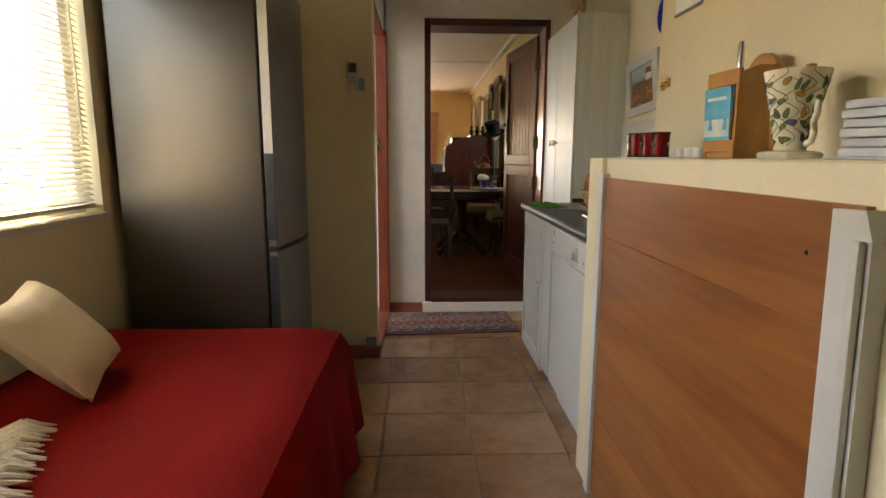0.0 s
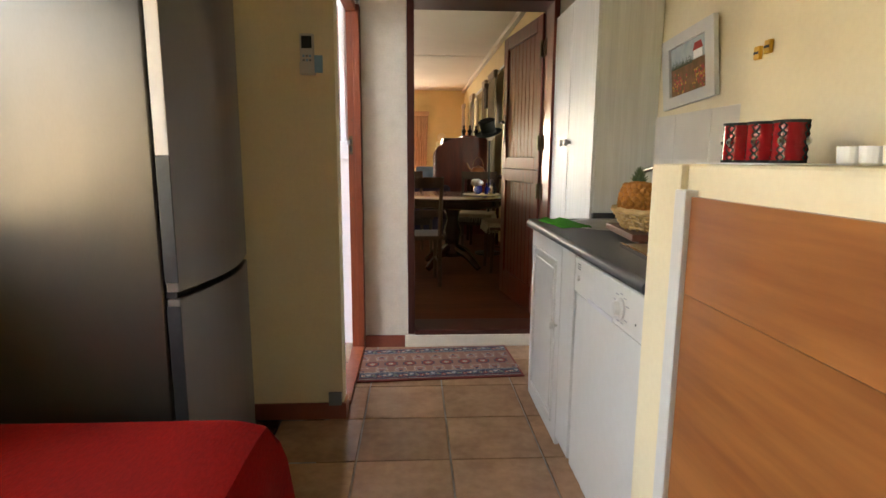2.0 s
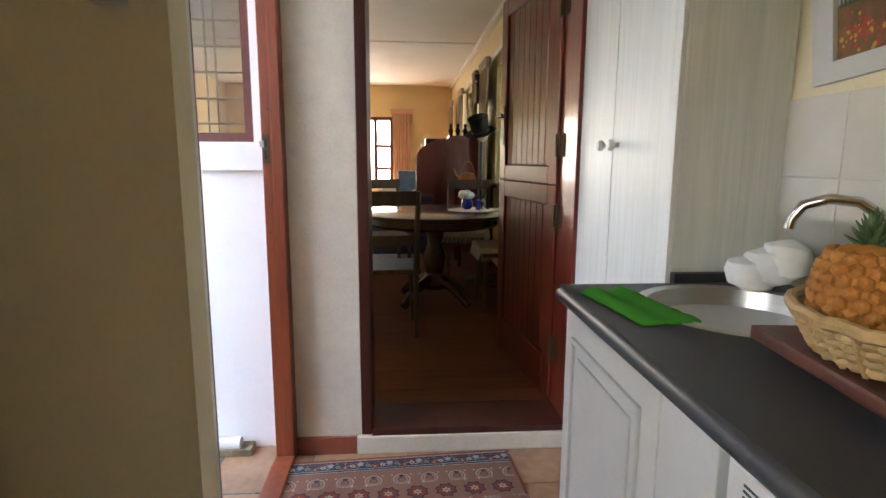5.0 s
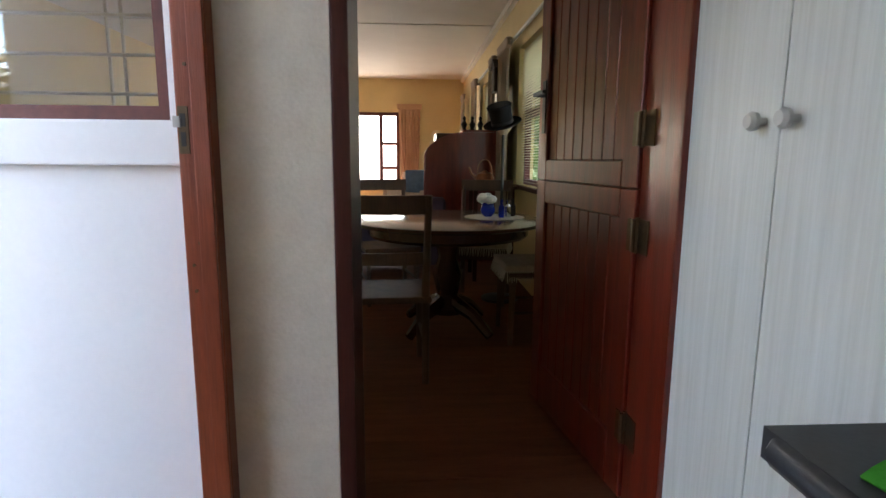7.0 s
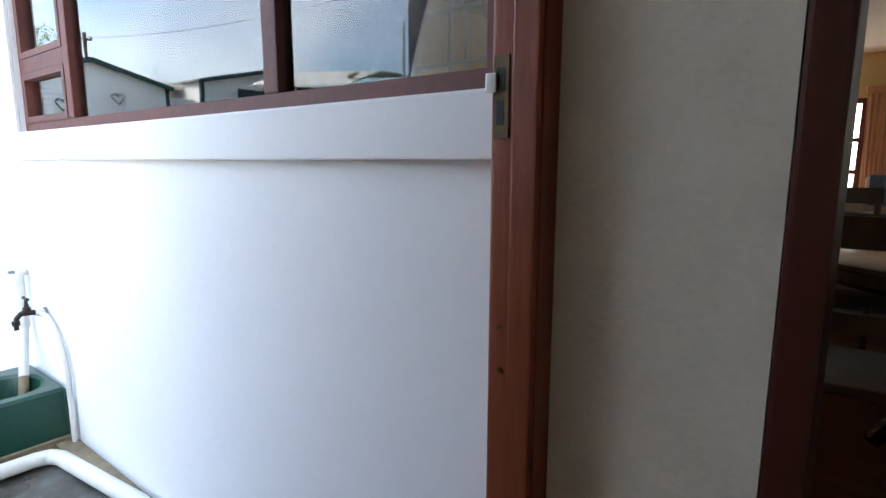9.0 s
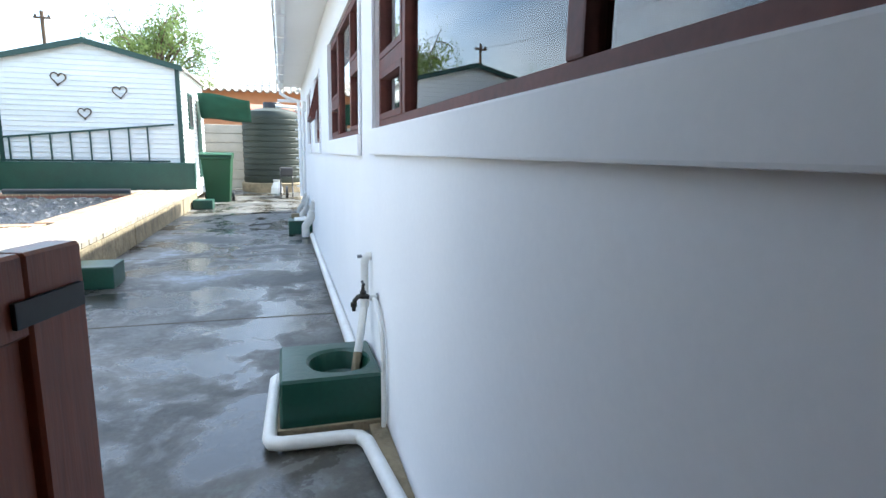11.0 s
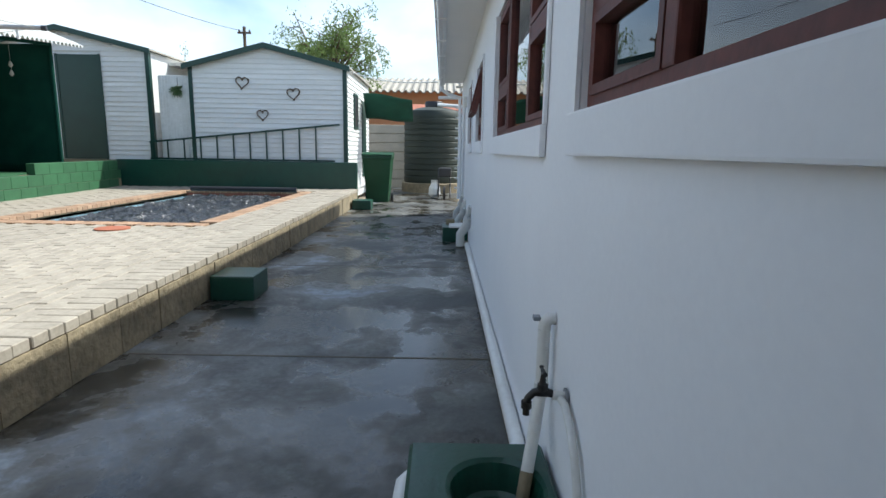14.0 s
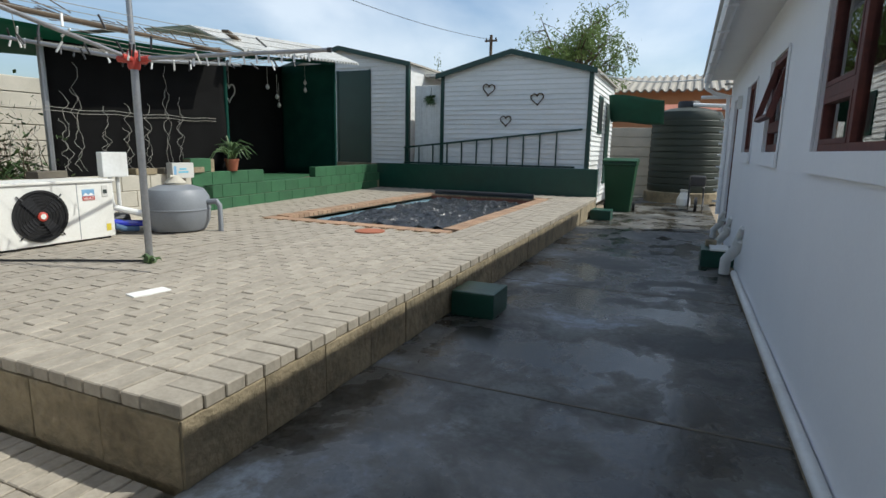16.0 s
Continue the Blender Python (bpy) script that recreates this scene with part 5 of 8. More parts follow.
def lay(name, me, dims, parent, x, y, z, rz, bucket=None):
    z += rng.uniform(-0.0025, 0.0025)
    m = pose(x, y, z, rng.uniform(-0.6, 0.6), rng.uniform(-0.6, 0.6), rz + rng.uniform(-0.7, 0.7))
    if bucket is None:
        piece(name, me, parent, m)
    else:
        lx, ly, h = dims
        box(bucket, -lx / 2 + 0.005, lx / 2 - 0.005, -ly / 2 + 0.005, ly / 2 - 0.005, -h, 0, m)


BL_, BW_ = 0.222, 0.111
paver = brick_data("paver", BL_, BW_, 0.055, "paver")
cope = brick_data("coping_brick", BW_, BL_, 0.06, "paver")
y = 2.06 - BL_ / 2
n = int((13.45 - 3.0) / BW_)
for i in range(n):
    xx = -3.0 - (i + 0.5) * BW_
    lay("coping_brick", cope, (BW_, BL_, 0.06), terrace, xx, 2.034 - BL_ / 2 + rng.uniform(-0.004, 0.005), PT + 0.004, 0)
cope2 = brick_data("coping_brick", BL_, BW_, 0.06, "paver")
for i in range(36):
    yy = 2.045 - BL_ - (i + 0.5) * BW_
    lay("coping_brick", cope2, (BL_, BW_, 0.06), terrace, -3.0 - BL_ / 2 + 0.004, yy, PT + 0.004, 0)
# field in stretcher rows running with the terrace
half = brick_data("paver", BL_ / 2, BW_, 0.055, "paver")
for j in range(1, 47, 2):
    lay("paver", half, None, terrace, -3.0 - BL_ * 1.25, 2.045 - BL_ - (j + 0.5) * BW_, PT, 0)
# rendered block faces of the terrace edge
fb_ = data_of("edge_block", bbox(-0.222, 0.222, 0.0, 0.03, -0.14, 0.138, 0.006, 2), "rough_conc")
for i in range(23):
    piece("edge_block", fb_, terrace, pose(-3.225 - i * 0.4475 + (0.0), 2.002 + rng.uniform(0, 0.006), 0.142, rng.uniform(-0.5, 0.5), 0, rng.uniform(-0.4, 0.4)))
for i in range(10):
    piece("edge_block", fb_, terrace, pose(-3.028 + rng.uniform(0, 0.006), 1.80 - i * 0.4475, 0.142, rng.uniform(-0.5, 0.5), 0, -90 + rng.uniform(-0.4, 0.4)))
field = [(a, b) for a in range(0, 48) for b in range(0, 48)]
count = 0
for j in range(0, 47):
    yy = 2.045 - BL_ - (j + 0.5) * BW_
    for i in range(0, 47):
        xx = -3.0 - BL_ - (i + 0.5) * BL_ + (BL_ / 2 if j % 2 else 0)
        if xx < -13.4 or xx > -3.0 - BL_ * 1.4 or yy < -2.62 - 0.09 * (-7.3 - xx) * (xx < -7.3):
            continue
        if POOL[0] - 0.26 < xx < POOL[1] + 0.26 and POOL[2] - 0.22 < yy < POOL[3] + 0.22:
            continue
        single = xx > -7.0 and yy > 0.15
        if single and count < 300:
            count += 1
            lay("paver", paver, None, terrace, xx, yy, PT, 0)
        else:
            lay("paver", None, (BL_, BW_, 0.055), terrace, xx, yy, PT, 0, rest)
fld = part("paving", rest, "paver", terrace, "weathered clay brick paving")
fld["kind"] = "stuff"
# orange brick edge round the pool
ob1 = brick_data("pool_brick", BW_, BL_, 0.06, "orange_brick")
ob2 = brick_data("pool_brick", BL_, BW_, 0.06, "orange_brick")
L1, L2 = POOL[1] - POOL[0], POOL[3] - POOL[2]
pe = struct("pool_edge", wall("x", POOL[0] - 0.22, POOL[1] + 0.22, 0.2, 0.28, POOL[2] - 0.22, POOL[2] - 0.02), "rough_conc", "pool edge of orange bricks", "pool edge")
for i in range(int(L1 / BW_)):
    for yy in (POOL[2] - 0.11, POOL[3] + 0.11):
        lay("pool_brick", ob1, None, pe, POOL[0] + (i + 0.5) * BW_, yy, PT + 0.006, 0)
for i in range(int(L2 / BW_) + 4):
    for xx in (POOL[0] - 0.11, POOL[1] + 0.11):
        lay("pool_brick", ob2, None, pe, xx, POOL[2] - 0.2 + (i + 0.5) * BW_, PT + 0.006, 0)
pe_in = struct("pool_liner", wall("y", POOL[2], POOL[3], 0.0, 0.30, POOL[0] - 0.2, POOL[0]), "skirt", "red-brown inner pool wall", "pool")
# lower paving east of the terrace
lp = bpy.data.objects["terrace_east"]
thin_x = brick_data("paver", BL_, 0.085, 0.05, "paver")
for i in range(6):
    for j in range(34):
        lay("paver", thin_x, None, lp, -2.97 + (i + 0.5) * BL_, 1.96 - (j + 0.5) * 0.085, 0.0, 0)
dc = part("drain_cover", lathe([(0.17, 0.0), (0.17, 0.012), (0.15, 0.014), (0.02, 0.015)], 24), "terracotta")
dc.matrix_world = pose(-7.0, 0.42, PT + 0.002)
tagged(dc, "flat red round drain cover in the paving", "drain cover")

# ---- sheds ----
def clapboard_wall(parent, y0, y1, z0, top, x, h=0.105, holes=()):
    """Overlapping boards on a gable end facing +x; top(y) is the roofline."""
    z = z0
    while True:
        zt = z + h
        ys = [yy / 100 for yy in range(int(y0 * 100), int(y1 * 100) + 1, 2) if top(yy / 100) >= zt]
        if len(ys) < 4:
            break
        spans = [(ys[0], ys[-1])]
        for ha, hb, hz0, hz1 in holes:
            if hz0 < z + h / 2 < hz1:
                spans = [s for a, b in spans for s in ((a, min(b, ha)), (max(a, hb), b)) if s[1] - s[0] > 0.03]
        for a, b in spans:
            bm = bmesh.new()
            extrude([(0.0, 0), (0.026, 0), (0.028, 0.012), (0.008, h + 0.004), (0.0, h + 0.004)], b - a, Matrix(((1, 0, 0, x), (0, 0, 1, a), (0, 1, 0, z), (0, 0, 0, 1))), bm)
            part("board", bm, "shed_white", parent)
        z += h


def shed(name, y0, y1, ya, eave, apex, x0, x1, z0, label, door=None):
    th = thing(name, 0, 0, 0, label, "shed")

    def roof(yv):
        return eave + (apex - eave) * ((yv - y0) / (ya - y0) if yv < ya else (y1 - yv) / (y1 - ya))

    bm = extrude([(y0, z0), (y1, z0), (y1, eave), (ya, apex), (y0, eave)], x0 - x1, Matrix(((0, 0, -1, x0), (1, 0, 0, 0), (0, 1, 0, 0), (0, 0, 0, 1))))
    part("wall", bm, "shed_white", th)
    clapboard_wall(th, y0 + 0.06, y1 - 0.06, z0, roof, x0 + 0.002, holes=[door] if door else ())
    for a, b, nm in ((y0 - 0.10, ya, "roof"), (ya, y1 + 0.10, "roof")):
        za, zb = (eave + (apex - eave) * (-0.10 / (ya - y0)), apex) if a < y0 else (apex, eave - (apex - eave) * 0.10 / (y1 - ya))
        part(nm, extrude([(a, za + 0.012), (b, zb + 0.012), (b, zb + 0.05), (a, za + 0.05)], x0 - x1 + 0.20, Matrix(((0, 0, -1, x0 + 0.12), (1, 0, 0, 0), (0, 1, 0, 0), (0, 0, 0, 1)))), "tile_roof", th)
        part("barge_board", extrude([(a, za - 0.06), (b, zb - 0.06), (b, zb + 0.052), (a, za + 0.052)], 0.03, Matrix(((0, 0, 1, x0 + 0.122), (1, 0, 0, 0), (0, 1, 0, 0), (0, 0, 0, 1)))), "green_trim", th, "dark green barge board")
    for a in (y0 - 0.01, y1 - 0.07):
        part("corner_post", bbox(x0 - 0.07, x0 + 0.042, a, a + 0.085, z0, eave - 0.02, 0.004), "green_trim", th, "dark green corner post")
    return th


sa = shed("garden_shed", -1.66, 1.76, 0.02, 2.94, 3.38, -13.66, -17.2, 0.90, "white weatherboard shed with dark green trim")
for i in range(26):
    extrude_z = 0.25 + i * 0.105
    bm = extrude([(0.0, 0), (0.026, 0), (0.028, 0.012), (0.008, 0.109), (0.0, 0.109)], 3.45, Matrix(((0, 0, -1, -13.71), (1, 0, 0, 1.761), (0, 1, 0, extrude_z), (0, 0, 0, 1))))
    part("board", bm, "shed_white", sa)
part("side_base", bbox(-17.18, -13.70, 1.70, 1.758, 0.05, 0.9, 0), "shed_white", sa)
sw = part("window", bbox(-15.0, -14.55, 1.765, 1.80, 1.75, 2.45, 0.004), "black", sa, "small dark window")
part("window_frame", wall("x", -15.06, -14.49, 1.69, 2.51, 1.78, 1.812, [(-15.0, -14.55, 1.75, 2.45)]), "green_trim", sw)
part("door", bbox(-16.5, -15.8, 1.765, 1.80, 0.5, 2.45, 0.004), "green_trim", sa, "dark green side door")
sb = shed("tool_shed", -6.3, -2.52, -4.4, 3.24, 3.68, -13.66, -17.2, 0.90, "white weatherboard shed with a dark green door", door=(-4.55, -3.55, 0.9, 3.16))
part("door", bbox(-13.66, -13.625, -4.53, -3.57, 0.91, 3.14, 0.006), "green_trim", sb, "dark green door")
for yy in (-4.54, -3.60):
    part("door_frame", bbox(-13.66, -13.612, yy, yy + 0.05, 0.91, 3.15, 0.004), "green_trim", sb)
sg = thing("side_gate", -13.78, 0, 0.9, "white sheet metal gate between the sheds", "gate")
me = data_of("strip", bbox(-0.01, 0.012, -0.032, 0.032, 0, 1.85, 0.006, 1), "shed_white")
for i in range(11):
    piece("strip", me, sg, pose(0, -2.36 + i * 0.066, 0))
part("backing", bbox(-0.02, -0.011, -2.42, -1.66, 0, 1.84, 0), "shed_white", sg)
struct("shed_pale_roof", bbox(-17.0, -14.5, -2.5, -1.8, 3.05, 3.12, 0.004), "roof_sheet", "pale flat roof between the sheds", "roof")


def heart(y, z, s, rz, material="bark"):
    th = thing("heart_wreath", -13.62, y, z, "heart-shaped twig wreath hung on the shed", "wreath", group="twig hearts on the shed")
    for k in range(3):
        pts = []
        for i in range(41):
            a = 2 * math.pi * i / 40
            hx = 16 * math.sin(a) ** 3 / 17
            hz = (13 * math.cos(a) - 5 * math.cos(2 * a) - 2 * math.cos(3 * a) - math.cos(4 * a)) / 17
            w = 0.07 * noise.noise((i * 0.7, k * 5.1, y))
            pts.append((0.012 * math.sin(i * 1.3 + k * 2), s * (hx + w + 0.02 * math.sin(i * 0.9 + k * 2.1)), s * (hz + w + 0.02 * math.cos(i * 0.9 + k * 2.1))))
        part("twig", tube(pts, 0.010, 6), material, th)
    th.rotation_euler.x = radians(rz)


heart(-0.50, 2.61, 0.145, -6)
heart(0.61, 2.39, 0.145, 5)
heart(-0.08, 1.93, 0.13, 0)

# ladder lying on its side against the shed
ld = thing("ladder", 0, 0, 0, "dark metal ladder resting on its side before the shed", "ladder")
part("rail", bbox(-13.60, -13.57, -2.60, 1.50, 0.925, 0.965, 0.004), "green_trim", ld)
part("rail", extrude([(-2.60, 1.28), (1.62, 1.72), (1.62, 1.76), (-2.60, 1.32)], 0.03, Matrix(((0, 0, 1, -13.60), (1, 0, 0, 0), (0, 1, 0, 0), (0, 0, 0, 1)))), "green_trim", ld)
for i in range(11):
    yy = -2.58 + i * 0.365
    part("rung", bbox(-13.597, -13.573, yy, yy + 0.03, 0.96, 1.285 + (yy + 2.6) * 0.1043, 0.003), "green_trim", ld)

# wheelie bin, tank, far end
bn = thing("wheelie_bin", -14.35, 2.38, 0.0, "green plastic wheelie bin standing by the shed", "bin")
bn.matrix_world = bn.matrix_world @ Matrix.Diagonal((1.08, 1.12, 1.09, 1))
bm = bmesh.new()
rings = []
for z, w, d in ((0.0, 0.22, 0.24), (0.92, 0.29, 0.33), (0.92, 0.305, 0.345), (0.98, 0.305, 0.345)):
    rings.append([bm.verts.new((sx * d, sy * w, z)) for sx, sy in ((-1, -1), (1, -1), (1, 1), (-1, 1))])
for a, b in zip(rings, rings[1:]):
    for i in range(4):
        bm.faces.new((a[i], a[(i + 1) % 4], b[(i + 1) % 4], b[i]))
bm.faces.new(rings[0][::-1])
bm.faces.new(rings[-1])
part("body", bevel(bm, 0.015, 2), "bin", bn)
bm = bmesh.new()
extrude([(-0.36, 0.0), (0.37, 0.0), (0.37, 0.03), (0.1, 0.075), (-0.2, 0.075), (-0.36, 0.03)], 0.63, Matrix(((1, 0, 0, 0), (0, 0, 1, -0.315), (0, 1, 0, 0.985), (0, 0, 0, 1))), bm)
lid = part("lid", bevel(bm, 0.01, 2), "bin", bn)
part("handle", tube([(-0.36, -0.26, 0.97), (-0.42, -0.26, 0.96), (-0.42, 0.26, 0.96), (-0.36, 0.26, 0.97)], 0.016, 8), "bin", lid)
for sy in (-0.27, 0.27):
    part("wheel", tube([(-0.2, sy - 0.025, 0.1), (-0.2, sy + 0.025, 0.1)], 0.1, 18), "black", bn)

tk = thing("water_tank", -17.9, 3.62, 0.0, "dark green plastic rainwater tank on a block base", "water tank")
part("base", lathe([(0.95, 0.0), (0.95, 0.26), (0.9, 0.28)], 24), "rough_conc", tk, "rough block base")
pr = [(0.86, 0.28)]
for i in range(11):
    z = 0.34 + i * 0.165
    pr += [(0.88, z), (0.88, z + 0.11), (0.862, z + 0.125), (0.862, z + 0.15)]
pr += [(0.87, 2.2), (0.80, 2.34), (0.45, 2.44), (0.3, 2.46)]
part("body", lathe(pr, 40), "tank", tk, "", True)
part("lid", lathe([(0.27, 2.45), (0.27, 2.6), (0.25, 2.63)], 24), "black", tk, "black lid", True)
part("inlet_pipe", tube([(0.3, 0.1, 2.52), (0.3, 0.9, 2.48)], 0.05, 10), "pvc", tk, "white inlet pipe", True)

wbw = thing("wheelbarrow", -15.6, 3.85, 0.0, "old wheelbarrow leaning by the tank", "wheelbarrow")
part("tray", bbox(-0.3, 0.3, -0.05, 0.28, 0.55, 0.78, 0.05, 3), "black", wbw)
for yy in (-0.05, 0.25):
    part("handle", tube([(-0.35, yy, 0.75), (0.0, yy, 0.5), (0.35, yy, 0.1)], 0.02, 8), "black", wbw)
    part("leg", tube([(0.15, yy, 0.5), (0.25, yy, 0.0)], 0.016, 8), "black", wbw)
part("wheel", tube([(0.4, 0.07, 0.16), (0.4, 0.13, 0.16)], 0.16, 18), "black", wbw)
part("sack", lathe([(0.10, 0.02), (0.16, 0.1), (0.15, 0.25), (0.08, 0.4), (0.10, 0.46)], 14, None, Matrix.Translation((0.1, -0.15, 0.0))), "pvc", wbw, "pale sack")

# precast wall and house beyond the walkway
vw = struct("boundary_wall", bbox(-20.2, -20.1, -0.5, 7.5, -0.1, 1.95, 0), "vibracrete", "cream precast concrete boundary wall", "wall")
me = data_of("panel", bbox(-0.03, 0.03, -0.74, 0.74, 0.005, 0.29, 0.01, 1), "vibracrete")
for i in range(5):
    for k in range(7):
        piece("panel", me, vw, pose(-20.07, 0.3 + i * 1.6, k * 0.30 - 0.05))
me = data_of("post", bbox(-0.06, 0.06, -0.06, 0.06, 0, 2.1, 0.01, 1), "vibracrete")
for i in range(6):
    piece("post", me, vw, pose(-20.04, -0.5 + i * 1.6, 0))
nh = thing("neighbour_house", 0, 0, 0, "orange plastered house with grey ribbed roof", "house")
part("wall", bbox(-34, -27, -2.0, 9.0, 0, 3.85, 0), "orange_house", nh)
bm = bmesh.new()
pts = []
for i in range(121):
    yy = -0.4 + i * 0.08
    pts.append((yy, 0.045 * (1 if i % 4 in (0, 1) else -1)))
vs = [[bm.verts.new((xx, yy, zz + h)) for yy, h in pts] for xx, zz in ((-26.4, 3.80), (-30.5, 4.85), (-34.6, 3.8))]
for a, b in zip(vs, vs[1:]):
    for i in range(len(a) - 1):
        bm.faces.new((a[i], a[i + 1], b[i + 1], b[i]))
rf = part("roof", bm, "tile_roof", nh, "grey ribbed roof sheets")
rf.modifiers.new("thick", "SOLIDIFY").thickness = 0.05
nr = thing("lean_to_roof", 0, 0, 0, "rusty pink lean-to roof by the boundary", "roof")
part("sheet", extrude([(-23.5, 2.95), (-20.6, 2.55), (-20.6, 2.6), (-23.5, 3.0)], 5.0, Matrix(((1, 0, 0, 0), (0, 0, 1, 2.4), (0, 1, 0, 0), (0, 0, 0, 1)))), "terracotta", nr)
part("support", bbox(-23.3, -20.9, 2.6, 7.2, 0.0, 2.5, 0), "orange_house", nr)

# green shade cloth between shed and tank
bm = bmesh.new()
g = {}
for i in range(13):
    for j in range(9):
        u, v = i / 12, j / 8
        g[i, j] = bm.verts.new((-15.6 - 0.6 * v + 0.03 * math.sin(u * 9), 1.85 + 1.25 * u, 2.62 - 0.12 * u - v * (0.62 - 0.1 * u) + 0.03 * math.sin(v * 7 + u * 5)))
for i in range(12):
    for j in range(8):
        bm.faces.new((g[i, j], g[i + 1, j], g[i + 1, j + 1], g[i, j + 1]))
aw = tagged(part("shade_awning", bm, "net_awning", None, "", True), "green shade cloth stretched from shed to tank", "awning")
aw.modifiers.new("thick", "SOLIDIFY").thickness = 0.006

# tree behind the shed
def tree(name, x, y, z0, h, rx, rz, seed, n, label, material="leaf_thin"):
    """Trunk, forking limbs and a ragged crown of small leaf blades in drooping sprays."""
    rg = random.Random(seed)
    th = thing(name, x, y, z0, label, "tree")
    trunk_top = h * 0.5
    part("trunk", tube([(0, 0, 0), (0.1, 0.05, trunk_top * 0.5), (0.05, -0.1, trunk_top)], [0.22, 0.17, 0.13], 10), "bark", th)
    tips = []
    for k in range(22):
        a, up = rg.uniform(0, 6.283), rg.uniform(0.1, 1.0)
        ln_ = rg.uniform(0.55, 1.0)
        tip = Vector((math.cos(a) * rx * ln_ * math.sqrt(max(0.06, 1 - (up * 0.9) ** 2)), math.sin(a) * rx * ln_ * math.sqrt(max(0.06, 1 - (up * 0.9) ** 2)), h - rz * 2 + rz * 2 * up * ln_))
        base = Vector((0.05, -0.1, trunk_top * rg.uniform(0.8, 1.0)))
        mid = base.lerp(tip, 0.55) + Vector((0, 0, 0.25))
        bm = tube([base, mid, tip], [0.07, 0.04, 0.012], 6)
        tips += [(mid.lerp(tip, s), 0.16 + 0.10 * s) for s in (0.5, 0.8, 1.0)]
        for q in range(5):
            side = mid.lerp(tip, rg.uniform(0.3, 1.0))
            end = side + Vector((rg.gauss(0, 0.5), rg.gauss(0, 0.5), rg.gauss(0.05, 0.4)))
            tube([side, side.lerp(end, 0.5) + Vector((0, 0, 0.08)), end], [0.018, 0.012, 0.006], 4, bm)
            tips += [(side.lerp(end, 0.6), 0.10), (end, 0.13), (end + Vector((0, 0, -0.24)), 0.09), (end + Vector((0, 0, -0.42)), 0.06)]
        part("limb", bm, "bark", th)
    verts, faces = [], []
    for _ in range(n):
        c, sp = tips[int(rg.random() * len(tips))]
        p = c + Vector((rg.gauss(0, sp), rg.gauss(0, sp), rg.gauss(-0.05, sp * 1.1)))
        d = Vector((rg.uniform(-1, 1), rg.uniform(-1, 1), rg.uniform(-1.3, 0.3))).normalized() * rg.uniform(0.10, 0.22)
        s = d.cross(Vector((rg.uniform(-1, 1), rg.uniform(-1, 1), rg.uniform(-1, 1)))).normalized() * rg.uniform(0.016, 0.032)
        i = len(verts)
        verts += [p, p + d * 0.5 + s, p + d, p + d * 0.5 - s]
        faces.append((i, i + 1, i + 2, i + 3))
    me = bpy.data.meshes.new("crown")
    me.from_pydata([tuple(v) for v in verts], [], faces)
    me.materials.append(M[material])
    o = new("crown", me)
    o.parent = th
    return th


tree("tree", -25.0, -0.9, 0.0, 7.5, 2.45, 1.6, 11, 8500, "leafy green tree with a ragged crown behind the sheds")
tree("tree", -29.0, -8.5, 0.0, 5.2, 1.7, 0.9, 4, 4000, "small leafy tree far behind the shade house")
up_ = thing("utility_pole", -40.0, -9.6, 0.0, "wooden utility pole with a crossarm", "pole")
part("pole", tube([(0, 0, 0), (0, 0, 9.2)], 0.11, 8), "bark", up_)
part("crossarm", bbox(-0.06, 0.06, -0.45, 0.45, 8.75, 8.87, 0.01), "bark", up_)
for yy in (-0.35, 0.0, 0.35):
    part("insulator", lathe([(0.05, 8.87), (0.07, 8.93), (0.04, 9.02)], 8, None, Matrix.Translation((0, yy, 0))), "black", up_)
cable = thing("overhead_cable", 0, 0, 0, "black overhead service cable crossing the yard", "cable")
part("wire", tube([(-40 + 39 * i / 24, -9.6 - 0.4 * i / 24 - 2.5 * (i / 24), 8.9 + 0.2 * i / 24 - 1.2 * (1 - (2 * i / 24 - 1) ** 2)) for i in range(25)], 0.016, 6), "black", cable)
cable2 = thing("overhead_cable", 0, 0, 0, "thin pale cable from shed to house eave", "cable")
part("wire", tube([(-14.0 + 2.1 * i / 8, 1.6 + 2.2 * i / 8, 2.98 - 0.5 * i / 8 + 0.12 * math.sin(math.pi * i / 8) * -1) for i in range(9)], 0.012, 6), "pvc", cable2)

# hedge outside the dining room windows
hg = random.Random(14)
verts, faces = [], []
for _ in range(9000):
    p = Vector((1.75 + abs(hg.gauss(0, 0.25)), hg.uniform(4.4, 13.8), hg.uniform(0.2, 2.9)))
    d = Vector((hg.uniform(-1, 1), hg.uniform(-1, 1), hg.uniform(-1, 1))).normalized() * hg.uniform(0.08, 0.16)
    q = d.orthogonal().normalized() * hg.uniform(0.025, 0.05)
    i = len(verts)
    verts += [p, p + d * 0.5 + q, p + d, p + d * 0.5 - q]
    faces.append((i, i + 1, i + 2, i + 3))
me = bpy.data.meshes.new("hedge")
me.from_pydata([tuple(v) for v in verts], [], faces)
me.materials.append(M["leaf_thin"])
tagged(new("hedge", me), "dense green hedge outside the dining room windows", "hedge", kind="stuff")


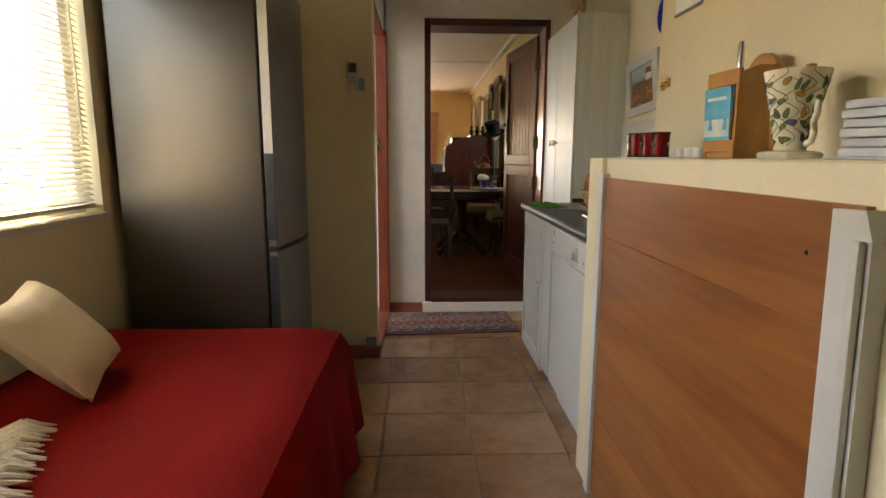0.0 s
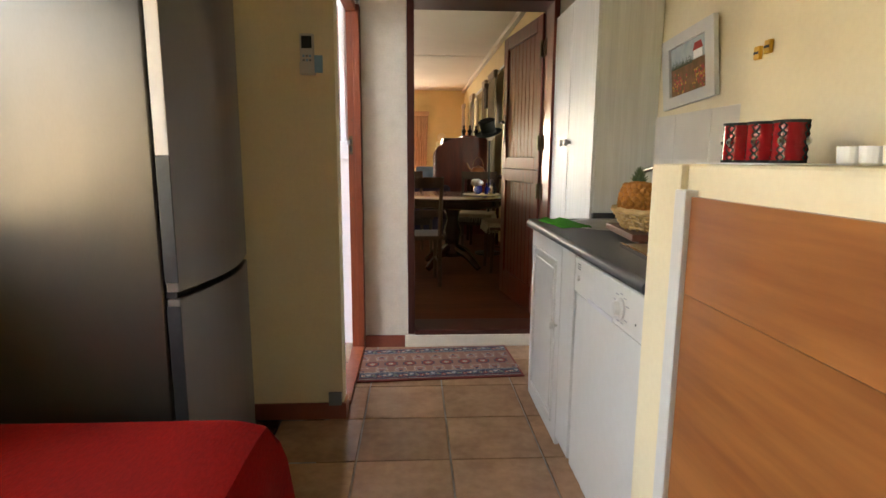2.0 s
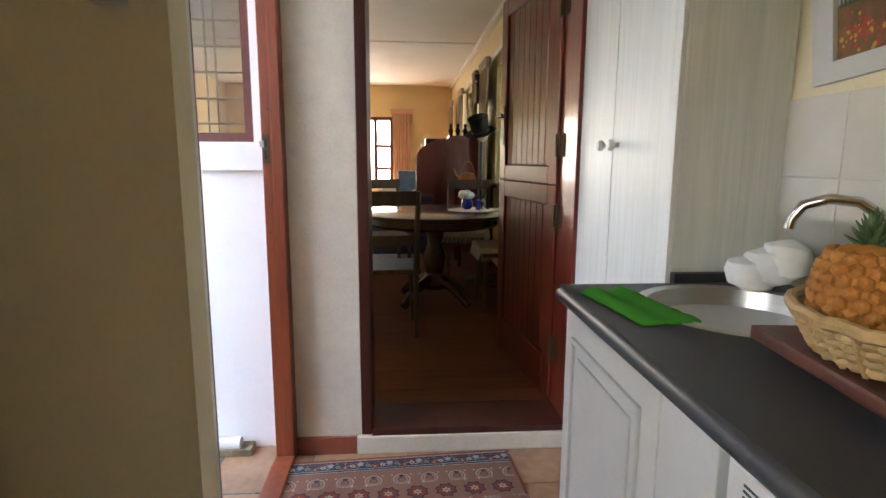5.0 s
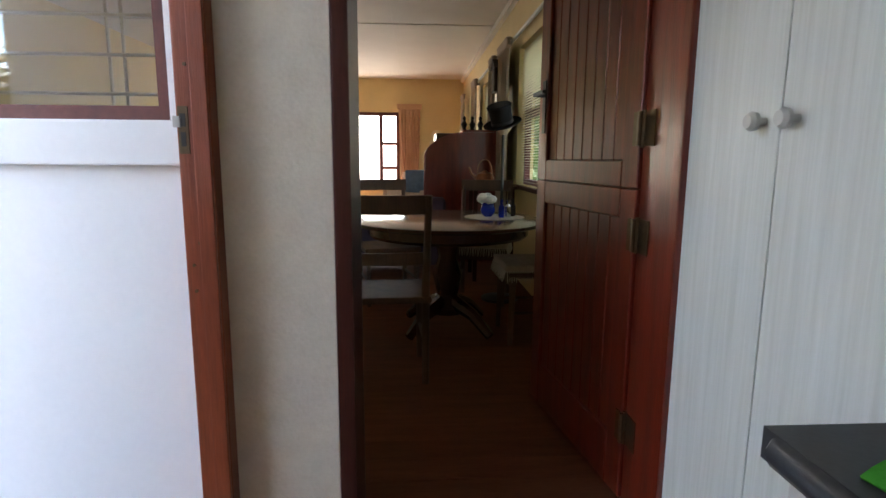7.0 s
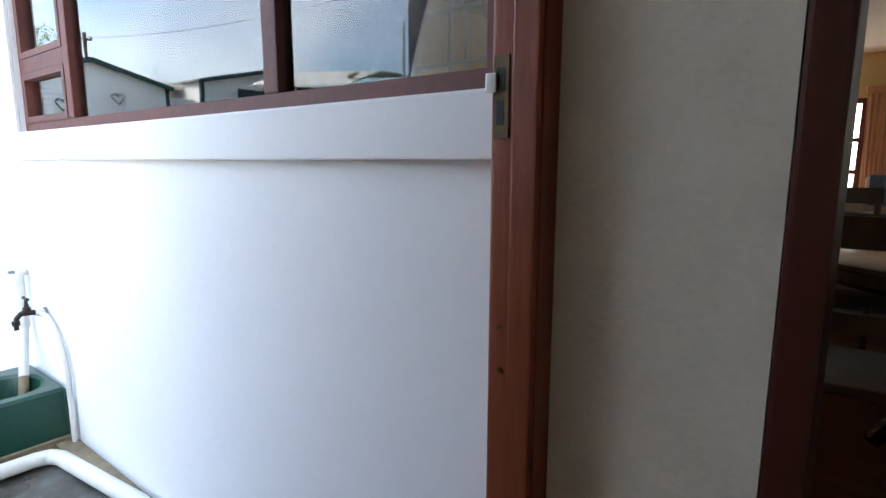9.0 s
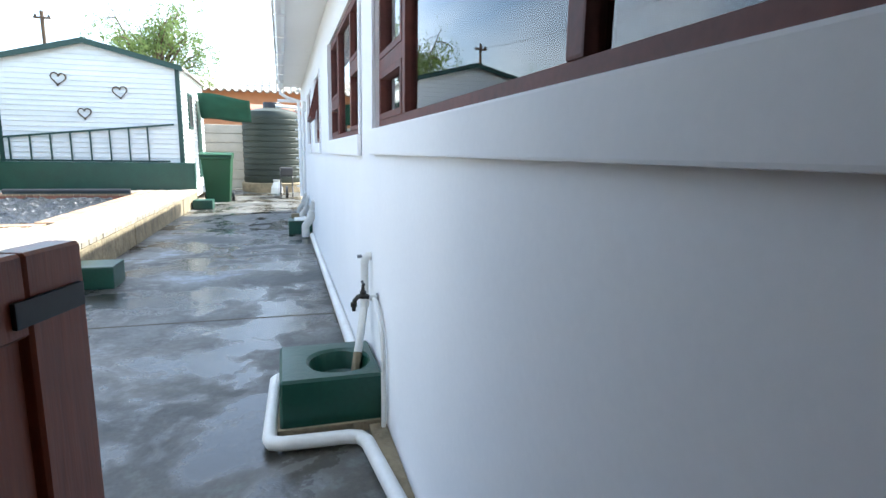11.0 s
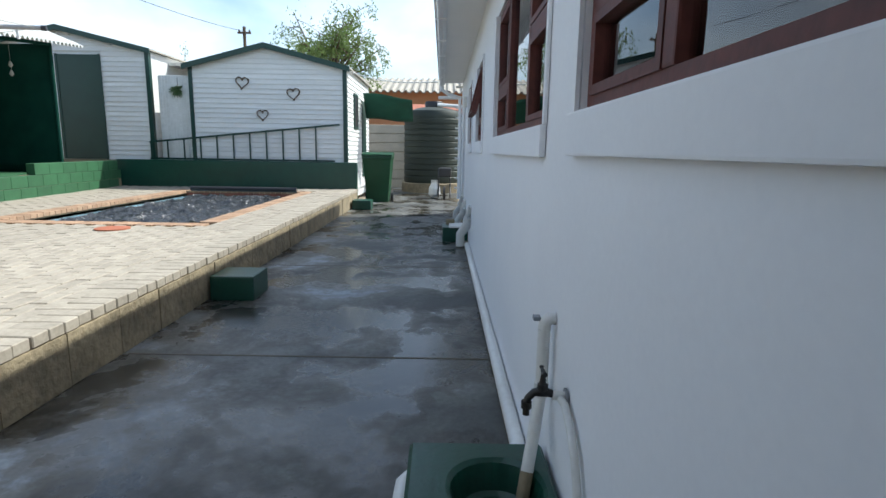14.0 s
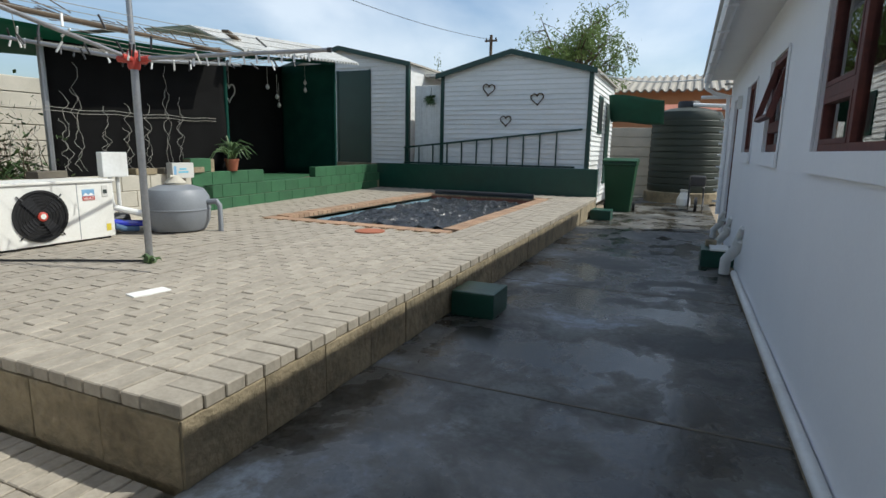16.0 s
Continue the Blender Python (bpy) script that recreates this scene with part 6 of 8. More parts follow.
# ---- kitchen: things on the ledge, counter, walls and floor ----
rug = thing("rug", 0.196, 3.872, 0.004, "small faded brown and navy oriental rug on the tiles", "rug", rz=3.4)
RW, RD = 0.94, 0.51
part("binding", bbox(-RW / 2, RW / 2, -RD / 2, RD / 2, 0, 0.007, 0.003), "rug_red", rug, "red bound edge")
part("field", bbox(-RW / 2 + 0.012, RW / 2 - 0.012, -RD / 2 + 0.02, RD / 2 - 0.012, 0.0072, 0.0082, 0), "rug_brown", rug)
mot = random.Random(3)
motifs = {k: bmesh.new() for k in ("rug_dark", "rug_tan", "rug_blue", "rug_red", "rug_green")}


def motif(bm, x, y, r, k, z, inner=0.5, turn=0.0):
    pts = [(x + r * (1 if i % 2 else inner) * math.cos(turn + math.pi * i / k), y + r * (1 if i % 2 else inner) * math.sin(turn + math.pi * i / k)) for i in range(2 * k)]
    bm.faces.new([bm.verts.new((p, q, z)) for p, q in pts])


def scroll(bm, x, y, r, a0, a1, w, z, n=9):
    """A curved flat stem that narrows along its length."""
    prev = None
    for i in range(n + 1):
        u = i / n
        a, rr = a0 + (a1 - a0) * u, r * (1 - 0.45 * u)
        ww = w * (1 - 0.6 * u)
        pair = [bm.verts.new((x + (rr + e) * math.cos(a), y + (rr + e) * math.sin(a), z)) for e in (-ww, ww)]
        if prev:
            bm.faces.new((prev[0], prev[1], pair[1], pair[0]))
        prev = pair


for sy, wide in ((-1, 0.105), (1, 0.085)):
    y1 = sy * (RD / 2 - 0.018)
    y0 = y1 - sy * wide
    band = bbox(-RW / 2 + 0.014, RW / 2 - 0.014, min(y0, y1), max(y0, y1), 0.0084, 0.0088, 0)
    part("border", band, "rug_dark", rug)
    for off, k in ((0.004, "rug_tan"), (wide - 0.004, "rug_tan"), (0.02, "rug_red"), (wide - 0.018, "rug_blue")):
        yy = y1 - sy * off
        box(motifs[k], -RW / 2 + 0.016, RW / 2 - 0.016, yy - 0.002, yy + 0.002, 0.0086, 0.0091)
    for i in range(30):
        x = -RW / 2 + 0.035 + i * 0.0302
        yc = (y0 + y1) / 2 + 0.010 * math.sin(i * 1.57)
        motif(motifs[("rug_tan", "rug_blue", "rug_green", "rug_red")[i % 4]], x, yc, 0.014 + 0.004 * (i % 2), 5, 0.0092, 0.6, i * 0.4)
        motif(motifs[("rug_red", "rug_tan")[i % 2]], x, yc, 0.006, 4, 0.0094, 0.6)
        scroll(motifs[("rug_blue", "rug_tan", "rug_green")[i % 3]], x + 0.015, yc, 0.016, 0.4, 3.6 if i % 2 else -2.8, 0.0022, 0.0090)
        for q in range(3):
            motif(motifs[("rug_blue", "rug_tan", "rug_green")[(i + q) % 3]], x + mot.uniform(-0.014, 0.014), (y0 + y1) / 2 + mot.uniform(-0.034, 0.034), 0.0045, 3, 0.0091)
FC = -0.010
for i in range(8):
    x = -0.385 + i * 0.11
    motif(motifs["rug_dark"], x, FC, 0.046, 8, 0.0085, 0.78)
    motif(motifs["rug_red"], x, FC, 0.037, 8, 0.0087, 0.8)
    motif(motifs["rug_tan"], x, FC, 0.020, 6, 0.0089, 0.5)
    motif(motifs["rug_green"], x, FC, 0.010, 4, 0.0091, 0.6)
    for sx in (-1, 1):
        for sy in (-1, 1):
            for rr, c, z in ((0.040, "rug_tan", 0.0086), (0.027, "rug_blue", 0.0088), (0.017, "rug_red", 0.0090)):
                scroll(motifs[c], x + sx * 0.055, FC + sy * 0.085, rr, 1.57 * sy, 1.57 * sy + sx * 3.6, 0.0026, z)
            motif(motifs[("rug_tan", "rug_green")[i % 2]], x + sx * 0.028, FC + sy * 0.062, 0.010, 4, 0.0092, 0.45, 0.6)
            motif(motifs["rug_dark"], x + sx * 0.052, FC + sy * 0.112, 0.012, 5, 0.0092, 0.5)
            motif(motifs["rug_tan"], x + sx * 0.018, FC + sy * 0.120, 0.007, 3, 0.0093, 0.5)
for k, b in motifs.items():
    part("pattern", b, k, rug)["kind"] = "stuff"

rc = thing("remote_control", -0.385, 3.2, 1.645, "white air conditioner remote in a wall holder", "remote control")
part("body", bbox(-0.029, 0.029, -0.032, -0.010, -0.08, 0.08, 0.006, 3), "white_gloss", rc)
part("display", bbox(-0.021, 0.021, -0.0335, -0.0318, 0.02, 0.07, 0.001), "lcd", rc, "dark display")
for i in range(3):
    for j in range(3):
        part("button", bbox(-0.018 + i * 0.0135, -0.009 + i * 0.0135, -0.0335, -0.0318, -0.015 - j * 0.017, -0.006 - j * 0.017, 0.001), "grey_tank" if (i + j) % 2 else "pale_blue", rc)
part("mark", bbox(-0.016, 0.016, -0.0335, -0.0318, -0.068, -0.063, 0), "grey_tank", rc)
part("holder", bbox(-0.032, 0.032, -0.036, -0.001, -0.085, -0.035, 0.004), "white_gloss", rc)
tg = part("tag", bbox(-0.352, -0.318, 3.15, 3.1575, 1.565, 1.635, 0.002), "pale_blue")
tagged(tg, "small pale blue plastic tag on the wall", "tag")
so = thing("wall_plug", -0.31, 3.19, 0.10, "small grey plug box low on the wall", "plug")
part("box", bbox(-0.03, 0.03, -0.012, 0.008, -0.03, 0.03, 0.003), "grey_tank", so)

# splash tiles on the counter wall
me = data_of("wall_tile", bbox(-0.004, 0.004, -0.1488, 0.1488, -0.0988, 0.0988, 0.001, 1), "splash")
stl = struct("splashback", bbox(1.2355, 1.239, 2.18, 3.40, 0.93, 1.41, 0), "splash", "grey marbled tile splashback behind the sink", "splashback")
for i in range(1, 5):
    for j in range(2):
        piece("wall_tile", me, stl, pose(1.234, 2.05 + 0.10 + i * 0.30, 1.315 - j * 0.20))
    piece("wall_tile", me, stl, pose(1.234, 2.05 + 0.10 + i * 0.30, 0.935 + 0.08))

# picture: red-roofed house above a flower field
pc = thing("framed_picture", 1.232, 3.10, 1.602, "small painting of a red-roofed house in a white frame", "picture")
pc.rotation_euler = (radians(-3.5), radians(-4), 0)
part("frame", wall("y", -0.22, 0.22, -0.152, 0.152, -0.022, -0.002, [(-0.155, 0.155, -0.105, 0.105)]), "white_gloss", pc, "white frame")
part("sky", bbox(-0.010, -0.006, -0.155, 0.155, 0.02, 0.105, 0), "sky_paint", pc)
part("field", bbox(-0.010, -0.006, -0.155, 0.155, -0.105, 0.02, 0), "field_paint", pc)
hs = part("painted_house", bbox(-0.0115, -0.0102, -0.115, -0.045, 0.022, 0.055, 0), "paper", pc)
part("painted_roof", extrude([(-0.12, 0.055), (-0.04, 0.055), (-0.055, 0.085), (-0.105, 0.085)], 0.0015, Matrix(((0, 0, -1, -0.0102), (1, 0, 0, 0), (0, 1, 0, 0), (0, 0, 0, 1)))), "red_paint", pc)
bm = bmesh.new()
for i in range(16):
    yy = -0.03 + i * 0.0115
    hh = 0.018 + 0.016 * ((i * 7) % 5) / 4
    for a, b in ((yy - 0.006, yy + 0.006),):
        vs = [bm.verts.new((-0.0108, a, 0.012)), bm.verts.new((-0.0108, b, 0.012)), bm.verts.new((-0.0108, (a + b) / 2, 0.02 + hh))]
        bm.faces.new(vs)
part("painted_trees", bm, "paint_green", pc)
for nm, cy, n in (("red_paint", -0.10, 46), ("yellow_flower", -0.09, 34), ("red_paint", 0.08, 40), ("yellow_flower", 0.09, 24)):
    bm = bmesh.new()
    for _ in range(n):
        a, b, r = cy + mot.gauss(0, 0.03), -0.055 + mot.gauss(0, 0.022), mot.uniform(0.003, 0.007)
        if abs(a) < 0.148 and -0.1 < b < 0.01:
            dx = -0.0104 - mot.random() * 0.001
            bm.faces.new([bm.verts.new((dx, a + r * math.cos(k), b + r * math.sin(k))) for k in (0, 1.3, 2.5, 3.8, 5.0)])
    part("painted_flowers", bm, nm, pc)
for i in range(2):
    hk = thing("wall_hook", 0.918, 2.125 - i * 0.04, 1.475 + i * 0.008, "tiny yellow hook stuck on the wall", "hook", group="tiny yellow hooks")
    part("hook", bbox(-0.010, 0.0, -0.012, 0.012, -0.016, 0.016, 0.004), "yellow_flower", hk)
    part("stripe", bbox(-0.0115, -0.0102, -0.009, 0.009, -0.003, 0.003, 0), "black", hk)
wc = thing("wall_plate", 1.232, 2.84, 1.92, "small blue and white plate high on the wall", "plate")
part("plate", lathe([(0.03, 0.0), (0.09, 0.012), (0.10, 0.016), (0.098, 0.02), (0.03, 0.006)], 28, None, pose(0, 0, 0, 0, -90, 0)), "blue_glass", wc, "", True)
cal = thing("wall_card", 0.917, 1.93, 1.84, "pale grey card hanging on the wall", "card")
part("card", bbox(-0.006, 0.0, -0.06, 0.13, -0.135, 0.10, 0.001), "paper", cal)
part("card_edge", bbox(-0.0075, -0.0062, -0.06, 0.13, -0.135, -0.127, 0), "grey_tank", cal)

# ledge: candle holders, cups, book rack, jug, box stack
for k in range(3):
    ch = thing("candle_holder", 0.713 + 0.018 * k, 1.84 - 0.050 * k, 1.2085, "red glass candle holder in dark beaded metal", "candle holder", group="red candle holders on the ledge")
    ch.matrix_world = ch.matrix_world @ Matrix.Diagonal((0.77, 0.77, 0.88, 1))
    part("glass", lathe([(0.036, 0.0), (0.037, 0.01), (0.037, 0.085), (0.034, 0.085), (0.034, 0.01)], 20), "candle_red", ch, "", True)
    part("rim", lathe([(0.0385, 0.082), (0.0395, 0.088), (0.036, 0.088)], 20), "felt", ch)
    part("foot", lathe([(0.0385, 0.0), (0.0395, 0.006), (0.036, 0.006)], 20), "felt", ch)
    for q in range(4):
        a = q * math.pi / 2 + 0.5
        stv = part("lattice", tube([(0.0385 * math.cos(a + 0.25 * math.sin(w * 1.6)), 0.0385 * math.sin(a + 0.25 * math.sin(w * 1.6)), 0.004 + 0.08 * w / 10) for w in range(11)], 0.0022, 5), "felt", ch)
        part("lattice", tube([(0.0385 * math.cos(a - 0.25 * math.sin(w * 1.6)), 0.0385 * math.sin(a - 0.25 * math.sin(w * 1.6)), 0.004 + 0.08 * w / 10) for w in range(11)], 0.0022, 5), "felt", ch)
        part("bead", lathe([(0.002, -0.009), (0.008, -0.004), (0.009, 0.003), (0.003, 0.009)], 10, None, Matrix.Translation((0.0395 * math.cos(a), 0.0395 * math.sin(a), 0.045))), "chrome", ch)
tr_ = part("doily", bbox(0.66, 0.80, 1.66, 1.90, 1.2055, 1.2082, 0.001), "petal")
tagged(tr_, "narrow white lace mat under the candle holders", "mat")
for yy in (1.62, 1.575, 1.53):
    cupx = part("small_cup", lathe([(0.012, 0.0), (0.018, 0.004), (0.02, 0.03), (0.018, 0.03), (0.015, 0.006)], 16), "petal")
    cupx.matrix_world = pose(0.77, yy, 1.206)
    tagged(cupx, "tiny plain white cup on the ledge", "cup", "tiny cups")

rk = thing("book_rack", 0.83, 1.43, 1.206, "varnished wooden book rack with tall round-topped back", "rack", rz=4)
rk.matrix_world = rk.matrix_world @ Matrix.Diagonal((0.72, 0.80, 0.84, 1))
bm = bmesh.new()
extrude([(-0.075, 0), (0.075, 0), (0.075, 0.24)] + arc(0, 0.24, 0.075, 0, 180, 10)[1:-1] + [(-0.075, 0.24)], 0.02, Matrix(((0, 0, 1, 0.05), (1, 0, 0, 0), (0, 1, 0, 0), (0, 0, 0, 1))), bm)
part("back", bm, "bamboo", rk)
part("base", bbox(-0.085, 0.05, -0.08, 0.08, 0.0, 0.018, 0.003), "bamboo", rk)
for z, hh in ((0.02, 0.035), (0.215, 0.045)):
    part("bar", bbox(-0.092, -0.078, -0.082, 0.082, z, z + hh, 0.003), "bamboo", rk)
for yy in (-0.08, 0.068):
    part("side", extrude([(-0.09, 0), (0.05, 0), (0.05, 0.27), (-0.02, 0.27), (-0.09, 0.245)], 0.012, Matrix(((1, 0, 0, 0), (0, 0, 1, yy), (0, 1, 0, 0), (0, 0, 0, 1)))), "bamboo", rk) if yy < 0 else part("side", bbox(-0.09, -0.07, 0.068, 0.08, 0, 0.26, 0.002), "bamboo", rk)
bk = thing("booklet", 0, 0, 0, "blue holiday booklet with a beach picture", "booklet")
bk.matrix_world = rk.matrix_world @ pose(-0.096, 0.0, 0.055, 0, -3, 0)
part("cover", bbox(-0.004, 0.0, -0.068, 0.068, 0.0, 0.155, 0.001), "sea_blue", bk)
part("beach", bbox(-0.0055, -0.0042, -0.066, 0.066, 0.01, 0.062, 0), "print_sand", bk)
part("title", bbox(-0.0055, -0.0042, -0.05, 0.05, 0.118, 0.128, 0), "paper", bk)
for a in (-0.045, 0.03):
    part("deck_chair", extrude([(a - 0.012, 0.03), (a + 0.012, 0.03), (a + 0.004, 0.065), (a - 0.004, 0.065)], 0.001, Matrix(((0, 0, -1, -0.0057), (1, 0, 0, 0), (0, 1, 0, 0), (0, 0, 0, 1)))), "sea_blue", bk)
lt = thing("gas_lighter", 0, 0, 0, "slim steel gas lighter standing in the rack", "lighter")
lt.matrix_world = rk.matrix_world @ pose(-0.055, -0.03, 0.02)
part("tube", tube([(0, 0, 0), (0, 0, 0.31), (0, 0, 0.32)], [0.011, 0.010, 0.008], 12), "chrome", lt, "", True)
for k in range(3):
    mg = part("magazine", bbox(-0.005, 0.005, -0.06, 0.06, 0.0, 0.20 + 0.012 * k, 0.001), "paper")
    mg.matrix_world = rk.matrix_world @ pose(-0.03 + 0.016 * k, 0.005 * k, 0.02)
    tagged(mg, "folded white paper leaflet standing in the rack", "leaflet", "leaflets in the rack")

jg = thing("flower_jug", 0.80, 1.195, 1.206, "cream china jug with green leaf pattern and looped handle", "jug", rz=75)
jg.matrix_world = jg.matrix_world @ Matrix.Diagonal((0.98, 0.98, 0.89, 1))
jg.matrix_world = jg.matrix_world @ Matrix.Diagonal((0.68, 0.68, 0.90, 1))
part("foot", lathe([(0.092, 0.0), (0.094, 0.012), (0.086, 0.018), (0.05, 0.022)], 8, None, pose(0, 0, 0, 0, 0, 22.5)), "china", jg)


def jug_r(z):
    return 0.046 + (z - 0.02) ** 1.15 * 0.30


part("body", lathe([(jug_r(0.02), 0.02)] + [(jug_r(0.02 + 0.21 * i / 12), 0.02 + 0.21 * i / 12) for i in range(1, 13)] + [(jug_r(0.23) - 0.008, 0.228), (jug_r(0.12) - 0.006, 0.12), (0.03, 0.03)], 28), "china", jg, "", True)
vine = random.Random(8)


def on_jug(a, z, o=0.0015):
    r = jug_r(z) + o
    return (r * math.cos(a), r * math.sin(a), z)


def glaze_leaf(a, z, L, w, turn, material, name):
    """A painted leaf or petal lying on the jug's curved side."""
    bm = bmesh.new()
    ring = []
    for i in range(12):
        t = 2 * math.pi * i / 12
        p, q = L * math.cos(t), w * math.sin(t) * (1 - 0.35 * math.cos(t))
        ring.append(bm.verts.new(on_jug(a + (p * math.cos(turn) - q * math.sin(turn)) / jug_r(z), min(0.226, max(0.024, z + p * math.sin(turn) + q * math.cos(turn))), 0.0014)))
    mid = bm.verts.new(on_jug(a, z, 0.0018))
    for i in range(12):
        bm.faces.new((ring[i], ring[(i + 1) % 12], mid))
    part(name, bm, material, jg)
    part("leaf_outline", tube([tuple(v) for v in [on_jug(a + (L * math.cos(2 * math.pi * i / 12) * math.cos(turn) - w * math.sin(2 * math.pi * i / 12) * (1 - 0.35 * math.cos(2 * math.pi * i / 12)) * math.sin(turn)) / jug_r(z), min(0.226, max(0.024, z + L * math.cos(2 * math.pi * i / 12) * math.sin(turn) + w * math.sin(2 * math.pi * i / 12) * (1 - 0.35 * math.cos(2 * math.pi * i / 12)) * math.cos(turn))), 0.0016) for i in range(13)]], 0.0009, 4), "ch_line", jg)


for q in range(14):
    a0, z0 = 2 * math.pi * q / 14, 0.035 + 0.012 * (q % 3)
    part("vine", tube([on_jug(a0 + 0.32 * math.sin(w * 0.8 + q), z0 + 0.0085 * w) for w in range(21)], 0.0011, 5), "ch_line" if q % 3 else "ch_green", jg)
    for w in range(5):
        glaze_leaf(a0 + vine.uniform(-0.3, 0.3), 0.05 + 0.036 * w + vine.uniform(-0.01, 0.01), vine.uniform(0.011, 0.017), vine.uniform(0.005, 0.008), vine.uniform(0, 3.1), ("ch_green", "ch_green", "ch_purple", "ch_green", "yellow_flower")[(w + q) % 5], "leaf")
hdl = [(0, 0.0, 0.04), (0, 0.03, 0.045), (0, 0.038, 0.07), (0, 0.02, 0.095), (0, 0.036, 0.115), (0, 0.03, 0.14), (0, 0.0, 0.145)]
part("handle", tube([(-(jug_r(z) + y), -0.03, z) for _, y, z in hdl], 0.010, 10), "china", jg, "", True)
for q in range(2):
    a = 2.2 + q * 1.2
    part("bloom", lathe([(0.004, 0), (0.012, 0.003), (0.016, 0.008), (0.006, 0.012)], 9, None, pose(0.05 * math.cos(a) - 0.02, 0.05 * math.sin(a), 0.226 + 0.004 * (q % 2))), "yellow_flower", jg)
bs = thing("tray_stack", 0.81, 0.925, 1.206, "stack of translucent white plastic trays", "trays", rz=8)
for k in range(6):
    part("tray", bbox(-0.066 + 0.006 * (k % 2), 0.066 + 0.004 * (k % 3), -0.06 - 0.006 * (k % 3), 0.06, 0.004 + k * 0.0165, 0.019 + k * 0.0165, 0.006, 2), "tray_plastic", bs)
part("base", bbox(-0.08, 0.08, -0.075, 0.075, 0.0, 0.004, 0.001), "tray_plastic", bs)

# counter: cloth, board, basket of fruit, glass tray, saucer, towel
bm = bmesh.new()
g = {}
for i in range(15):
    for j in range(11):
        u, v = i / 14, j / 10
        g[i, j] = bm.verts.new((0.637 + 0.13 * v + 0.04 * u, 3.25 - 0.27 * u + 0.02 * v, 0.934 + 0.008 * abs(noise.noise((u * 5, v * 4, 2))) + 0.012 * (1 - u) * math.sin(v * 6) ** 2))
for i in range(14):
    for j in range(10):
        bm.faces.new((g[i, j], g[i + 1, j], g[i + 1, j + 1], g[i, j + 1]))
dcl = tagged(part("dish_cloth", bm, "cloth_green", None, "", True), "crumpled bright green dish cloth on the worktop", "cloth")
dcl.modifiers.new("thick", "SOLIDIFY").thickness = 0.004
cb = thing("cutting_board", 1.0, 2.66, 0.932, "dark reddish wooden cutting board with raised feet", "cutting board", rz=-6)
part("board", bbox(-0.20, 0.20, -0.17, 0.19, 0.012, 0.036, 0.006, 2), "board_wood", cb)
for sx in (-0.17, 0.15):
    part("foot", bbox(sx, sx + 0.02, -0.15, 0.17, 0.0, 0.012, 0.002), "board_wood", cb)
fb = thing("fruit_basket", 0.985, 2.66, 0.968, "round shallow woven cane fruit basket", "basket")
fb.matrix_world = fb.matrix_world @ Matrix.Diagonal((1, 1, 1.12, 1))
part("bottom", lathe([(0.15, 0.0), (0.165, 0.003), (0.16, 0.008)], 28), "rattan", fb)
for k in range(4):
    r = 0.168 + k * 0.008
    for ph in (0, 1):
        part("weave", tube([((r + 0.006 * (1 if (i + k + ph) % 2 else -1)) * math.cos(2 * math.pi * i / 44), (r + 0.006 * (1 if (i + k + ph) % 2 else -1)) * math.sin(2 * math.pi * i / 44), 0.010 + k * 0.0125) for i in range(45)], 0.0055, 6), "rattan", fb)
me = data_of("stake", tube([(0.166, 0, 0.0), (0.185, 0, 0.03), (0.198, 0, 0.054)], 0.004, 6), "rattan")
for i in range(30):
    piece("stake", me, fb, pose(0, 0, 0, 0, 0, 12 * i))
part("rim", tube([(0.203 * math.cos(2 * math.pi * i / 40), 0.203 * math.sin(2 * math.pi * i / 40), 0.060 + 0.003 * (i % 2)) for i in range(41)], 0.009, 8), "rattan", fb)
pa = thing("pineapple", 0.873, 2.70, 0.992, "ripe orange pineapple standing in the basket", "pineapple")
pa.matrix_world = pa.matrix_world @ Matrix.Diagonal((1.0, 1.0, 1.08, 1))
part("fruit", lathe([(0.02, 0.0), (0.045, 0.008), (0.062, 0.04), (0.064, 0.075), (0.055, 0.11), (0.035, 0.13), (0.01, 0.136)], 24), "pineapple", pa, "", True)
me = data_of("scale", lathe([(0.0115, 0.0), (0.008, 0.005), (0.002, 0.008)], 6), "pineapple")
for k in range(8):
    zz = 0.018 + k * 0.0145
    rr = 0.0645 * math.sin(math.pi * (0.16 + 0.68 * zz / 0.13)) ** 0.6
    for i in range(15):
        a = 2 * math.pi * (i + 0.5 * (k % 2)) / 15
        piece("scale", me, pa, Matrix.Translation((rr * math.cos(a), rr * math.sin(a), zz)) @ pose(0, 0, 0, 0, 90 - (zz - 0.06) * 500, math.degrees(a)))
me = data_of("crown_leaf", tube([(0, 0, 0), (0.012, 0, 0.022), (0.030, 0, 0.042)], [0.007, 0.006, 0.0008], 5), "leaf")
for i in range(30):
    piece("crown_leaf", me, pa, pose(0, 0, 0.118 + 0.0008 * i, 0, -8 * (i / 30) * 2, i * 137.5) @ Matrix.Diagonal((1.15 - 0.02 * i, 1, 0.62 + 0.011 * i, 1)))
ml = part("melon", lathe([(0.01, -0.125), (0.045, -0.105), (0.062, -0.05), (0.064, 0.0), (0.058, 0.06), (0.04, 0.105), (0.01, 0.122)], 24), "mango", None, "", True)
ml.matrix_world = pose(1.075, 2.76, 1.055, 0, 84, 20)
tagged(ml, "smooth yellow melon lying in the basket", "melon")
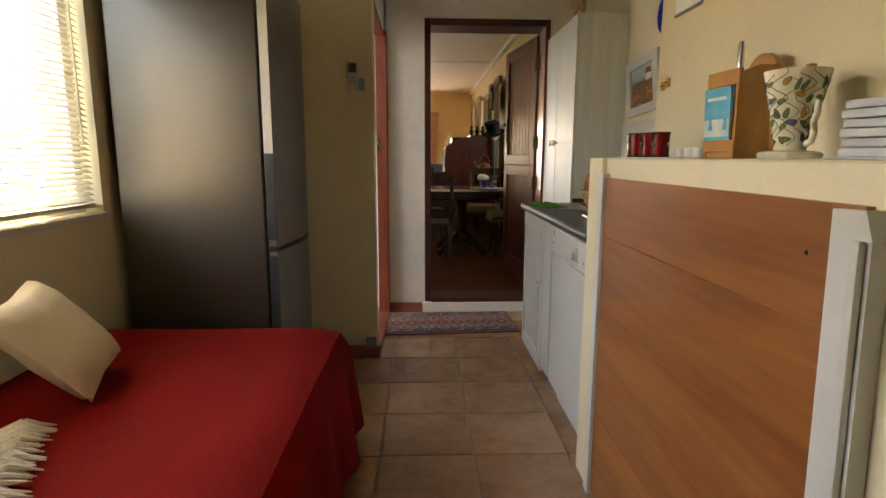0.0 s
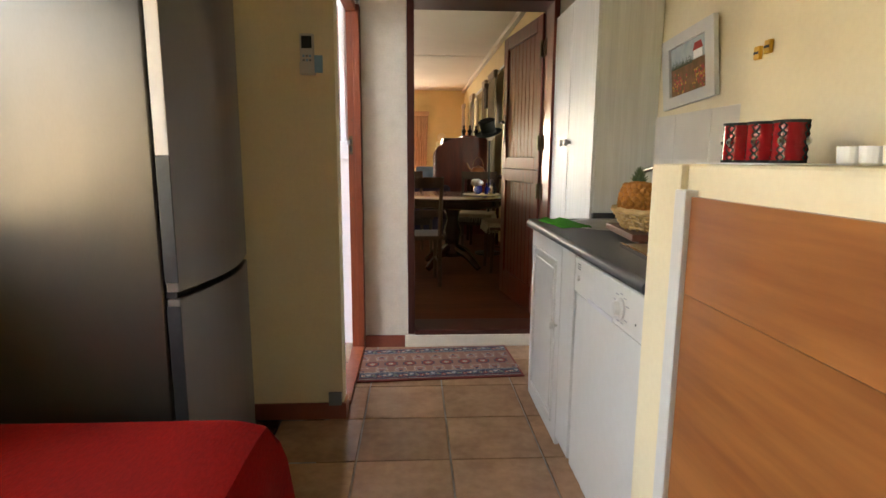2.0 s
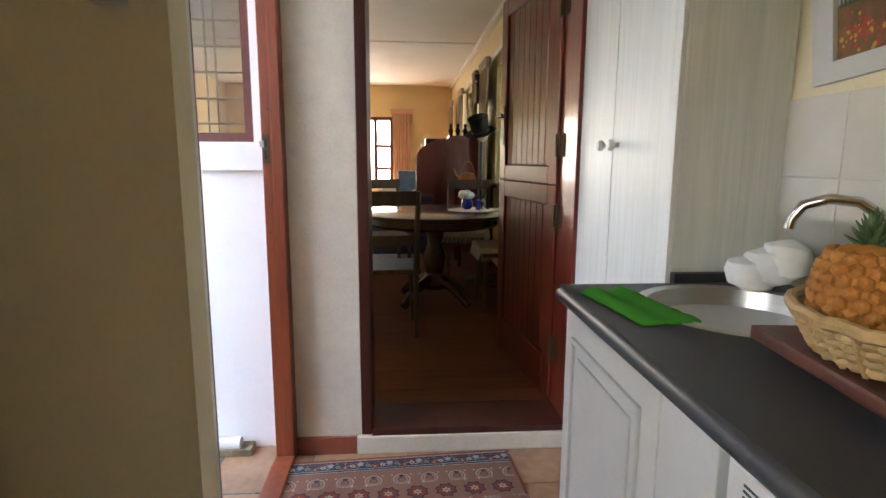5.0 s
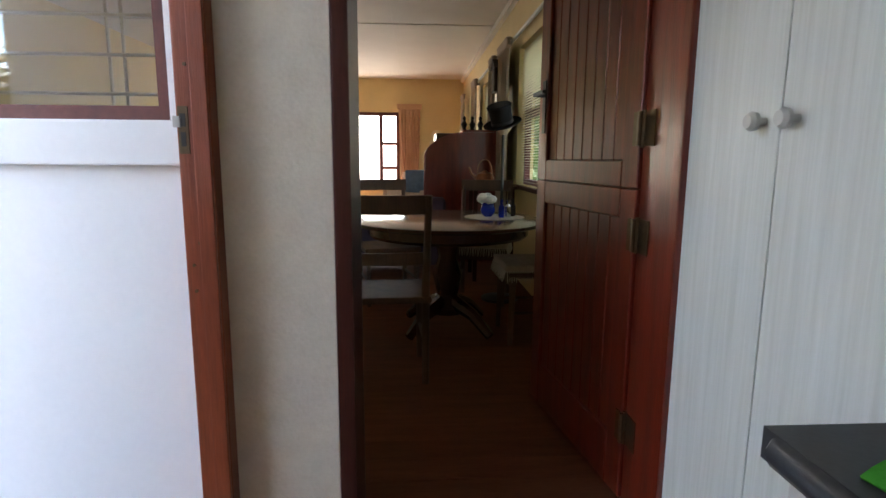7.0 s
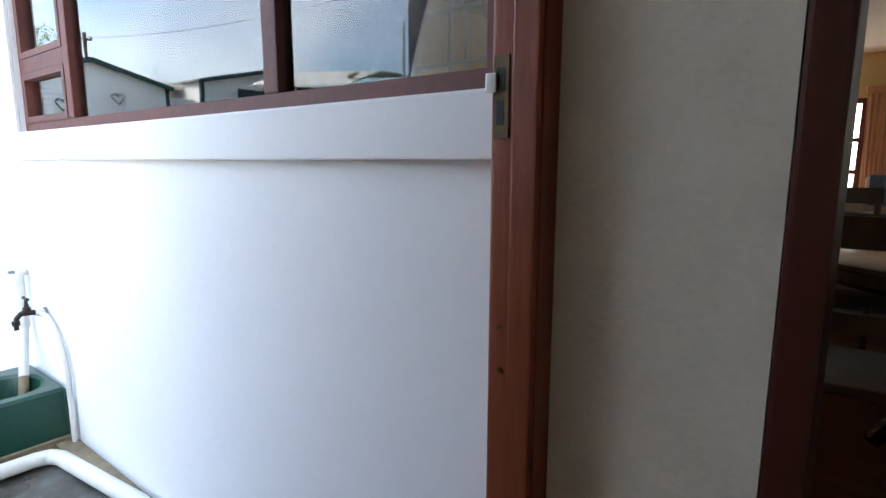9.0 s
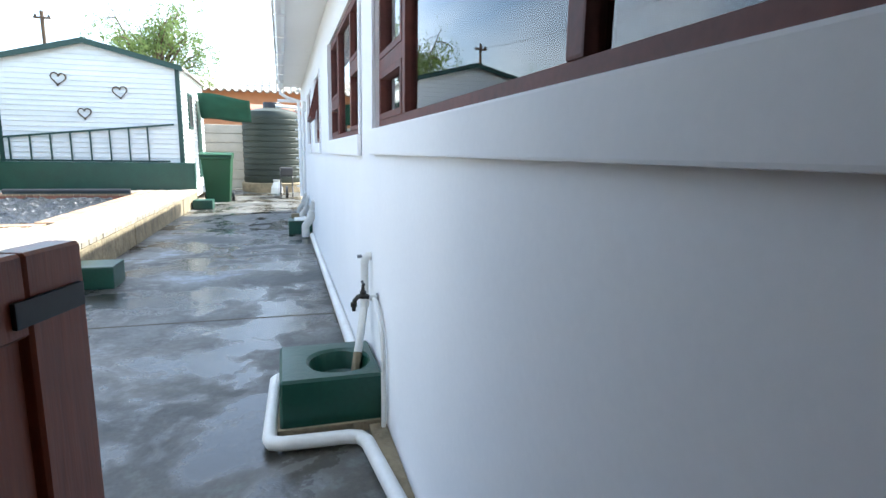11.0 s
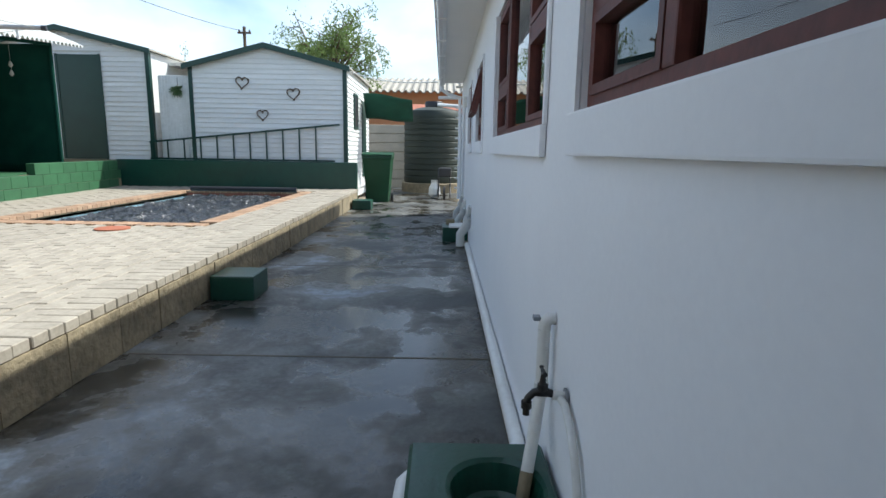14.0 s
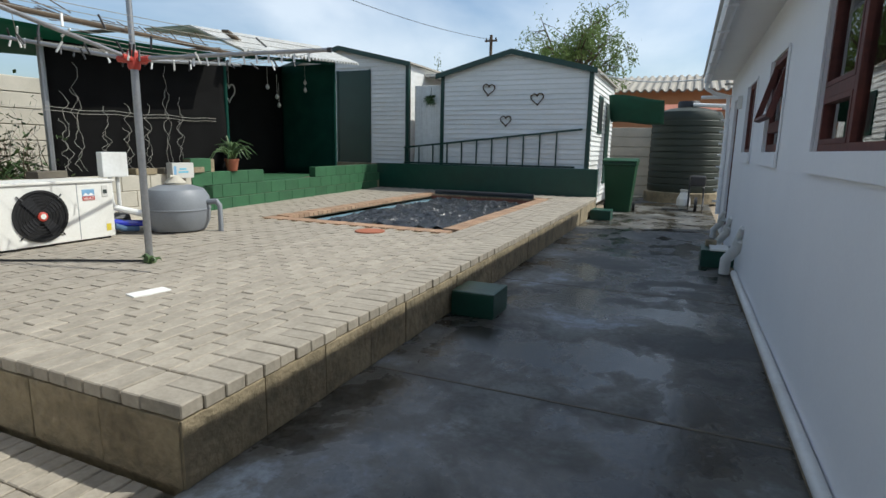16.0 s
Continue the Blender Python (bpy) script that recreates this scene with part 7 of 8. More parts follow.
for k, (x, y, z, r1, rz_, s) in enumerate(((1.0, 2.60, 1.035, 80, 10, 0.85), (1.095, 2.63, 1.06, 75, -25, 1.15))):
    pp = thing("papaya", x, y, z, "green and yellow papaya" + (" in a white foam net" if k else " at the basket's edge"), "papaya", rz=rz_)
    pf = [(0.006, -0.1 * s), (0.03 * s, -0.088 * s), (0.05 * s, -0.045 * s), (0.055 * s, 0.0), (0.046 * s, 0.05 * s), (0.028 * s, 0.085 * s), (0.006, 0.098 * s)]
    part("fruit", lathe(pf, 20, None, pose(0, 0, 0, 0, r1, 0)), "papaya", pp, "", True)
    if k:
        for q in range(14):
            for sg in (1, -1):
                pts = []
                for w in range(13):
                    u = w / 12
                    zz = (-0.085 + 0.17 * u) * s
                    rr = 0.058 * s * math.sin(math.pi * (0.12 + 0.76 * u)) ** 0.7
                    a = 2 * math.pi * q / 14 + sg * u * 1.6
                    pts.append(pose(0, 0, 0, 0, r1, 0) @ Vector((rr * math.cos(a), rr * math.sin(a), zz)))
                part("net_strand", tube(pts, 0.003, 5), "foam", pp)
tw = thing("paper_towel", 1.12, 3.28, 0.932, "crumpled white towel beside the sink", "towel")
for k in range(3):
    bm = lathe([(0.03, 0.0), (0.055, 0.01), (0.06, 0.045), (0.05, 0.075), (0.02, 0.085)], 16, None, Matrix.Translation((0.03 * k - 0.03, -0.02 * k, 0.02 * k)))
    for v in bm.verts:
        v.co += 0.012 * Vector((noise.noise(v.co * 20), noise.noise(v.co * 20 + Vector((5, 0, 0))), noise.noise(v.co * 20 + Vector((0, 5, 0)))))
    part("fold", bm, "petal", tw, "", True)
gt_ = thing("steel_tray", 0.93, 2.24, 0.932, "flat steel tray with a rolled rim", "tray", rz=-4)
part("board", bbox(-0.2, 0.24, -0.2, 0.24, 0.0, 0.010, 0.004, 2), "steel", gt_)
part("rim", bbox(-0.212, -0.2005, -0.2, 0.24, 0.0, 0.014, 0.003), "chrome", gt_)
bk2 = thing("magazine", 1.02, 2.33, 0.9425, "blue edged magazine lying on the board", "magazine", rz=-8)
part("pages", bbox(-0.14, 0.16, -0.1, 0.12, 0.0, 0.008, 0.001), "paper", bk2)
part("cover", bbox(-0.141, 0.161, -0.101, 0.08, 0.0082, 0.0095, 0), "steel", bk2)
part("cover_band", bbox(-0.141, 0.161, 0.08, 0.121, 0.0082, 0.0095, 0), "denim", bk2)
sc_ = thing("saucer", 0.87, 2.20, 0.955, "white china saucer with a blue flower pattern", "saucer")
part("dish", lathe([(0.03, 0.0), (0.045, 0.003), (0.085, 0.02), (0.083, 0.023), (0.04, 0.007), (0.01, 0.006)], 32), "petal", sc_, "", True)
for i in range(8):
    part("flower", lathe([(0.008, 0.0), (0.003, 0.0012)], 6, None, pose(0.062 * math.cos(i * 0.785), 0.062 * math.sin(i * 0.785), 0.0155, 0, -18, math.degrees(i * 0.785))), "ch_purple", sc_)
ks = thing("kettle_stand", 1.06, 2.26, 0.9525, "slim chrome stand behind the ledge", "stand")
part("foot", lathe([(0.06, 0.0), (0.06, 0.006), (0.02, 0.012)], 24), "chrome", ks, "", True)
part("post", tube([(0, 0, 0.01), (0, 0, 0.30)], 0.012, 12), "chrome", ks, "", True)
part("plate", lathe([(0.03, 0.296), (0.095, 0.300), (0.10, 0.308), (0.03, 0.309)], 28), "chrome", ks, "", True)
sk_ = thing("steel_kettle", 1.06, 2.26, 1.262, "round brushed steel kettle with a looped knob", "kettle")
part("body", lathe([(0.055, 0.0), (0.075, 0.012), (0.082, 0.045), (0.072, 0.085), (0.045, 0.112), (0.02, 0.12)], 28), "steel", sk_, "", True)
part("knob", tube([(0.018 * math.cos(a * 0.52), 0, 0.135 + 0.018 * math.sin(a * 0.52)) for a in range(13)], 0.005, 8), "chrome", sk_, "", True)
part("spout", tube([(0.05, -0.03, 0.03), (0.085, -0.055, 0.05), (0.10, -0.065, 0.075)], [0.016, 0.012, 0.009], 10), "steel", sk_, "", True)
orn = thing("cane_figure", 0.99, 3.62, 2.057, "woven cane animal figure on the cupboard", "ornament")
part("figure", tube([(0, -0.1, 0.02), (0, -0.09, 0.09), (0, -0.03, 0.12), (0, 0.06, 0.10), (0, 0.09, 0.15), (0, 0.05, 0.18)], [0.012, 0.02, 0.035, 0.03, 0.02, 0.012], 10), "rattan", orn)
part("figure_leg", tube([(0, 0.07, 0.09), (0, 0.08, 0.0)], 0.010, 8), "rattan", orn)
part("figure_leg", tube([(0, -0.09, 0.07), (0, -0.1, 0.0)], 0.010, 8), "rattan", orn)

# wool fringe of a throw on the bed
fg = thing("fringed_throw", -0.93, 1.13, 0.556, "white woollen throw with a long fringe on the bed", "throw", rz=25)
part("cloth", bbox(-0.25, 0.0, -0.3, 0.12, 0.0, 0.02, 0.008, 2), "wool", fg)
strand = random.Random(2)
bm = bmesh.new()
for i in range(110):
    y0 = -0.3 + 0.42 * i / 109
    a = strand.uniform(-0.5, 0.5)
    L = strand.uniform(0.06, 0.11)
    tube([(-0.01, y0, 0.014), (L * 0.5, y0 + a * 0.02, 0.018 + strand.uniform(0, 0.012)), (L * math.cos(a), y0 + L * math.sin(a) * 0.6, 0.006)], [0.006, 0.0075, 0.0015], 5, bm)
part("fringe", bm, "wool", fg)

# ---- dining room ----
hf = bpy.data.objects["dining_floor"]
me = data_of("floor_board", bbox(-1.188, 1.188, -0.0685, 0.0685, -0.012, 0.0, 0), "wood_floor")
for j in range(67):
    for i in range(2):
        piece("floor_board", me, hf, pose(-2.2 + i * 2.378, 4.515 + j * 0.138, HALL_FLOOR))

sf = thing("sofa", -0.40, 8.55, HALL_FLOOR, "long dark plum sofa seen from behind", "sofa")
part("base", bbox(-0.95, 0.95, -0.40, 0.42, 0.08, 0.30, 0.03, 2), "plum", sf)
part("backrest", bbox(-0.95, 0.95, -0.44, -0.22, 0.30, 0.76, 0.07, 3), "plum", sf, "", True)
for k in range(3):
    part("seat_cushion", bbox(-0.76 + k * 0.51, -0.26 + k * 0.51, -0.21, 0.44, 0.301, 0.45, 0.05, 3), "plum", sf, "", True)
for sx in (-0.97, 0.80):
    part("armrest", bbox(sx, sx + 0.17, -0.40, 0.42, 0.30, 0.60, 0.06, 3), "plum", sf, "", True)
for sx in (-0.88, 0.88):
    for sy in (-0.34, 0.36):
        part("foot", bbox(sx - 0.03, sx + 0.03, sy - 0.03, sy + 0.03, 0, 0.08, 0.004), "bark", sf)

tb = thing("dining_table", 0.45, 6.33, HALL_FLOOR, "round polished dark wooden pedestal table", "table")
part("tabletop", lathe([(0.50, 0.715), (0.60, 0.718), (0.625, 0.728), (0.625, 0.745), (0.61, 0.75)], 48), "table_wood", tb, "", True)
part("apron", lathe([(0.50, 0.64), (0.52, 0.66), (0.52, 0.715), (0.4, 0.715)], 36), "table_wood", tb, "", True)
part("pedestal", lathe([(0.10, 0.12), (0.11, 0.16), (0.07, 0.25), (0.10, 0.38), (0.06, 0.5), (0.09, 0.62), (0.2, 0.66)], 20), "table_wood", tb, "", True)
for i in range(4):
    a = math.pi / 4 + i * math.pi / 2
    part("leg", tube([(0.06 * math.cos(a), 0.06 * math.sin(a), 0.2), (0.22 * math.cos(a), 0.22 * math.sin(a), 0.14), (0.36 * math.cos(a), 0.36 * math.sin(a), 0.03)], [0.05, 0.04, 0.03], 8), "table_wood", tb)


def dining_chair():
    th = thing("dining_chair", 0, 0, 0, "brown wooden dining chair with a curved back rail", "chair", group="chairs round the dining table")
    for sx in (-0.19, 0.19):
        part("back_post", tube([(sx, -0.20, 0.0), (sx, -0.19, 0.45), (sx * 1.02, -0.235, 0.75), (sx * 1.04, -0.27, 0.96)], [0.018, 0.02, 0.018, 0.016], 8), "chair_wood", th)
        part("leg", tube([(sx, 0.19, 0.0), (sx, 0.18, 0.43)], [0.015, 0.021], 8), "chair_wood", th)
        part("stretcher", tube([(sx, -0.19, 0.2), (sx, 0.18, 0.2)], 0.010, 8), "chair_wood", th)
    part("seat", bbox(-0.22, 0.22, -0.21, 0.22, 0.42, 0.455, 0.012, 2), "chair_wood", th)
    for z, h, y in ((0.87, 0.09, -0.262), (0.62, 0.06, -0.215)):
        bm = bmesh.new()
        extrude([(-0.215 + 0.43 * i / 10, -0.03 * math.sin(math.pi * i / 10)) for i in range(11)] + [(0.215 - 0.43 * i / 10, 0.02 - 0.03 * math.sin(math.pi * (1 - i / 10))) for i in range(11)], h, Matrix.Translation((0, y, z)), bm)
        part("top_rail" if z > 0.8 else "back_rail", bm, "chair_wood", th)
    part("front_rail", bbox(-0.18, 0.18, 0.17, 0.19, 0.36, 0.42, 0.004), "chair_wood", th)
    return th


ch0 = dining_chair()
ch0.matrix_world = pose(0.08, 5.62, HALL_FLOOR, 0, 0, 4)
for x, y, rz in ((1.0, 6.2, 92), (0.02, 7.15, -165), (0.78, 7.12, 165)):
    copy_thing(ch0, pose(x, y, HALL_FLOOR, 0, 0, rz))
for k, (x, y, rz) in enumerate(((0.98, 6.2, 92), (0.78, 7.1, 165))):
    cpad = thing("seat_cushion", x, y, HALL_FLOOR + 0.456, "pale fringed seat cushion on the chair", "seat cushion", rz=rz, group="seat cushions")
    part("pad", bbox(-0.21, 0.21, -0.19, 0.21, 0.0, 0.045, 0.02, 3), "upholstery", cpad)
    bm = bmesh.new()
    for i in range(30):
        a = -0.2 + 0.4 * i / 29
        tube([(a, 0.21, 0.01), (a + 0.004 * (i % 3), 0.225, -0.05 - 0.01 * (i % 2))], [0.004, 0.002], 4, bm)
        tube([(0.21, a, 0.01), (0.225, a, -0.05 - 0.01 * (i % 2))], [0.004, 0.002], 4, bm)
        tube([(-0.21, a, 0.01), (-0.225, a, -0.05 - 0.01 * (i % 2))], [0.004, 0.002], 4, bm)
    part("fringe", bm, "wool", cpad)
TT = HALL_FLOOR + 0.752
dy = part("lace_doily", lathe([(0.19, 0.0), (0.20, 0.002), (0.1, 0.003)], 26), "petal")
dy.matrix_world = pose(0.76, 6.38, TT)
tagged(dy, "round white lace doily on the dining table", "doily")
vs_ = thing("flower_vase", 0.72, 6.40, TT + 0.003, "round cobalt blue glass vase with white flowers", "vase")
part("vase", lathe([(0.025, 0.0), (0.045, 0.02), (0.05, 0.045), (0.04, 0.075), (0.045, 0.085), (0.04, 0.085), (0.03, 0.07)], 22), "blue_glass", vs_, "", True)
for k in range(5):
    a = k * 1.26
    fl = part("flower", lathe([(0.008, 0.0), (0.03, 0.012), (0.036, 0.03), (0.026, 0.048), (0.01, 0.055)], 11, None, Matrix.Translation((0.035 * math.cos(a) - 0.01, 0.03 * math.sin(a), 0.085 + 0.015 * (k % 2)))), "petal", vs_)
for k in range(4):
    bt = part("cruet", lathe([(0.018, 0.0), (0.02, 0.01), (0.02, 0.07), (0.009, 0.085), (0.009, 0.105), (0.012, 0.115)], 14), ("blue_glass", "clear", "black", "clear")[k] if k != 1 else "chrome", None, "", True)
    bt.matrix_world = pose(0.80 + 0.045 * (k % 3), 6.33 + 0.05 * (k // 2) + 0.02 * k, TT + 0.003)
    tagged(bt, "small glass condiment bottle on the table", "bottle", "condiment bottles")

bu = thing("bureau", 0.78, 9.15, HALL_FLOOR, "tall mahogany bureau with rounded sides", "bureau")
bm = bmesh.new()
sidep = [(-0.42, 0.0), (0.40, 0.0), (0.40, 1.42), (0.0, 1.42)] + [(0.0 - 0.42 * math.sin(radians(a)), 1.14 + 0.28 * math.cos(radians(a))) for a in range(10, 91, 10)]
side_m = data_of("side", extrude([(a, b) for a, b in sidep], 0.03, Matrix(((1, 0, 0, 0), (0, 0, 1, 0), (0, 1, 0, 0), (0, 0, 0, 1)))), "mahogany")
piece("side", side_m, bu, pose(0, -0.36, 0))
piece("side", side_m, bu, pose(0, 0.33, 0))
part("top", bbox(-0.02, 0.40, -0.38, 0.38, 1.42, 1.445, 0.004), "mahogany", bu)
part("body", bbox(-0.30, 0.39, -0.329, 0.329, 0.05, 1.41, 0), "table_wood", bu)
for z in (0.75, 1.02):
    part("shelf", bbox(-0.40, -0.30, -0.33, 0.33, z, z + 0.02, 0.002), "mahogany", bu)
for k in range(3):
    og = part("figurine", lathe([(0.03, 0.0), (0.02, 0.03), (0.035, 0.07), (0.012, 0.11), (0.02, 0.14), (0.004, 0.16)], 10), "felt")
    og.matrix_world = pose(0.80 + 0.09 * k, 9.0, HALL_FLOOR + 1.446)
    tagged(og, "small dark carved figurine on the bureau", "figurine", "figurines on the bureau")
sd = thing("side_table", 0.98, 8.0, HALL_FLOOR, "small dark wooden side table by the window", "table")
part("tabletop", bbox(-0.22, 0.2, -0.25, 0.25, 0.86, 0.89, 0.005), "table_wood", sd)
for sx in (-0.18, 0.16):
    for sy in (-0.21, 0.21):
        part("leg", bbox(sx - 0.018, sx + 0.018, sy - 0.018, sy + 0.018, 0, 0.86, 0.003), "table_wood", sd)
kt = thing("copper_kettle", 0.90, 7.95, HALL_FLOOR + 0.891, "old copper kettle with a tall loop handle", "kettle")
part("body", lathe([(0.05, 0.0), (0.085, 0.02), (0.095, 0.06), (0.07, 0.11), (0.03, 0.125), (0.012, 0.14)], 22), "copper", kt, "", True)
part("spout", tube([(-0.07, 0, 0.06), (-0.12, 0, 0.10), (-0.15, 0, 0.17)], [0.018, 0.012, 0.009], 10), "copper", kt)
part("handle", tube([(0.07 * math.cos(radians(a)), 0, 0.11 + 0.13 * math.sin(radians(a))) for a in range(0, 181, 15)], 0.006, 8), "copper", kt)
hsd = thing("hat_stand", 0.93, 7.12, HALL_FLOOR, "slim dark hat stand with a round head", "hat stand")
part("pole", tube([(0, 0, 0.03), (0, 0, 1.36)], 0.012, 10), "black", hsd)
part("base", lathe([(0.15, 0.0), (0.15, 0.02), (0.03, 0.035)], 24), "black", hsd)
part("head", lathe([(0.02, 1.32), (0.07, 1.38), (0.08, 1.43), (0.05, 1.48)], 16), "upholstery", hsd)
hat = thing("top_hat", 0.92, 7.10, HALL_FLOOR + 1.40, "black felt top hat on the stand", "hat")
hat.rotation_euler = (radians(18), radians(-16), 0)
part("crown", lathe([(0.085, 0.0), (0.085, 0.04), (0.09, 0.12), (0.098, 0.15), (0.09, 0.157)], 28), "felt", hat, "", True)
part("brim", lathe([(0.084, 0.0), (0.13, -0.004), (0.15, 0.008), (0.15, 0.013), (0.125, 0.004), (0.086, 0.008)], 32), "felt", hat, "", True)
part("band", lathe([(0.0865, 0.008), (0.0875, 0.03), (0.086, 0.032)], 28), "black", hat)


def curtain(x, y, z0, z1, w, axis, material, label, tie=True, seed=1):
    """Gathered cloth hanging in folds, with a ruffled heading."""
    bm = bmesh.new()
    n, m = 44, 16
    g = {}
    for i in range(n + 1):
        for j in range(m + 1):
            u, v = i / n - 0.5, j / m
            z = z0 + (z1 - z0) * v
            ww = w * (0.8 + 0.2 * abs(v - 0.35) * 1.6)
            f = 0.028 * math.sin(u * 44 + seed + 1.5 * noise.noise((u * 3, v * 2, seed))) * (1 - 0.3 * v)
            if v > 0.95:
                f *= 0.6
            p = (u * ww, f)
            g[i, j] = bm.verts.new((x + p[1], y + p[0], z) if axis == "y" else (x + p[0], y + p[1], z))
    for i in range(n):
        for j in range(m):
            bm.faces.new((g[i, j], g[i + 1, j], g[i + 1, j + 1], g[i, j + 1]))
    ct = thing("curtain", 0, 0, 0, label, "curtain", group="curtains of the dining room")
    c = part("cloth", bm, material, ct, "", True)
    c.modifiers.new("thick", "SOLIDIFY").thickness = 0.004
    bm = bmesh.new()
    for i in range(26):
        u = (i / 25 - 0.5) * w
        c0 = Vector((x, y + u, z1)) if axis == "y" else Vector((x + u, y, z1))
        lathe([(0.006, -0.05), (0.028, -0.02), (0.024, 0.02), (0.034, 0.05), (0.02, 0.058)], 7, bm, Matrix.Translation(c0))
    part("heading", bm, material, ct, "ruffled heading", True)
    return ct


for yy, w in ((8.35, 0.55), (9.15, 0.3), (10.95, 0.45), (12.75, 0.4)):
    curtain(1.12, yy, HALL_FLOOR + 0.01, 2.30, w, "y", "curtain", "beige curtain gathered beside the window", seed=int(yy * 3))
curtain(0.17, 13.6, HALL_FLOOR + 0.01, 2.22, 0.42, "x", "pink_curtain", "peach curtain gathered beside the far window", seed=9)
for i, (a, b) in enumerate(((5.2, 8.7), (9.0, 11.2))):
    rd = thing("curtain_rail", 1.16, 0, 2.33, "pale wooden curtain rail over the window", "curtain rail")
    part("rail", tube([(0, a, 0), (0, b, 0)], 0.016, 8), "white_gloss", rd)
    part("bracket", bbox(-0.01, 0.06, a + 0.1, a + 0.13, -0.02, 0.02, 0.003), "white_gloss", rd)
    part("bracket", bbox(-0.01, 0.06, b - 0.13, b - 0.1, -0.02, 0.02, 0.003), "white_gloss", rd)
for i, (a, b) in enumerate(((5.5, 8.05), (9.4, 10.7), (11.6, 12.5))):
    w_ = tagged(thing("window_east", 0, 0, 0, "wooden framed dining room window with slatted blind", "window"), kind="structure")
    mid = (a + b) / 2
    part("window_frame", wall("y", a, b, 1.0, 2.25, 1.29, 1.34, [(a + 0.05, mid - 0.03, 1.05, 1.62), (mid + 0.03, b - 0.05, 1.05, 1.62), (a + 0.05, mid - 0.03, 1.68, 2.2), (mid + 0.03, b - 0.05, 1.68, 2.2)]), "frame_red", w_)
    part("pane", bbox(1.312, 1.317, a + 0.05, b - 0.05, 1.05, 2.2, 0), "clear", w_)
    part("window_sill", bbox(1.18, 1.288, a - 0.03, b + 0.03, 0.965, 0.998, 0.004), "frame_red", w_)
    sme = data_of("slat", bbox(-0.0125, 0.0125, a + 0.02, b - 0.02, -0.0006, 0.0006, 0), "blind")
    for k in range(52):
        piece("slat", sme, w_, pose(1.26, 0, 1.03 + k * 0.0233, 0, 8, 0))
fwn = tagged(thing("window_north", 0, 0, 0, "bright far window with a red-brown wooden frame", "window"), kind="structure")
part("window_frame", wall("x", -2.0, -0.02, 0.65, 2.13, 13.74, 13.80, [(-1.93, -1.05, 0.72, 2.06), (-0.98, -0.42, 0.72, 2.06), (-0.35, -0.09, 0.72, 1.03), (-0.35, -0.09, 1.09, 1.5), (-0.35, -0.09, 1.56, 2.06)]), "frame_red", fwn)
ac = thing("armchair", 0.22, 12.3, HALL_FLOOR, "pale patterned armchair with a blue throw", "armchair", rz=150)
part("seat", bbox(-0.3, 0.3, -0.28, 0.3, 0.2, 0.46, 0.06, 3), "upholstery", ac, "", True)
part("backrest", bbox(-0.32, 0.32, -0.38, -0.2, 0.3, 0.92, 0.07, 3), "upholstery", ac, "", True)
for sx in (-1, 1):
    part("armrest", bbox(min(sx * 0.3, sx * 0.42), max(sx * 0.3, sx * 0.42), -0.3, 0.3, 0.2, 0.62, 0.05, 3), "upholstery", ac, "", True)
    for sy in (-0.3, 0.25):
        part("leg", bbox(sx * 0.3 - 0.025, sx * 0.3 + 0.025, sy - 0.025, sy + 0.025, 0, 0.2, 0.004), "bark", ac)
th_ = part("throw", bbox(-0.2, 0.24, -0.42, -0.16, 0.55, 0.945, 0.03, 3), "denim", None, "", True)
th_.matrix_world = ac.matrix_world
tagged(th_, "blue and grey throw over the armchair back", "throw")
for x, z, r in ((0.70, 1.70, 0.10), (0.62, 1.55, 0.06), (0.80, 1.57, 0.05)):
    pl = part("wall_plate", lathe([(0.3 * r, 0.0), (0.8 * r, 0.01), (r, 0.02), (0.95 * r, 0.025), (0.3 * r, 0.012)], 24), "china", None, "", True)
    pl.matrix_world = pose(x, 13.69, z, 90, 0, 0)
    tagged(pl, "small decorated china plate on the yellow wall", "plate", "plates on the far wall")
ck = thing("wall_clock", 1.19, 8.72, 2.05, "dark carved wooden wall clock with hanging weights", "clock")
part("case", bbox(-0.12, 0.025, -0.1, 0.1, -0.12, 0.12, 0.01), "bark", ck)
part("roof", extrude([(-0.14, 0.12), (0.14, 0.12), (0, 0.22)], 0.15, Matrix(((0, 0, 1, -0.13), (1, 0, 0, 0), (0, 1, 0, 0), (0, 0, 0, 1)))), "bark", ck)
for yy in (-0.04, 0.04):
    part("weight", tube([(-0.05, yy, -0.12), (-0.05, yy, -0.35), (-0.05, yy, -0.45)], [0.002, 0.003, 0.015], 8), "bark", ck)
dcb = thing("ceiling_cover_strip", 0, 0, 0, "thin cover strip between ceiling boards", "trim")
tagged(dcb, kind="structure")
part("strip", bbox(-0.02, 0.0, 4.5, 13.7, 2.754, 2.7615, 0), "ceiling", dcb)
part("strip", bbox(-3.4, 1.2, 9.4, 9.42, 2.754, 2.7615, 0), "ceiling", dcb)
part("cornice", bbox(1.16, 1.2195, 4.5, 13.68, 2.70, 2.7615, 0.01), "ceiling", dcb)


# ---- yard: shade house, pergola, pool plant, washing line ----
shd = thing("shade_house", 0, 0, 0, "green shade cloth hut with a white sheet roof", "shade house")
A, B = (-8.25, -2.89), (-11.55, -3.18)
ZA, ZB = 2.62, 2.98


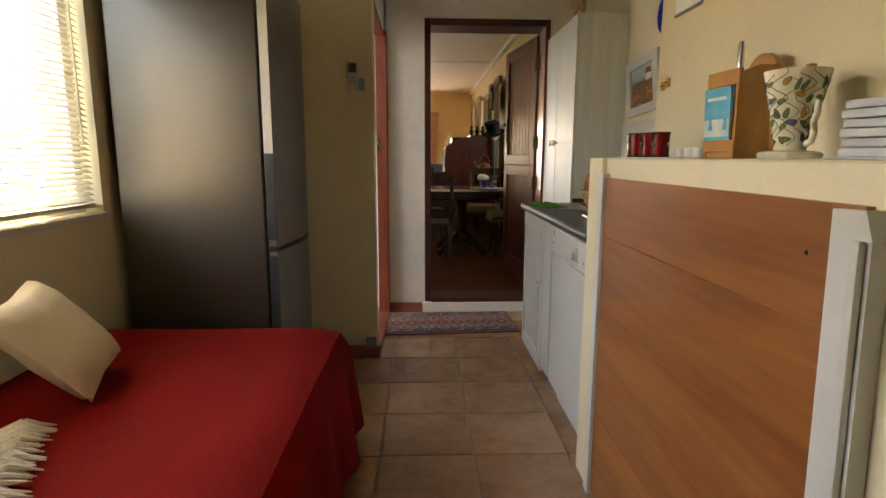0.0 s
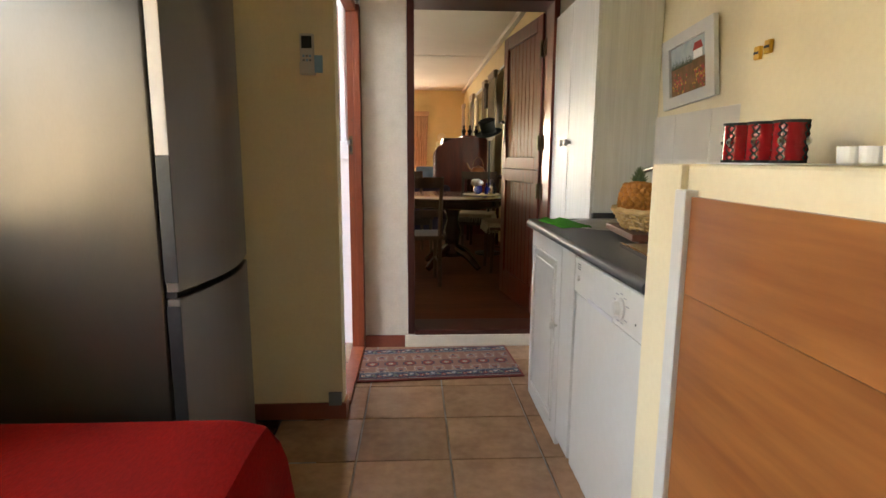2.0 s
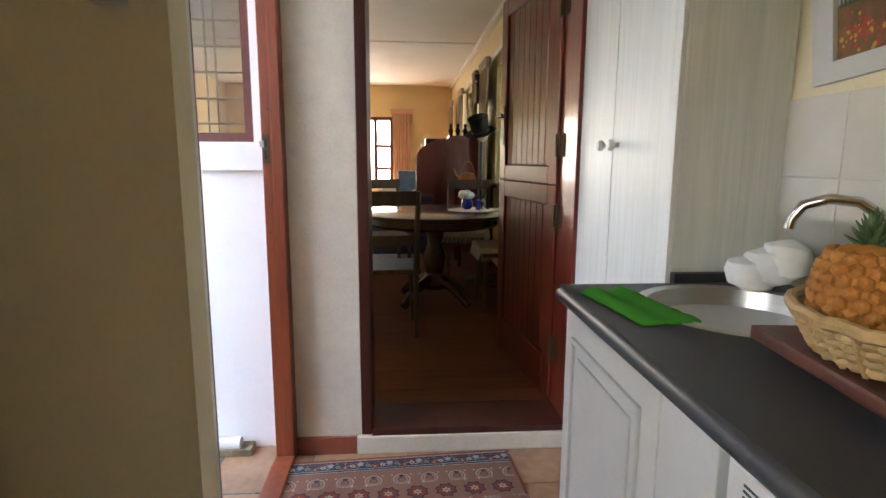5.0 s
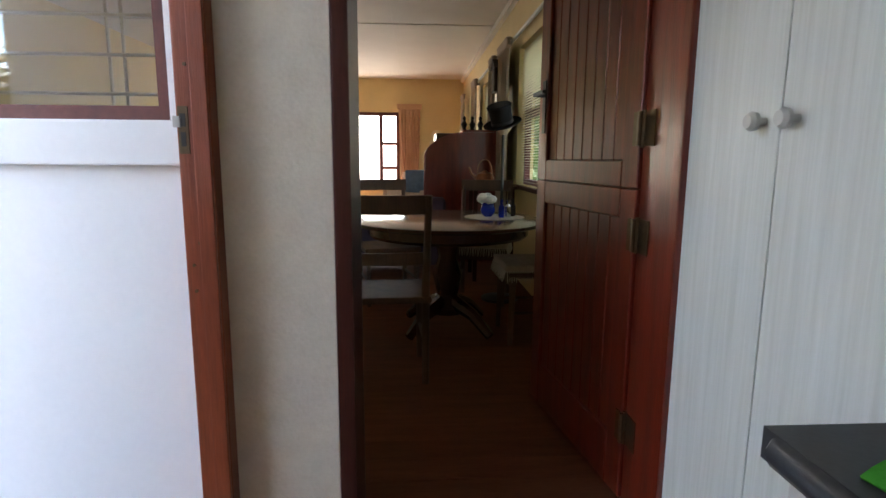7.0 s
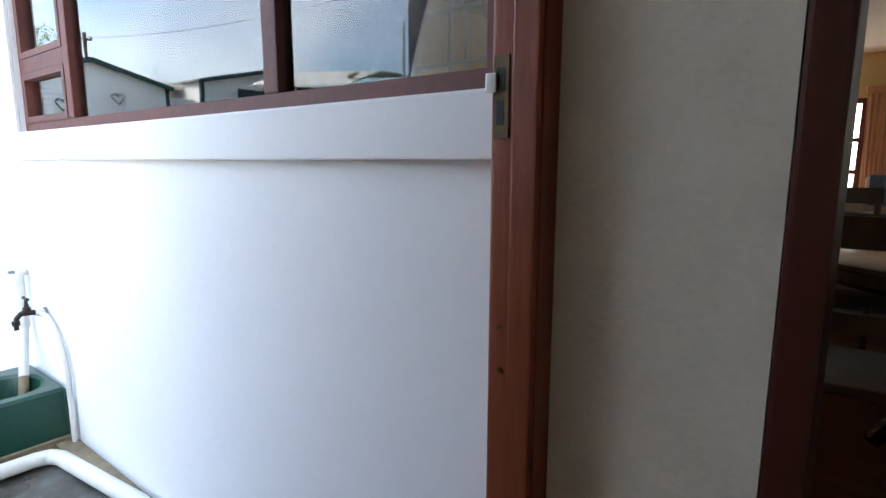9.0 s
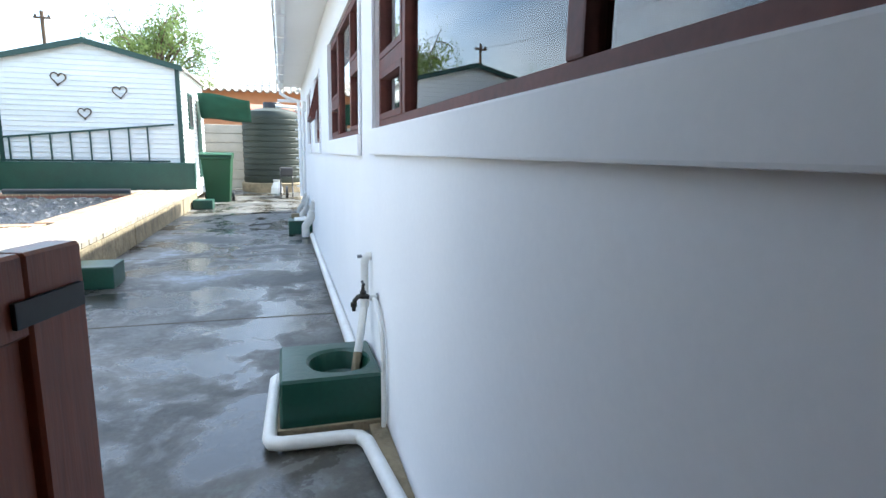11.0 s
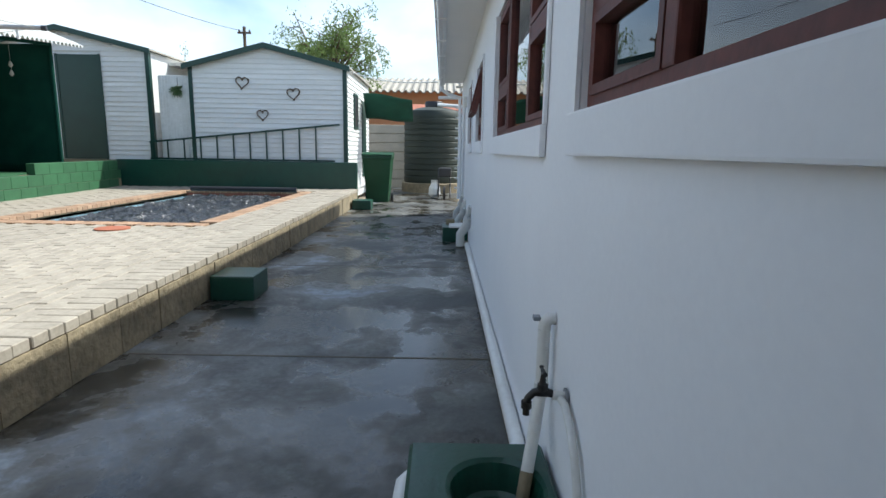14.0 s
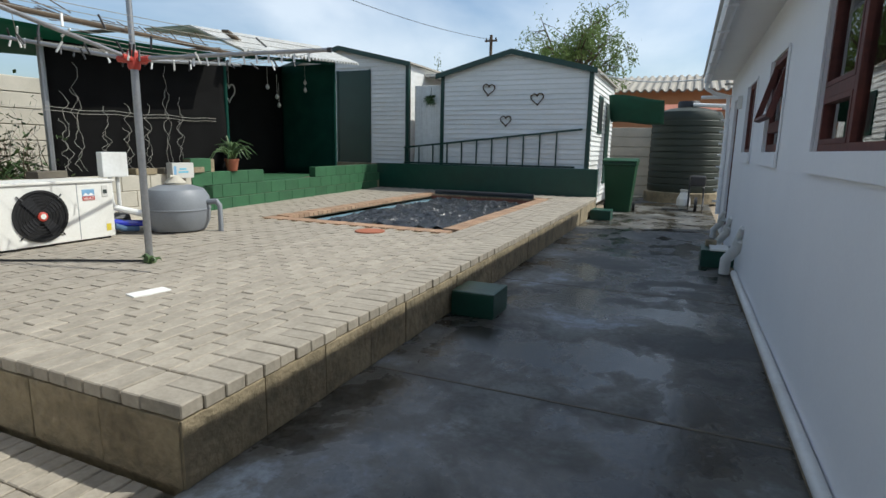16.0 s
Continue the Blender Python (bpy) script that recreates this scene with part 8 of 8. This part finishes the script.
def sheet(p, q, za0, za1, zb0, zb1, material, name, wav=0.012, label="", parent=None):
    """Upright cloth from p to q in plan."""
    bm = bmesh.new()
    g = {}
    d = Vector((q[0] - p[0], q[1] - p[1])).normalized()
    nrm = Vector((-d.y, d.x))
    for i in range(21):
        for j in range(13):
            u, v = i / 20, j / 12
            x, y = p[0] + (q[0] - p[0]) * u, p[1] + (q[1] - p[1]) * u
            z = (za0 + (zb0 - za0) * u) * (1 - v) + (za1 + (zb1 - za1) * u) * v
            w = wav * noise.noise((u * 6, v * 5, za0))
            g[i, j] = bm.verts.new((x + nrm.x * w, y + nrm.y * w, z))
    for i in range(20):
        for j in range(12):
            bm.faces.new((g[i, j], g[i + 1, j], g[i + 1, j + 1], g[i, j + 1]))
    o = part(name, bm, material, parent, label, True)
    o.modifiers.new("thick", "SOLIDIFY").thickness = 0.006
    return o


back_a, back_b = (-8.3, -4.35), (-11.6, -4.6)
sheet(B, back_b, 0.70, ZB, 0.70, ZB, "net_green", "side_wall", parent=shd)
sheet(A, back_a, 0.70, ZA, 0.70, ZA, "net_dark", "side_wall", parent=shd)
sheet(back_a, back_b, 0.70, ZA, 0.70, ZB, "net_dark", "back_wall", parent=shd)
for p, z in ((A, ZA), (B, ZB)):
    part("post", tube([(p[0], p[1], 0.60), (p[0], p[1], z + 0.02)], 0.032, 10), "net_green", shd, "green painted post")
part("lintel", tube([(A[0], A[1], ZA), (B[0], B[1], ZB)], 0.03, 8), "net_green", shd)
bm = bmesh.new()
n = 64
rows = []
for k, (dy, dz) in enumerate(((0.26, 0.0), (-0.75, 0.40), (-1.75, 0.42))):
    row = []
    for i in range(n * 2 + 1):
        u = i / (n * 2)
        x, y = -8.22 + (-12.05 + 8.22) * u, -2.75 + (-3.15 + 2.75) * u + dy
        z = 2.66 + (3.02 - 2.66) * u + dz + 0.022 * (1 if i % 4 in (0, 1) else -1)
        row.append(bm.verts.new((x, y, z)))
    rows.append(row)
for a, b in zip(rows, rows[1:]):
    for i in range(len(a) - 1):
        bm.faces.new((a[i], a[i + 1], b[i + 1], b[i]))
r_ = part("roof", bm, "roof_sheet", shd, "white corrugated roof sheet")
r_.modifiers.new("thick", "SOLIDIFY").thickness = 0.008
fl_ = struct("hut_floor", bbox(-11.9, -8.15, -4.6, -3.24, 0.691, 0.70, 0), "green_wall", "green matting on the hut floor", "floor")
plk = thing("roof_batten", -8.6, -3.0, 2.93, "weathered plank lying on the hut roof", "plank", rz=30)
part("plank", bbox(-0.5, 0.5, -0.05, 0.05, 0.0, 0.03, 0.004), "bark", plk)


def hut_ornament(x, y, z, s, kind):
    if kind == "heart":
        th = thing("heart_ornament", x, y, z, "pale wire heart hanging in the hut", "ornament")
        pts = [(0.8 * s * 16 * math.sin(a) ** 3 / 17, 0, s * (13 * math.cos(a) - 5 * math.cos(2 * a) - 2 * math.cos(3 * a) - math.cos(4 * a)) / 17) for a in [2 * math.pi * i / 30 for i in range(31)]]
    else:
        th = thing("star_ornament", x, y, z, "pale wire star hanging in the hut", "ornament")
        pts = [(s * (1 if i % 2 == 0 else 0.42) * math.sin(math.pi * i / 5), 0, s * (1 if i % 2 == 0 else 0.42) * math.cos(math.pi * i / 5)) for i in range(11)]
    part("wire", tube(pts, 0.011, 6), "wire", th)
    part("string", tube([(0, 0, s * 0.5), (0, 0, s * 0.5 + 0.4)], 0.003, 5), "wire", th)


hut_ornament(-9.05, -3.6, 2.18, 0.18, "heart")
hut_ornament(-8.75, -3.6, 1.86, 0.13, "star")
for k, (x, z) in enumerate(((-9.9, 2.35), (-10.15, 2.2), (-10.2, 2.05), (-11.0, 2.55), (-11.0, 2.4))):
    th = thing("hanging_charm", x, -3.5, z, "small pale hanging charm in the hut", "ornament", group="hanging charms")
    part("charm", lathe([(0.01, -0.05), (0.035, -0.02), (0.025, 0.02), (0.006, 0.05)], 8), "wire", th)
    part("string", tube([(0, 0, 0.05), (0, 0, 0.4)], 0.003, 5), "wire", th)

# dark net screen with pergola and curled garlands
scr = thing("net_screen", 0, 0, 0, "black shade net screen on thin posts", "screen")
sheet((-5.65, -2.92), A, 0.66, 2.42, 0.66, ZA, "net_dark", "net", 0.03, parent=scr)
for x, y, z in ((-5.62, -2.9, 2.45), (-4.7, -3.3, 2.45), (-3.3, -3.2, 2.4)):
    part("post", tube([(x, y, 0.55), (x, y, z)], 0.035, 8), "galv", scr)
for zz in (1.62, 1.66):
    part("cord", tube([(-4.0 - 0.2 * i, -2.86 + 0.0 * i, zz + 0.012 * math.sin(i * 1.7)) for i in range(21)], 0.0028, 5), "wire", scr)
pg = thing("pergola_cover", 0, 0, 0, "green shade cloth stretched over a pergola", "pergola")
bm = bmesh.new()
g = {}
for i in range(25):
    for j in range(13):
        u, v = i / 24, j / 12
        x, y = -7.9 + 5.9 * u, -2.35 - 3.0 * v
        z = 2.52 - 0.16 * math.sin(math.pi * u) * (0.6 + 0.4 * v) + 0.10 * v + 0.03 * noise.noise((u * 5, v * 5, 3)) - 0.08 * math.sin(math.pi * v)
        g[i, j] = bm.verts.new((x, y, z))
for i in range(24):
    for j in range(12):
        bm.faces.new((g[i, j], g[i + 1, j], g[i + 1, j + 1], g[i, j + 1]))
o = part("cloth", bm, "net_thin", pg, "", True)
o.modifiers.new("thick", "SOLIDIFY").thickness = 0.006
for k in range(5):
    x = -7.6 + k * 1.3
    part("batten", tube([(x, -2.3, 2.57), (x, -5.4, 2.66)], 0.022, 8), "bark", pg)
part("beam", tube([(-7.9, -2.33, 2.55), (-2.0, -2.33, 2.52)], 0.028, 8), "bark", pg)
dbr = random.Random(12)
bm = bmesh.new()
for k in range(40):
    x, y = dbr.uniform(-7.5, -3.0), dbr.uniform(-2.6, -2.2)
    L, a = dbr.uniform(0.15, 0.5), dbr.uniform(-0.6, 0.6)
    tube([(x, y, 2.58), (x + L * math.cos(a), y + L * math.sin(a), 2.58 + dbr.uniform(-0.03, 0.12))], 0.006, 4, bm)
part("twigs", bm, "bark", pg, "dry twigs on the cloth")
curl = random.Random(21)
for k in range(12):
    x0 = -4.4 - k * 0.27 + curl.uniform(-0.08, 0.08)
    z1 = curl.uniform(1.7, 2.35)
    th = thing("curled_garland", x0, -2.85, 0, "curled pale willow garland hanging on the net", "garland", group="curled garlands")
    ph = curl.uniform(0, 6)
    for q in range(2):
        pts = [(0.035 * math.sin(w * 0.9 + ph + q) + 0.012 * math.sin(w * 2.3 + q * 3) + 0.04 * q, 0.02 * math.cos(w * 1.3), 0.95 + (z1 - 0.95 - 0.3 * q) * w / 22) for w in range(23)]
        part("strand", tube(pts, 0.0027, 5), "wire", th)

# low blockwork behind the pool plant, with bricks on top
bw = block_course_wall("wall_low_grey", (-4.2, -2.62), (-7.25, -2.66), PT - 0.03, 3, "low bare grey block wall behind the pool plant", mate="vibracrete")
for k, (x, L) in enumerate(((-6.55, 0.3), (-6.95, 0.34), (-7.35, 0.26), (-5.4, 0.4), (-4.6, 0.42))):
    th = part("loose_brick", bbox(-L / 2, L / 2, -0.07, 0.07, 0.0, 0.075, 0.008), "sand" if k % 2 else "rough_conc")
    th.matrix_world = pose(x, -2.64, PT + 0.557, 0, 0, 6 * k)
    tagged(th, "loose weathered block lying on the low wall", "block", "loose blocks")
sign = thing("switch_box", -7.0, -2.50, 0.94, "small white box with a printed label", "box")
part("box", bbox(-0.17, 0.17, -0.06, 0.05, -0.10, 0.10, 0.006), "white_gloss", sign)
for k, (a, b) in enumerate(((-0.05, 0.06), (-0.08, 0.08))):
    part("text_bar", bbox(a, b, 0.0505, 0.052, 0.01 - 0.04 * k, 0.03 - 0.04 * k, 0), "sea_blue", sign)
part("side_print", bbox(0.11, 0.15, 0.0505, 0.052, -0.05, 0.06, 0), "pale_blue", sign)
box2 = thing("plant_box", -5.62, -1.9, 0.93, "tilted white plastic timer box", "box", rz=-8)
part("box", bbox(-0.13, 0.13, -0.05, 0.06, 0.0, 0.26, 0.012, 2), "pvc", box2)
part("stand", tube([(0.04, 0, 0.0), (0.04, 0, -0.59)], 0.02, 10), "pvc", box2)
part("stand", tube([(-0.04, 0, 0.0), (-0.04, 0, -0.59)], 0.02, 10), "pvc", box2)

hp = thing("heat_pump", -4.86, -1.80, PT, "white pool heat pump with a black round fan", "heat pump")
part("casing", bbox(-0.52, 0.52, -0.2, 0.2, 0.02, 0.565, 0.012, 2), "pump_white", hp)
part("top_cover", bbox(-0.55, 0.54, -0.215, 0.215, 0.566, 0.59, 0.006), "pump_white", hp)
for fx in (-0.44, 0.44):
    part("foot", bbox(fx - 0.05, fx + 0.05, -0.17, 0.17, 0.0, 0.02, 0), "black", hp)
part("seam", bbox(-0.172, -0.166, 0.199, 0.2015, 0.03, 0.56, 0), "grey_tank", hp)
fan = part("fan_grille", lathe([(0.235, 0.0), (0.235, 0.012), (0.215, 0.014), (0.2, -0.02), (0.02, -0.024)], 36, None, Matrix.Translation((0.17, 0.202, 0.285)) @ pose(0, 0, 0, -90)), "felt", hp, "round black fan opening")
for k in range(6):
    r = 0.06 + k * 0.029
    part("ring", tube([(0.17 + r * math.cos(2 * math.pi * i / 28), 0.221, 0.285 + r * math.sin(2 * math.pi * i / 28)) for i in range(29)], 0.0028, 5), "black", fan)
for k in range(4):
    a = math.pi / 4 + k * math.pi / 2
    part("blade", extrude([(0.03, -0.03), (0.19, -0.075), (0.20, 0.02), (0.04, 0.03)], 0.004, Matrix.Translation((0.17, 0.212, 0.285)) @ pose(0, 0, 0, -90) @ pose(0, 0, 0, 0, 0, math.degrees(a))), "black", fan)
    part("bracket", tube([(0.17 + 0.21 * math.cos(a), 0.222, 0.285 + 0.21 * math.sin(a)), (0.17 + 0.265 * math.cos(a), 0.208, 0.285 + 0.265 * math.sin(a))], 0.007, 6), "black", fan)
part("hub", lathe([(0.042, 0.0), (0.042, 0.012), (0.03, 0.016)], 20, None, Matrix.Translation((0.17, 0.222, 0.285)) @ pose(0, 0, 0, -90)), "red_paint", fan, "round red badge")
part("hub_ring", lathe([(0.024, 0.0), (0.024, 0.003)], 16, None, Matrix.Translation((0.17, 0.2385, 0.285)) @ pose(0, 0, 0, -90)), "pump_white", fan)
lab = part("badge", bbox(-0.335, -0.215, 0.2, 0.2025, 0.41, 0.50, 0), "pale_blue", hp, "blue and red maker's badge")
part("badge_band", bbox(-0.335, -0.215, 0.2026, 0.204, 0.395, 0.435, 0), "red_paint", lab)
tx = bpy.data.curves.new("heat_text", "FONT")
tx.body, tx.size, tx.align_x, tx.extrude = "HEAT", 0.042, "CENTER", 0.0006
txo = new("word_heat", tx)
txo.data.materials.append(M["paper"])
txo.parent = lab
txo.matrix_local = pose(-0.275, 0.2048, 0.40, 90, 0, 180)
part("wave", extrude([(-0.33, 0.44), (-0.30, 0.47), (-0.275, 0.445), (-0.25, 0.47), (-0.22, 0.44)], 0.001, Matrix(((1, 0, 0, 0), (0, 0, 1, 0.2028), (0, 1, 0, 0), (0, 0, 0, 1)))), "paper", lab)
part("control", bbox(-0.47, -0.41, 0.2, 0.206, 0.42, 0.53, 0.003), "white_gloss", hp)
part("control_window", bbox(-0.46, -0.42, 0.2062, 0.2075, 0.45, 0.49, 0), "lcd", hp)
part("warning_label", bbox(-0.48, -0.43, 0.2, 0.2015, 0.08, 0.15, 0), "label_yellow", hp, "yellow warning label")

ft = thing("sand_filter", -6.02, -1.46, PT, "rounded grey plastic pool filter tank", "filter tank")
ft.matrix_world = ft.matrix_world @ Matrix.Diagonal((0.8, 0.8, 1.0, 1))
part("tank", lathe([(0.28, 0.0), (0.36, 0.02), (0.42, 0.12), (0.43, 0.25), (0.42, 0.38), (0.36, 0.46), (0.22, 0.5), (0.1, 0.51)], 40), "grey_tank", ft, "", True)
part("seam", lathe([(0.428, 0.235), (0.437, 0.24), (0.437, 0.252), (0.428, 0.257)], 40), "grey_tank", ft)
part("valve", lathe([(0.13, 0.50), (0.14, 0.53), (0.10, 0.56), (0.05, 0.60), (0.02, 0.61)], 18), "vibracrete", ft, "pale valve head", True)
part("valve_handle", tube([(-0.10, 0, 0.58), (0.12, 0.03, 0.6)], 0.018, 8), "vibracrete", ft)
for pts, m_ in (([(-0.16, 0.36, 0.32), (-0.22, 0.50, 0.33), (-0.24, 0.54, 0.28), (-0.24, 0.54, 0.0)], "grey_tank"), ([(0.35, -0.2, 0.1), (0.6, -0.3, 0.12), (0.75, -0.33, 0.14)], "blue_glass"), ([(0.38, -0.1, 0.2), (0.6, -0.26, 0.26), (0.72, -0.3, 0.3), (0.74, -0.3, 0.45)], "pvc"), ([(0.42, -0.25, 0.05), (0.58, -0.3, 0.06), (0.72, -0.3, 0.1)], "denim")):
    part("pipe", tube(pts, 0.035, 10), m_, ft, "", True)
pmp = thing("pool_pump", -5.52, -1.95, PT, "small dark pool pump between tank and heat pump", "pump")
part("motor", tube([(-0.2, 0.05, 0.12), (0.12, 0.05, 0.12)], 0.09, 16), "black", pmp)
part("strainer", lathe([(0.09, 0.0), (0.1, 0.1), (0.1, 0.28), (0.08, 0.31)], 16, None, Matrix.Translation((0.1, 0.0, 0))), "black", pmp)

# washing line
wl_ = thing("rotary_washing_line", -4.71, -0.27, PT, "galvanised rotary washing line with pegs", "washing line")
part("pole", tube([(0, 0, 0), (0, 0.0, 1.55)], 0.028, 14), "galv", wl_, "", True)
part("mast", tube([(0, 0, 1.55), (-0.01, -0.02, 2.6)], 0.021, 12), "galv", wl_, "", True)
part("hub", lathe([(0.038, 1.50), (0.045, 1.52), (0.045, 1.62), (0.036, 1.64)], 16), "red_paint", wl_, "red plastic hub")
ARM, AZ = 1.55, 1.58
RISES = (0.05, 0.18, 0.24, 0.18)
dirs = [(-0.25, 0.968), (0.968, 0.25), (0.25, -0.968), (-0.968, -0.25)]
for (dx, dy), RISE in zip(dirs, RISES):
    part("arm_socket", tube([(0.03 * dx, 0.03 * dy, AZ - 0.01), (0.13 * dx, 0.13 * dy, AZ)], 0.024, 10), "red_paint", wl_)
    part("arm", tube([(0.06 * dx, 0.06 * dy, AZ), (ARM * dx, ARM * dy, AZ + RISE)], 0.015, 10), "galv", wl_, "", True)
    part("arm_end", tube([(ARM * dx, ARM * dy, AZ + RISE), ((ARM + 0.03) * dx, (ARM + 0.03) * dy, AZ + RISE)], 0.018, 10), "black", wl_)
for k in range(7):
    r = 0.45 + k * 0.18
    pts = [(r * dirs[i % 4][0], r * dirs[i % 4][1], AZ + RISES[i % 4] * r / ARM) for i in range(5)]
    full = []
    for a, b in zip(pts, pts[1:]):
        full += [tuple(a[c] + (b[c] - a[c]) * w / 6 - (0.02 * math.sin(math.pi * w / 6) if c == 2 else 0) for c in range(3)) for w in range(6)]
    part("line", tube(full + [full[0]], 0.0022, 5), "wire", wl_)
pr_ = random.Random(6)
pegm = [data_of("peg", bbox(-0.006, 0.006, -0.006, 0.006, -0.075, 0.012, 0.002, 1), c) for c in ("black", "paper", "black")]
for k in range(46):
    i = pr_.choice((0, 0, 1, 1, 2, 3))
    r = 0.45 + pr_.randrange(7) * 0.18
    u = pr_.uniform(0.08, 0.92)
    a, b = dirs[i], dirs[(i + 1) % 4]
    piece("peg", pegm[k % 3], wl_, pose(r * (a[0] + (b[0] - a[0]) * u), r * (a[1] + (b[1] - a[1]) * u), AZ + (RISES[i] * (1 - u) + RISES[(i + 1) % 4] * u) * r / ARM - 0.02 * math.sin(math.pi * u), pr_.uniform(-25, 25), pr_.uniform(-150, 30) if k % 4 == 0 else pr_.uniform(-30, 30), pr_.uniform(0, 180)))
for k in range(10):
    piece("peg", pegm[1], wl_, pose(dirs[0][0] * (0.5 + 0.1 * k), dirs[0][1] * (0.5 + 0.1 * k), AZ + RISES[0] * (0.5 + 0.1 * k) / ARM, pr_.uniform(-12, 12), 0, pr_.uniform(0, 180)))

# plants
def strap_plant(name, x, y, z, n, L, label, pot=True, seed=1):
    rg = random.Random(seed)
    th = thing(name, x, y, z, label, "plant")
    base = 0.0
    if pot:
        part("pot", lathe([(0.07, 0.0), (0.075, 0.01), (0.10, 0.15), (0.11, 0.15), (0.11, 0.18), (0.095, 0.18), (0.09, 0.15)], 20), "terracotta", th, "terracotta pot", True)
        base = 0.15
    me = data_of("leaf_blade", tube([(0, 0, 0), (0.25 * L, 0, 0.45 * L), (0.55 * L, 0, 0.55 * L), (0.9 * L, 0, 0.25 * L)], [0.012, 0.017, 0.012, 0.002], 4), "leaf")
    for i in range(n):
        piece("leaf_blade", me, th, pose(rg.uniform(-0.03, 0.03), rg.uniform(-0.03, 0.03), base, 0, rg.uniform(-35, 20), rg.uniform(0, 360)) @ Matrix.Diagonal((rg.uniform(0.6, 1.1),) * 3 + (1,)))
    return th


strap_plant("potted_plant", -8.12, -2.70, 0.895, 34, 0.45, "spider plant in a terracotta pot on the wall", seed=3)
for k, (x, y) in enumerate(((-4.1, -3.1), (-4.7, -3.3), (-5.2, -3.1), (-3.6, -3.4), (-4.4, -3.7))):
    strap_plant("garden_plant", x, y, 0.60, 40, 0.62, "leafy strap-leaved garden plant behind the wall", pot=False, seed=20 + k)
mush = thing("garden_ornament", -4.62, -2.72, 0.90, "small red-capped garden ornament", "ornament")
part("stem", lathe([(0.03, 0.0), (0.025, 0.1), (0.03, 0.16)], 12), "vibracrete", mush)
part("cap", lathe([(0.07, 0.15), (0.075, 0.17), (0.05, 0.21), (0.01, 0.225)], 16), "red_paint", mush, "red cap", True)
weed = strap_plant("weed_tuft", -4.69, -0.23, PT, 22, 0.09, "tuft of weeds at the pole's foot", pot=False, seed=31)
wv = struct("boundary_wall_side", bbox(-13.4, -1.0, -8.2, -8.1, -0.1, 2.5, 0), "vibracrete", "pale precast boundary wall behind the garden", "wall")
me = data_of("panel", bbox(-0.73, 0.73, -0.03, 0.03, 0.005, 0.29, 0.01, 1), "vibracrete")
for i in range(7):
    for k in range(8):
        piece("panel", me, wv, pose(-9.5 + i * 1.5, -8.07, 0.1 + k * 0.30))
sw_ = thing("shed_wreath", -13.80, -1.98, 2.45, "dark hanging basket on the white gate", "basket")
bm = bmesh.new()
rg = random.Random(9)
for _ in range(60):
    d = Vector((rg.uniform(0, 0.6), rg.uniform(-1, 1), rg.uniform(-1, 0.7))).normalized() * rg.uniform(0.1, 0.2)
    tube([(0.05, 0, 0), tuple(Vector((0.05, 0, 0)) + d * 0.6), tuple(Vector((0.05, 0, -0.02)) + d)], [0.012, 0.012, 0.002], 4, bm)
part("foliage", bm, "leaf", sw_)
part("hanger", tube([(0.05, 0, 0.0), (0.03, 0, 0.25)], 0.006, 5), "black", sw_)
# black strip laid from the pole's foot as its cast shadow on the paving
pole_shade = thing("ground_cable", 0, 0, PT + 0.012, "thin dark strip in place of the pole's shadow on the paving", "cable")
part("cable", tube([(-4.68 + 0.055 * i, -0.30 - 0.105 * i + 0.02 * math.sin(i), 0.0) for i in range(15)], 0.008, 6), "black", pole_shade)
lbk = part("pale_paver", bbox(-0.12, 0.12, -0.055, 0.055, -0.05, 0.004, 0.005), "paper", None)
lbk.matrix_world = pose(-4.05, 0.55, PT + 0.003, 0, 0, -12)
tagged(lbk, "single pale concrete paver among the bricks", "paver")

# dry creeper and shrubs left of the screen
cr = random.Random(44)
bm = bmesh.new()
for _ in range(170):
    x, y = cr.uniform(-5.7, -2.6), cr.uniform(-3.6, -2.9)
    z = 0.6
    p = [Vector((x, y, z))]
    for k in range(5):
        p.append(p[-1] + Vector((cr.gauss(0, 0.09), cr.gauss(0, 0.05), cr.uniform(0.06, 0.24))))
    tube(p, [0.007, 0.006, 0.005, 0.004, 0.003, 0.0015], 4, bm)
tagged(part("dry_creeper", bm, "bark"), "tangle of dry creeper stems behind the low wall", "creeper", kind="stuff")
verts, faces = [], []
for _ in range(5200):
    p = Vector((cr.uniform(-5.8, -2.4), cr.gauss(-3.5, 0.35), 0.6 + abs(cr.gauss(0, 0.42))))
    d = Vector((cr.uniform(-1, 1), cr.uniform(-1, 1), cr.uniform(-0.5, 1))).normalized() * cr.uniform(0.05, 0.13)
    q = d.orthogonal().normalized() * cr.uniform(0.010, 0.022)
    i = len(verts)
    verts += [p, p + d * 0.5 + q, p + d, p + d * 0.5 - q]
    faces.append((i, i + 1, i + 2, i + 3))
me = bpy.data.meshes.new("shrubs")
me.from_pydata([tuple(v) for v in verts], [], faces)
me.materials.append(M["leaf"])
tagged(new("shrubs", me), "low untidy green shrubs behind the wall", "shrubs", kind="stuff")
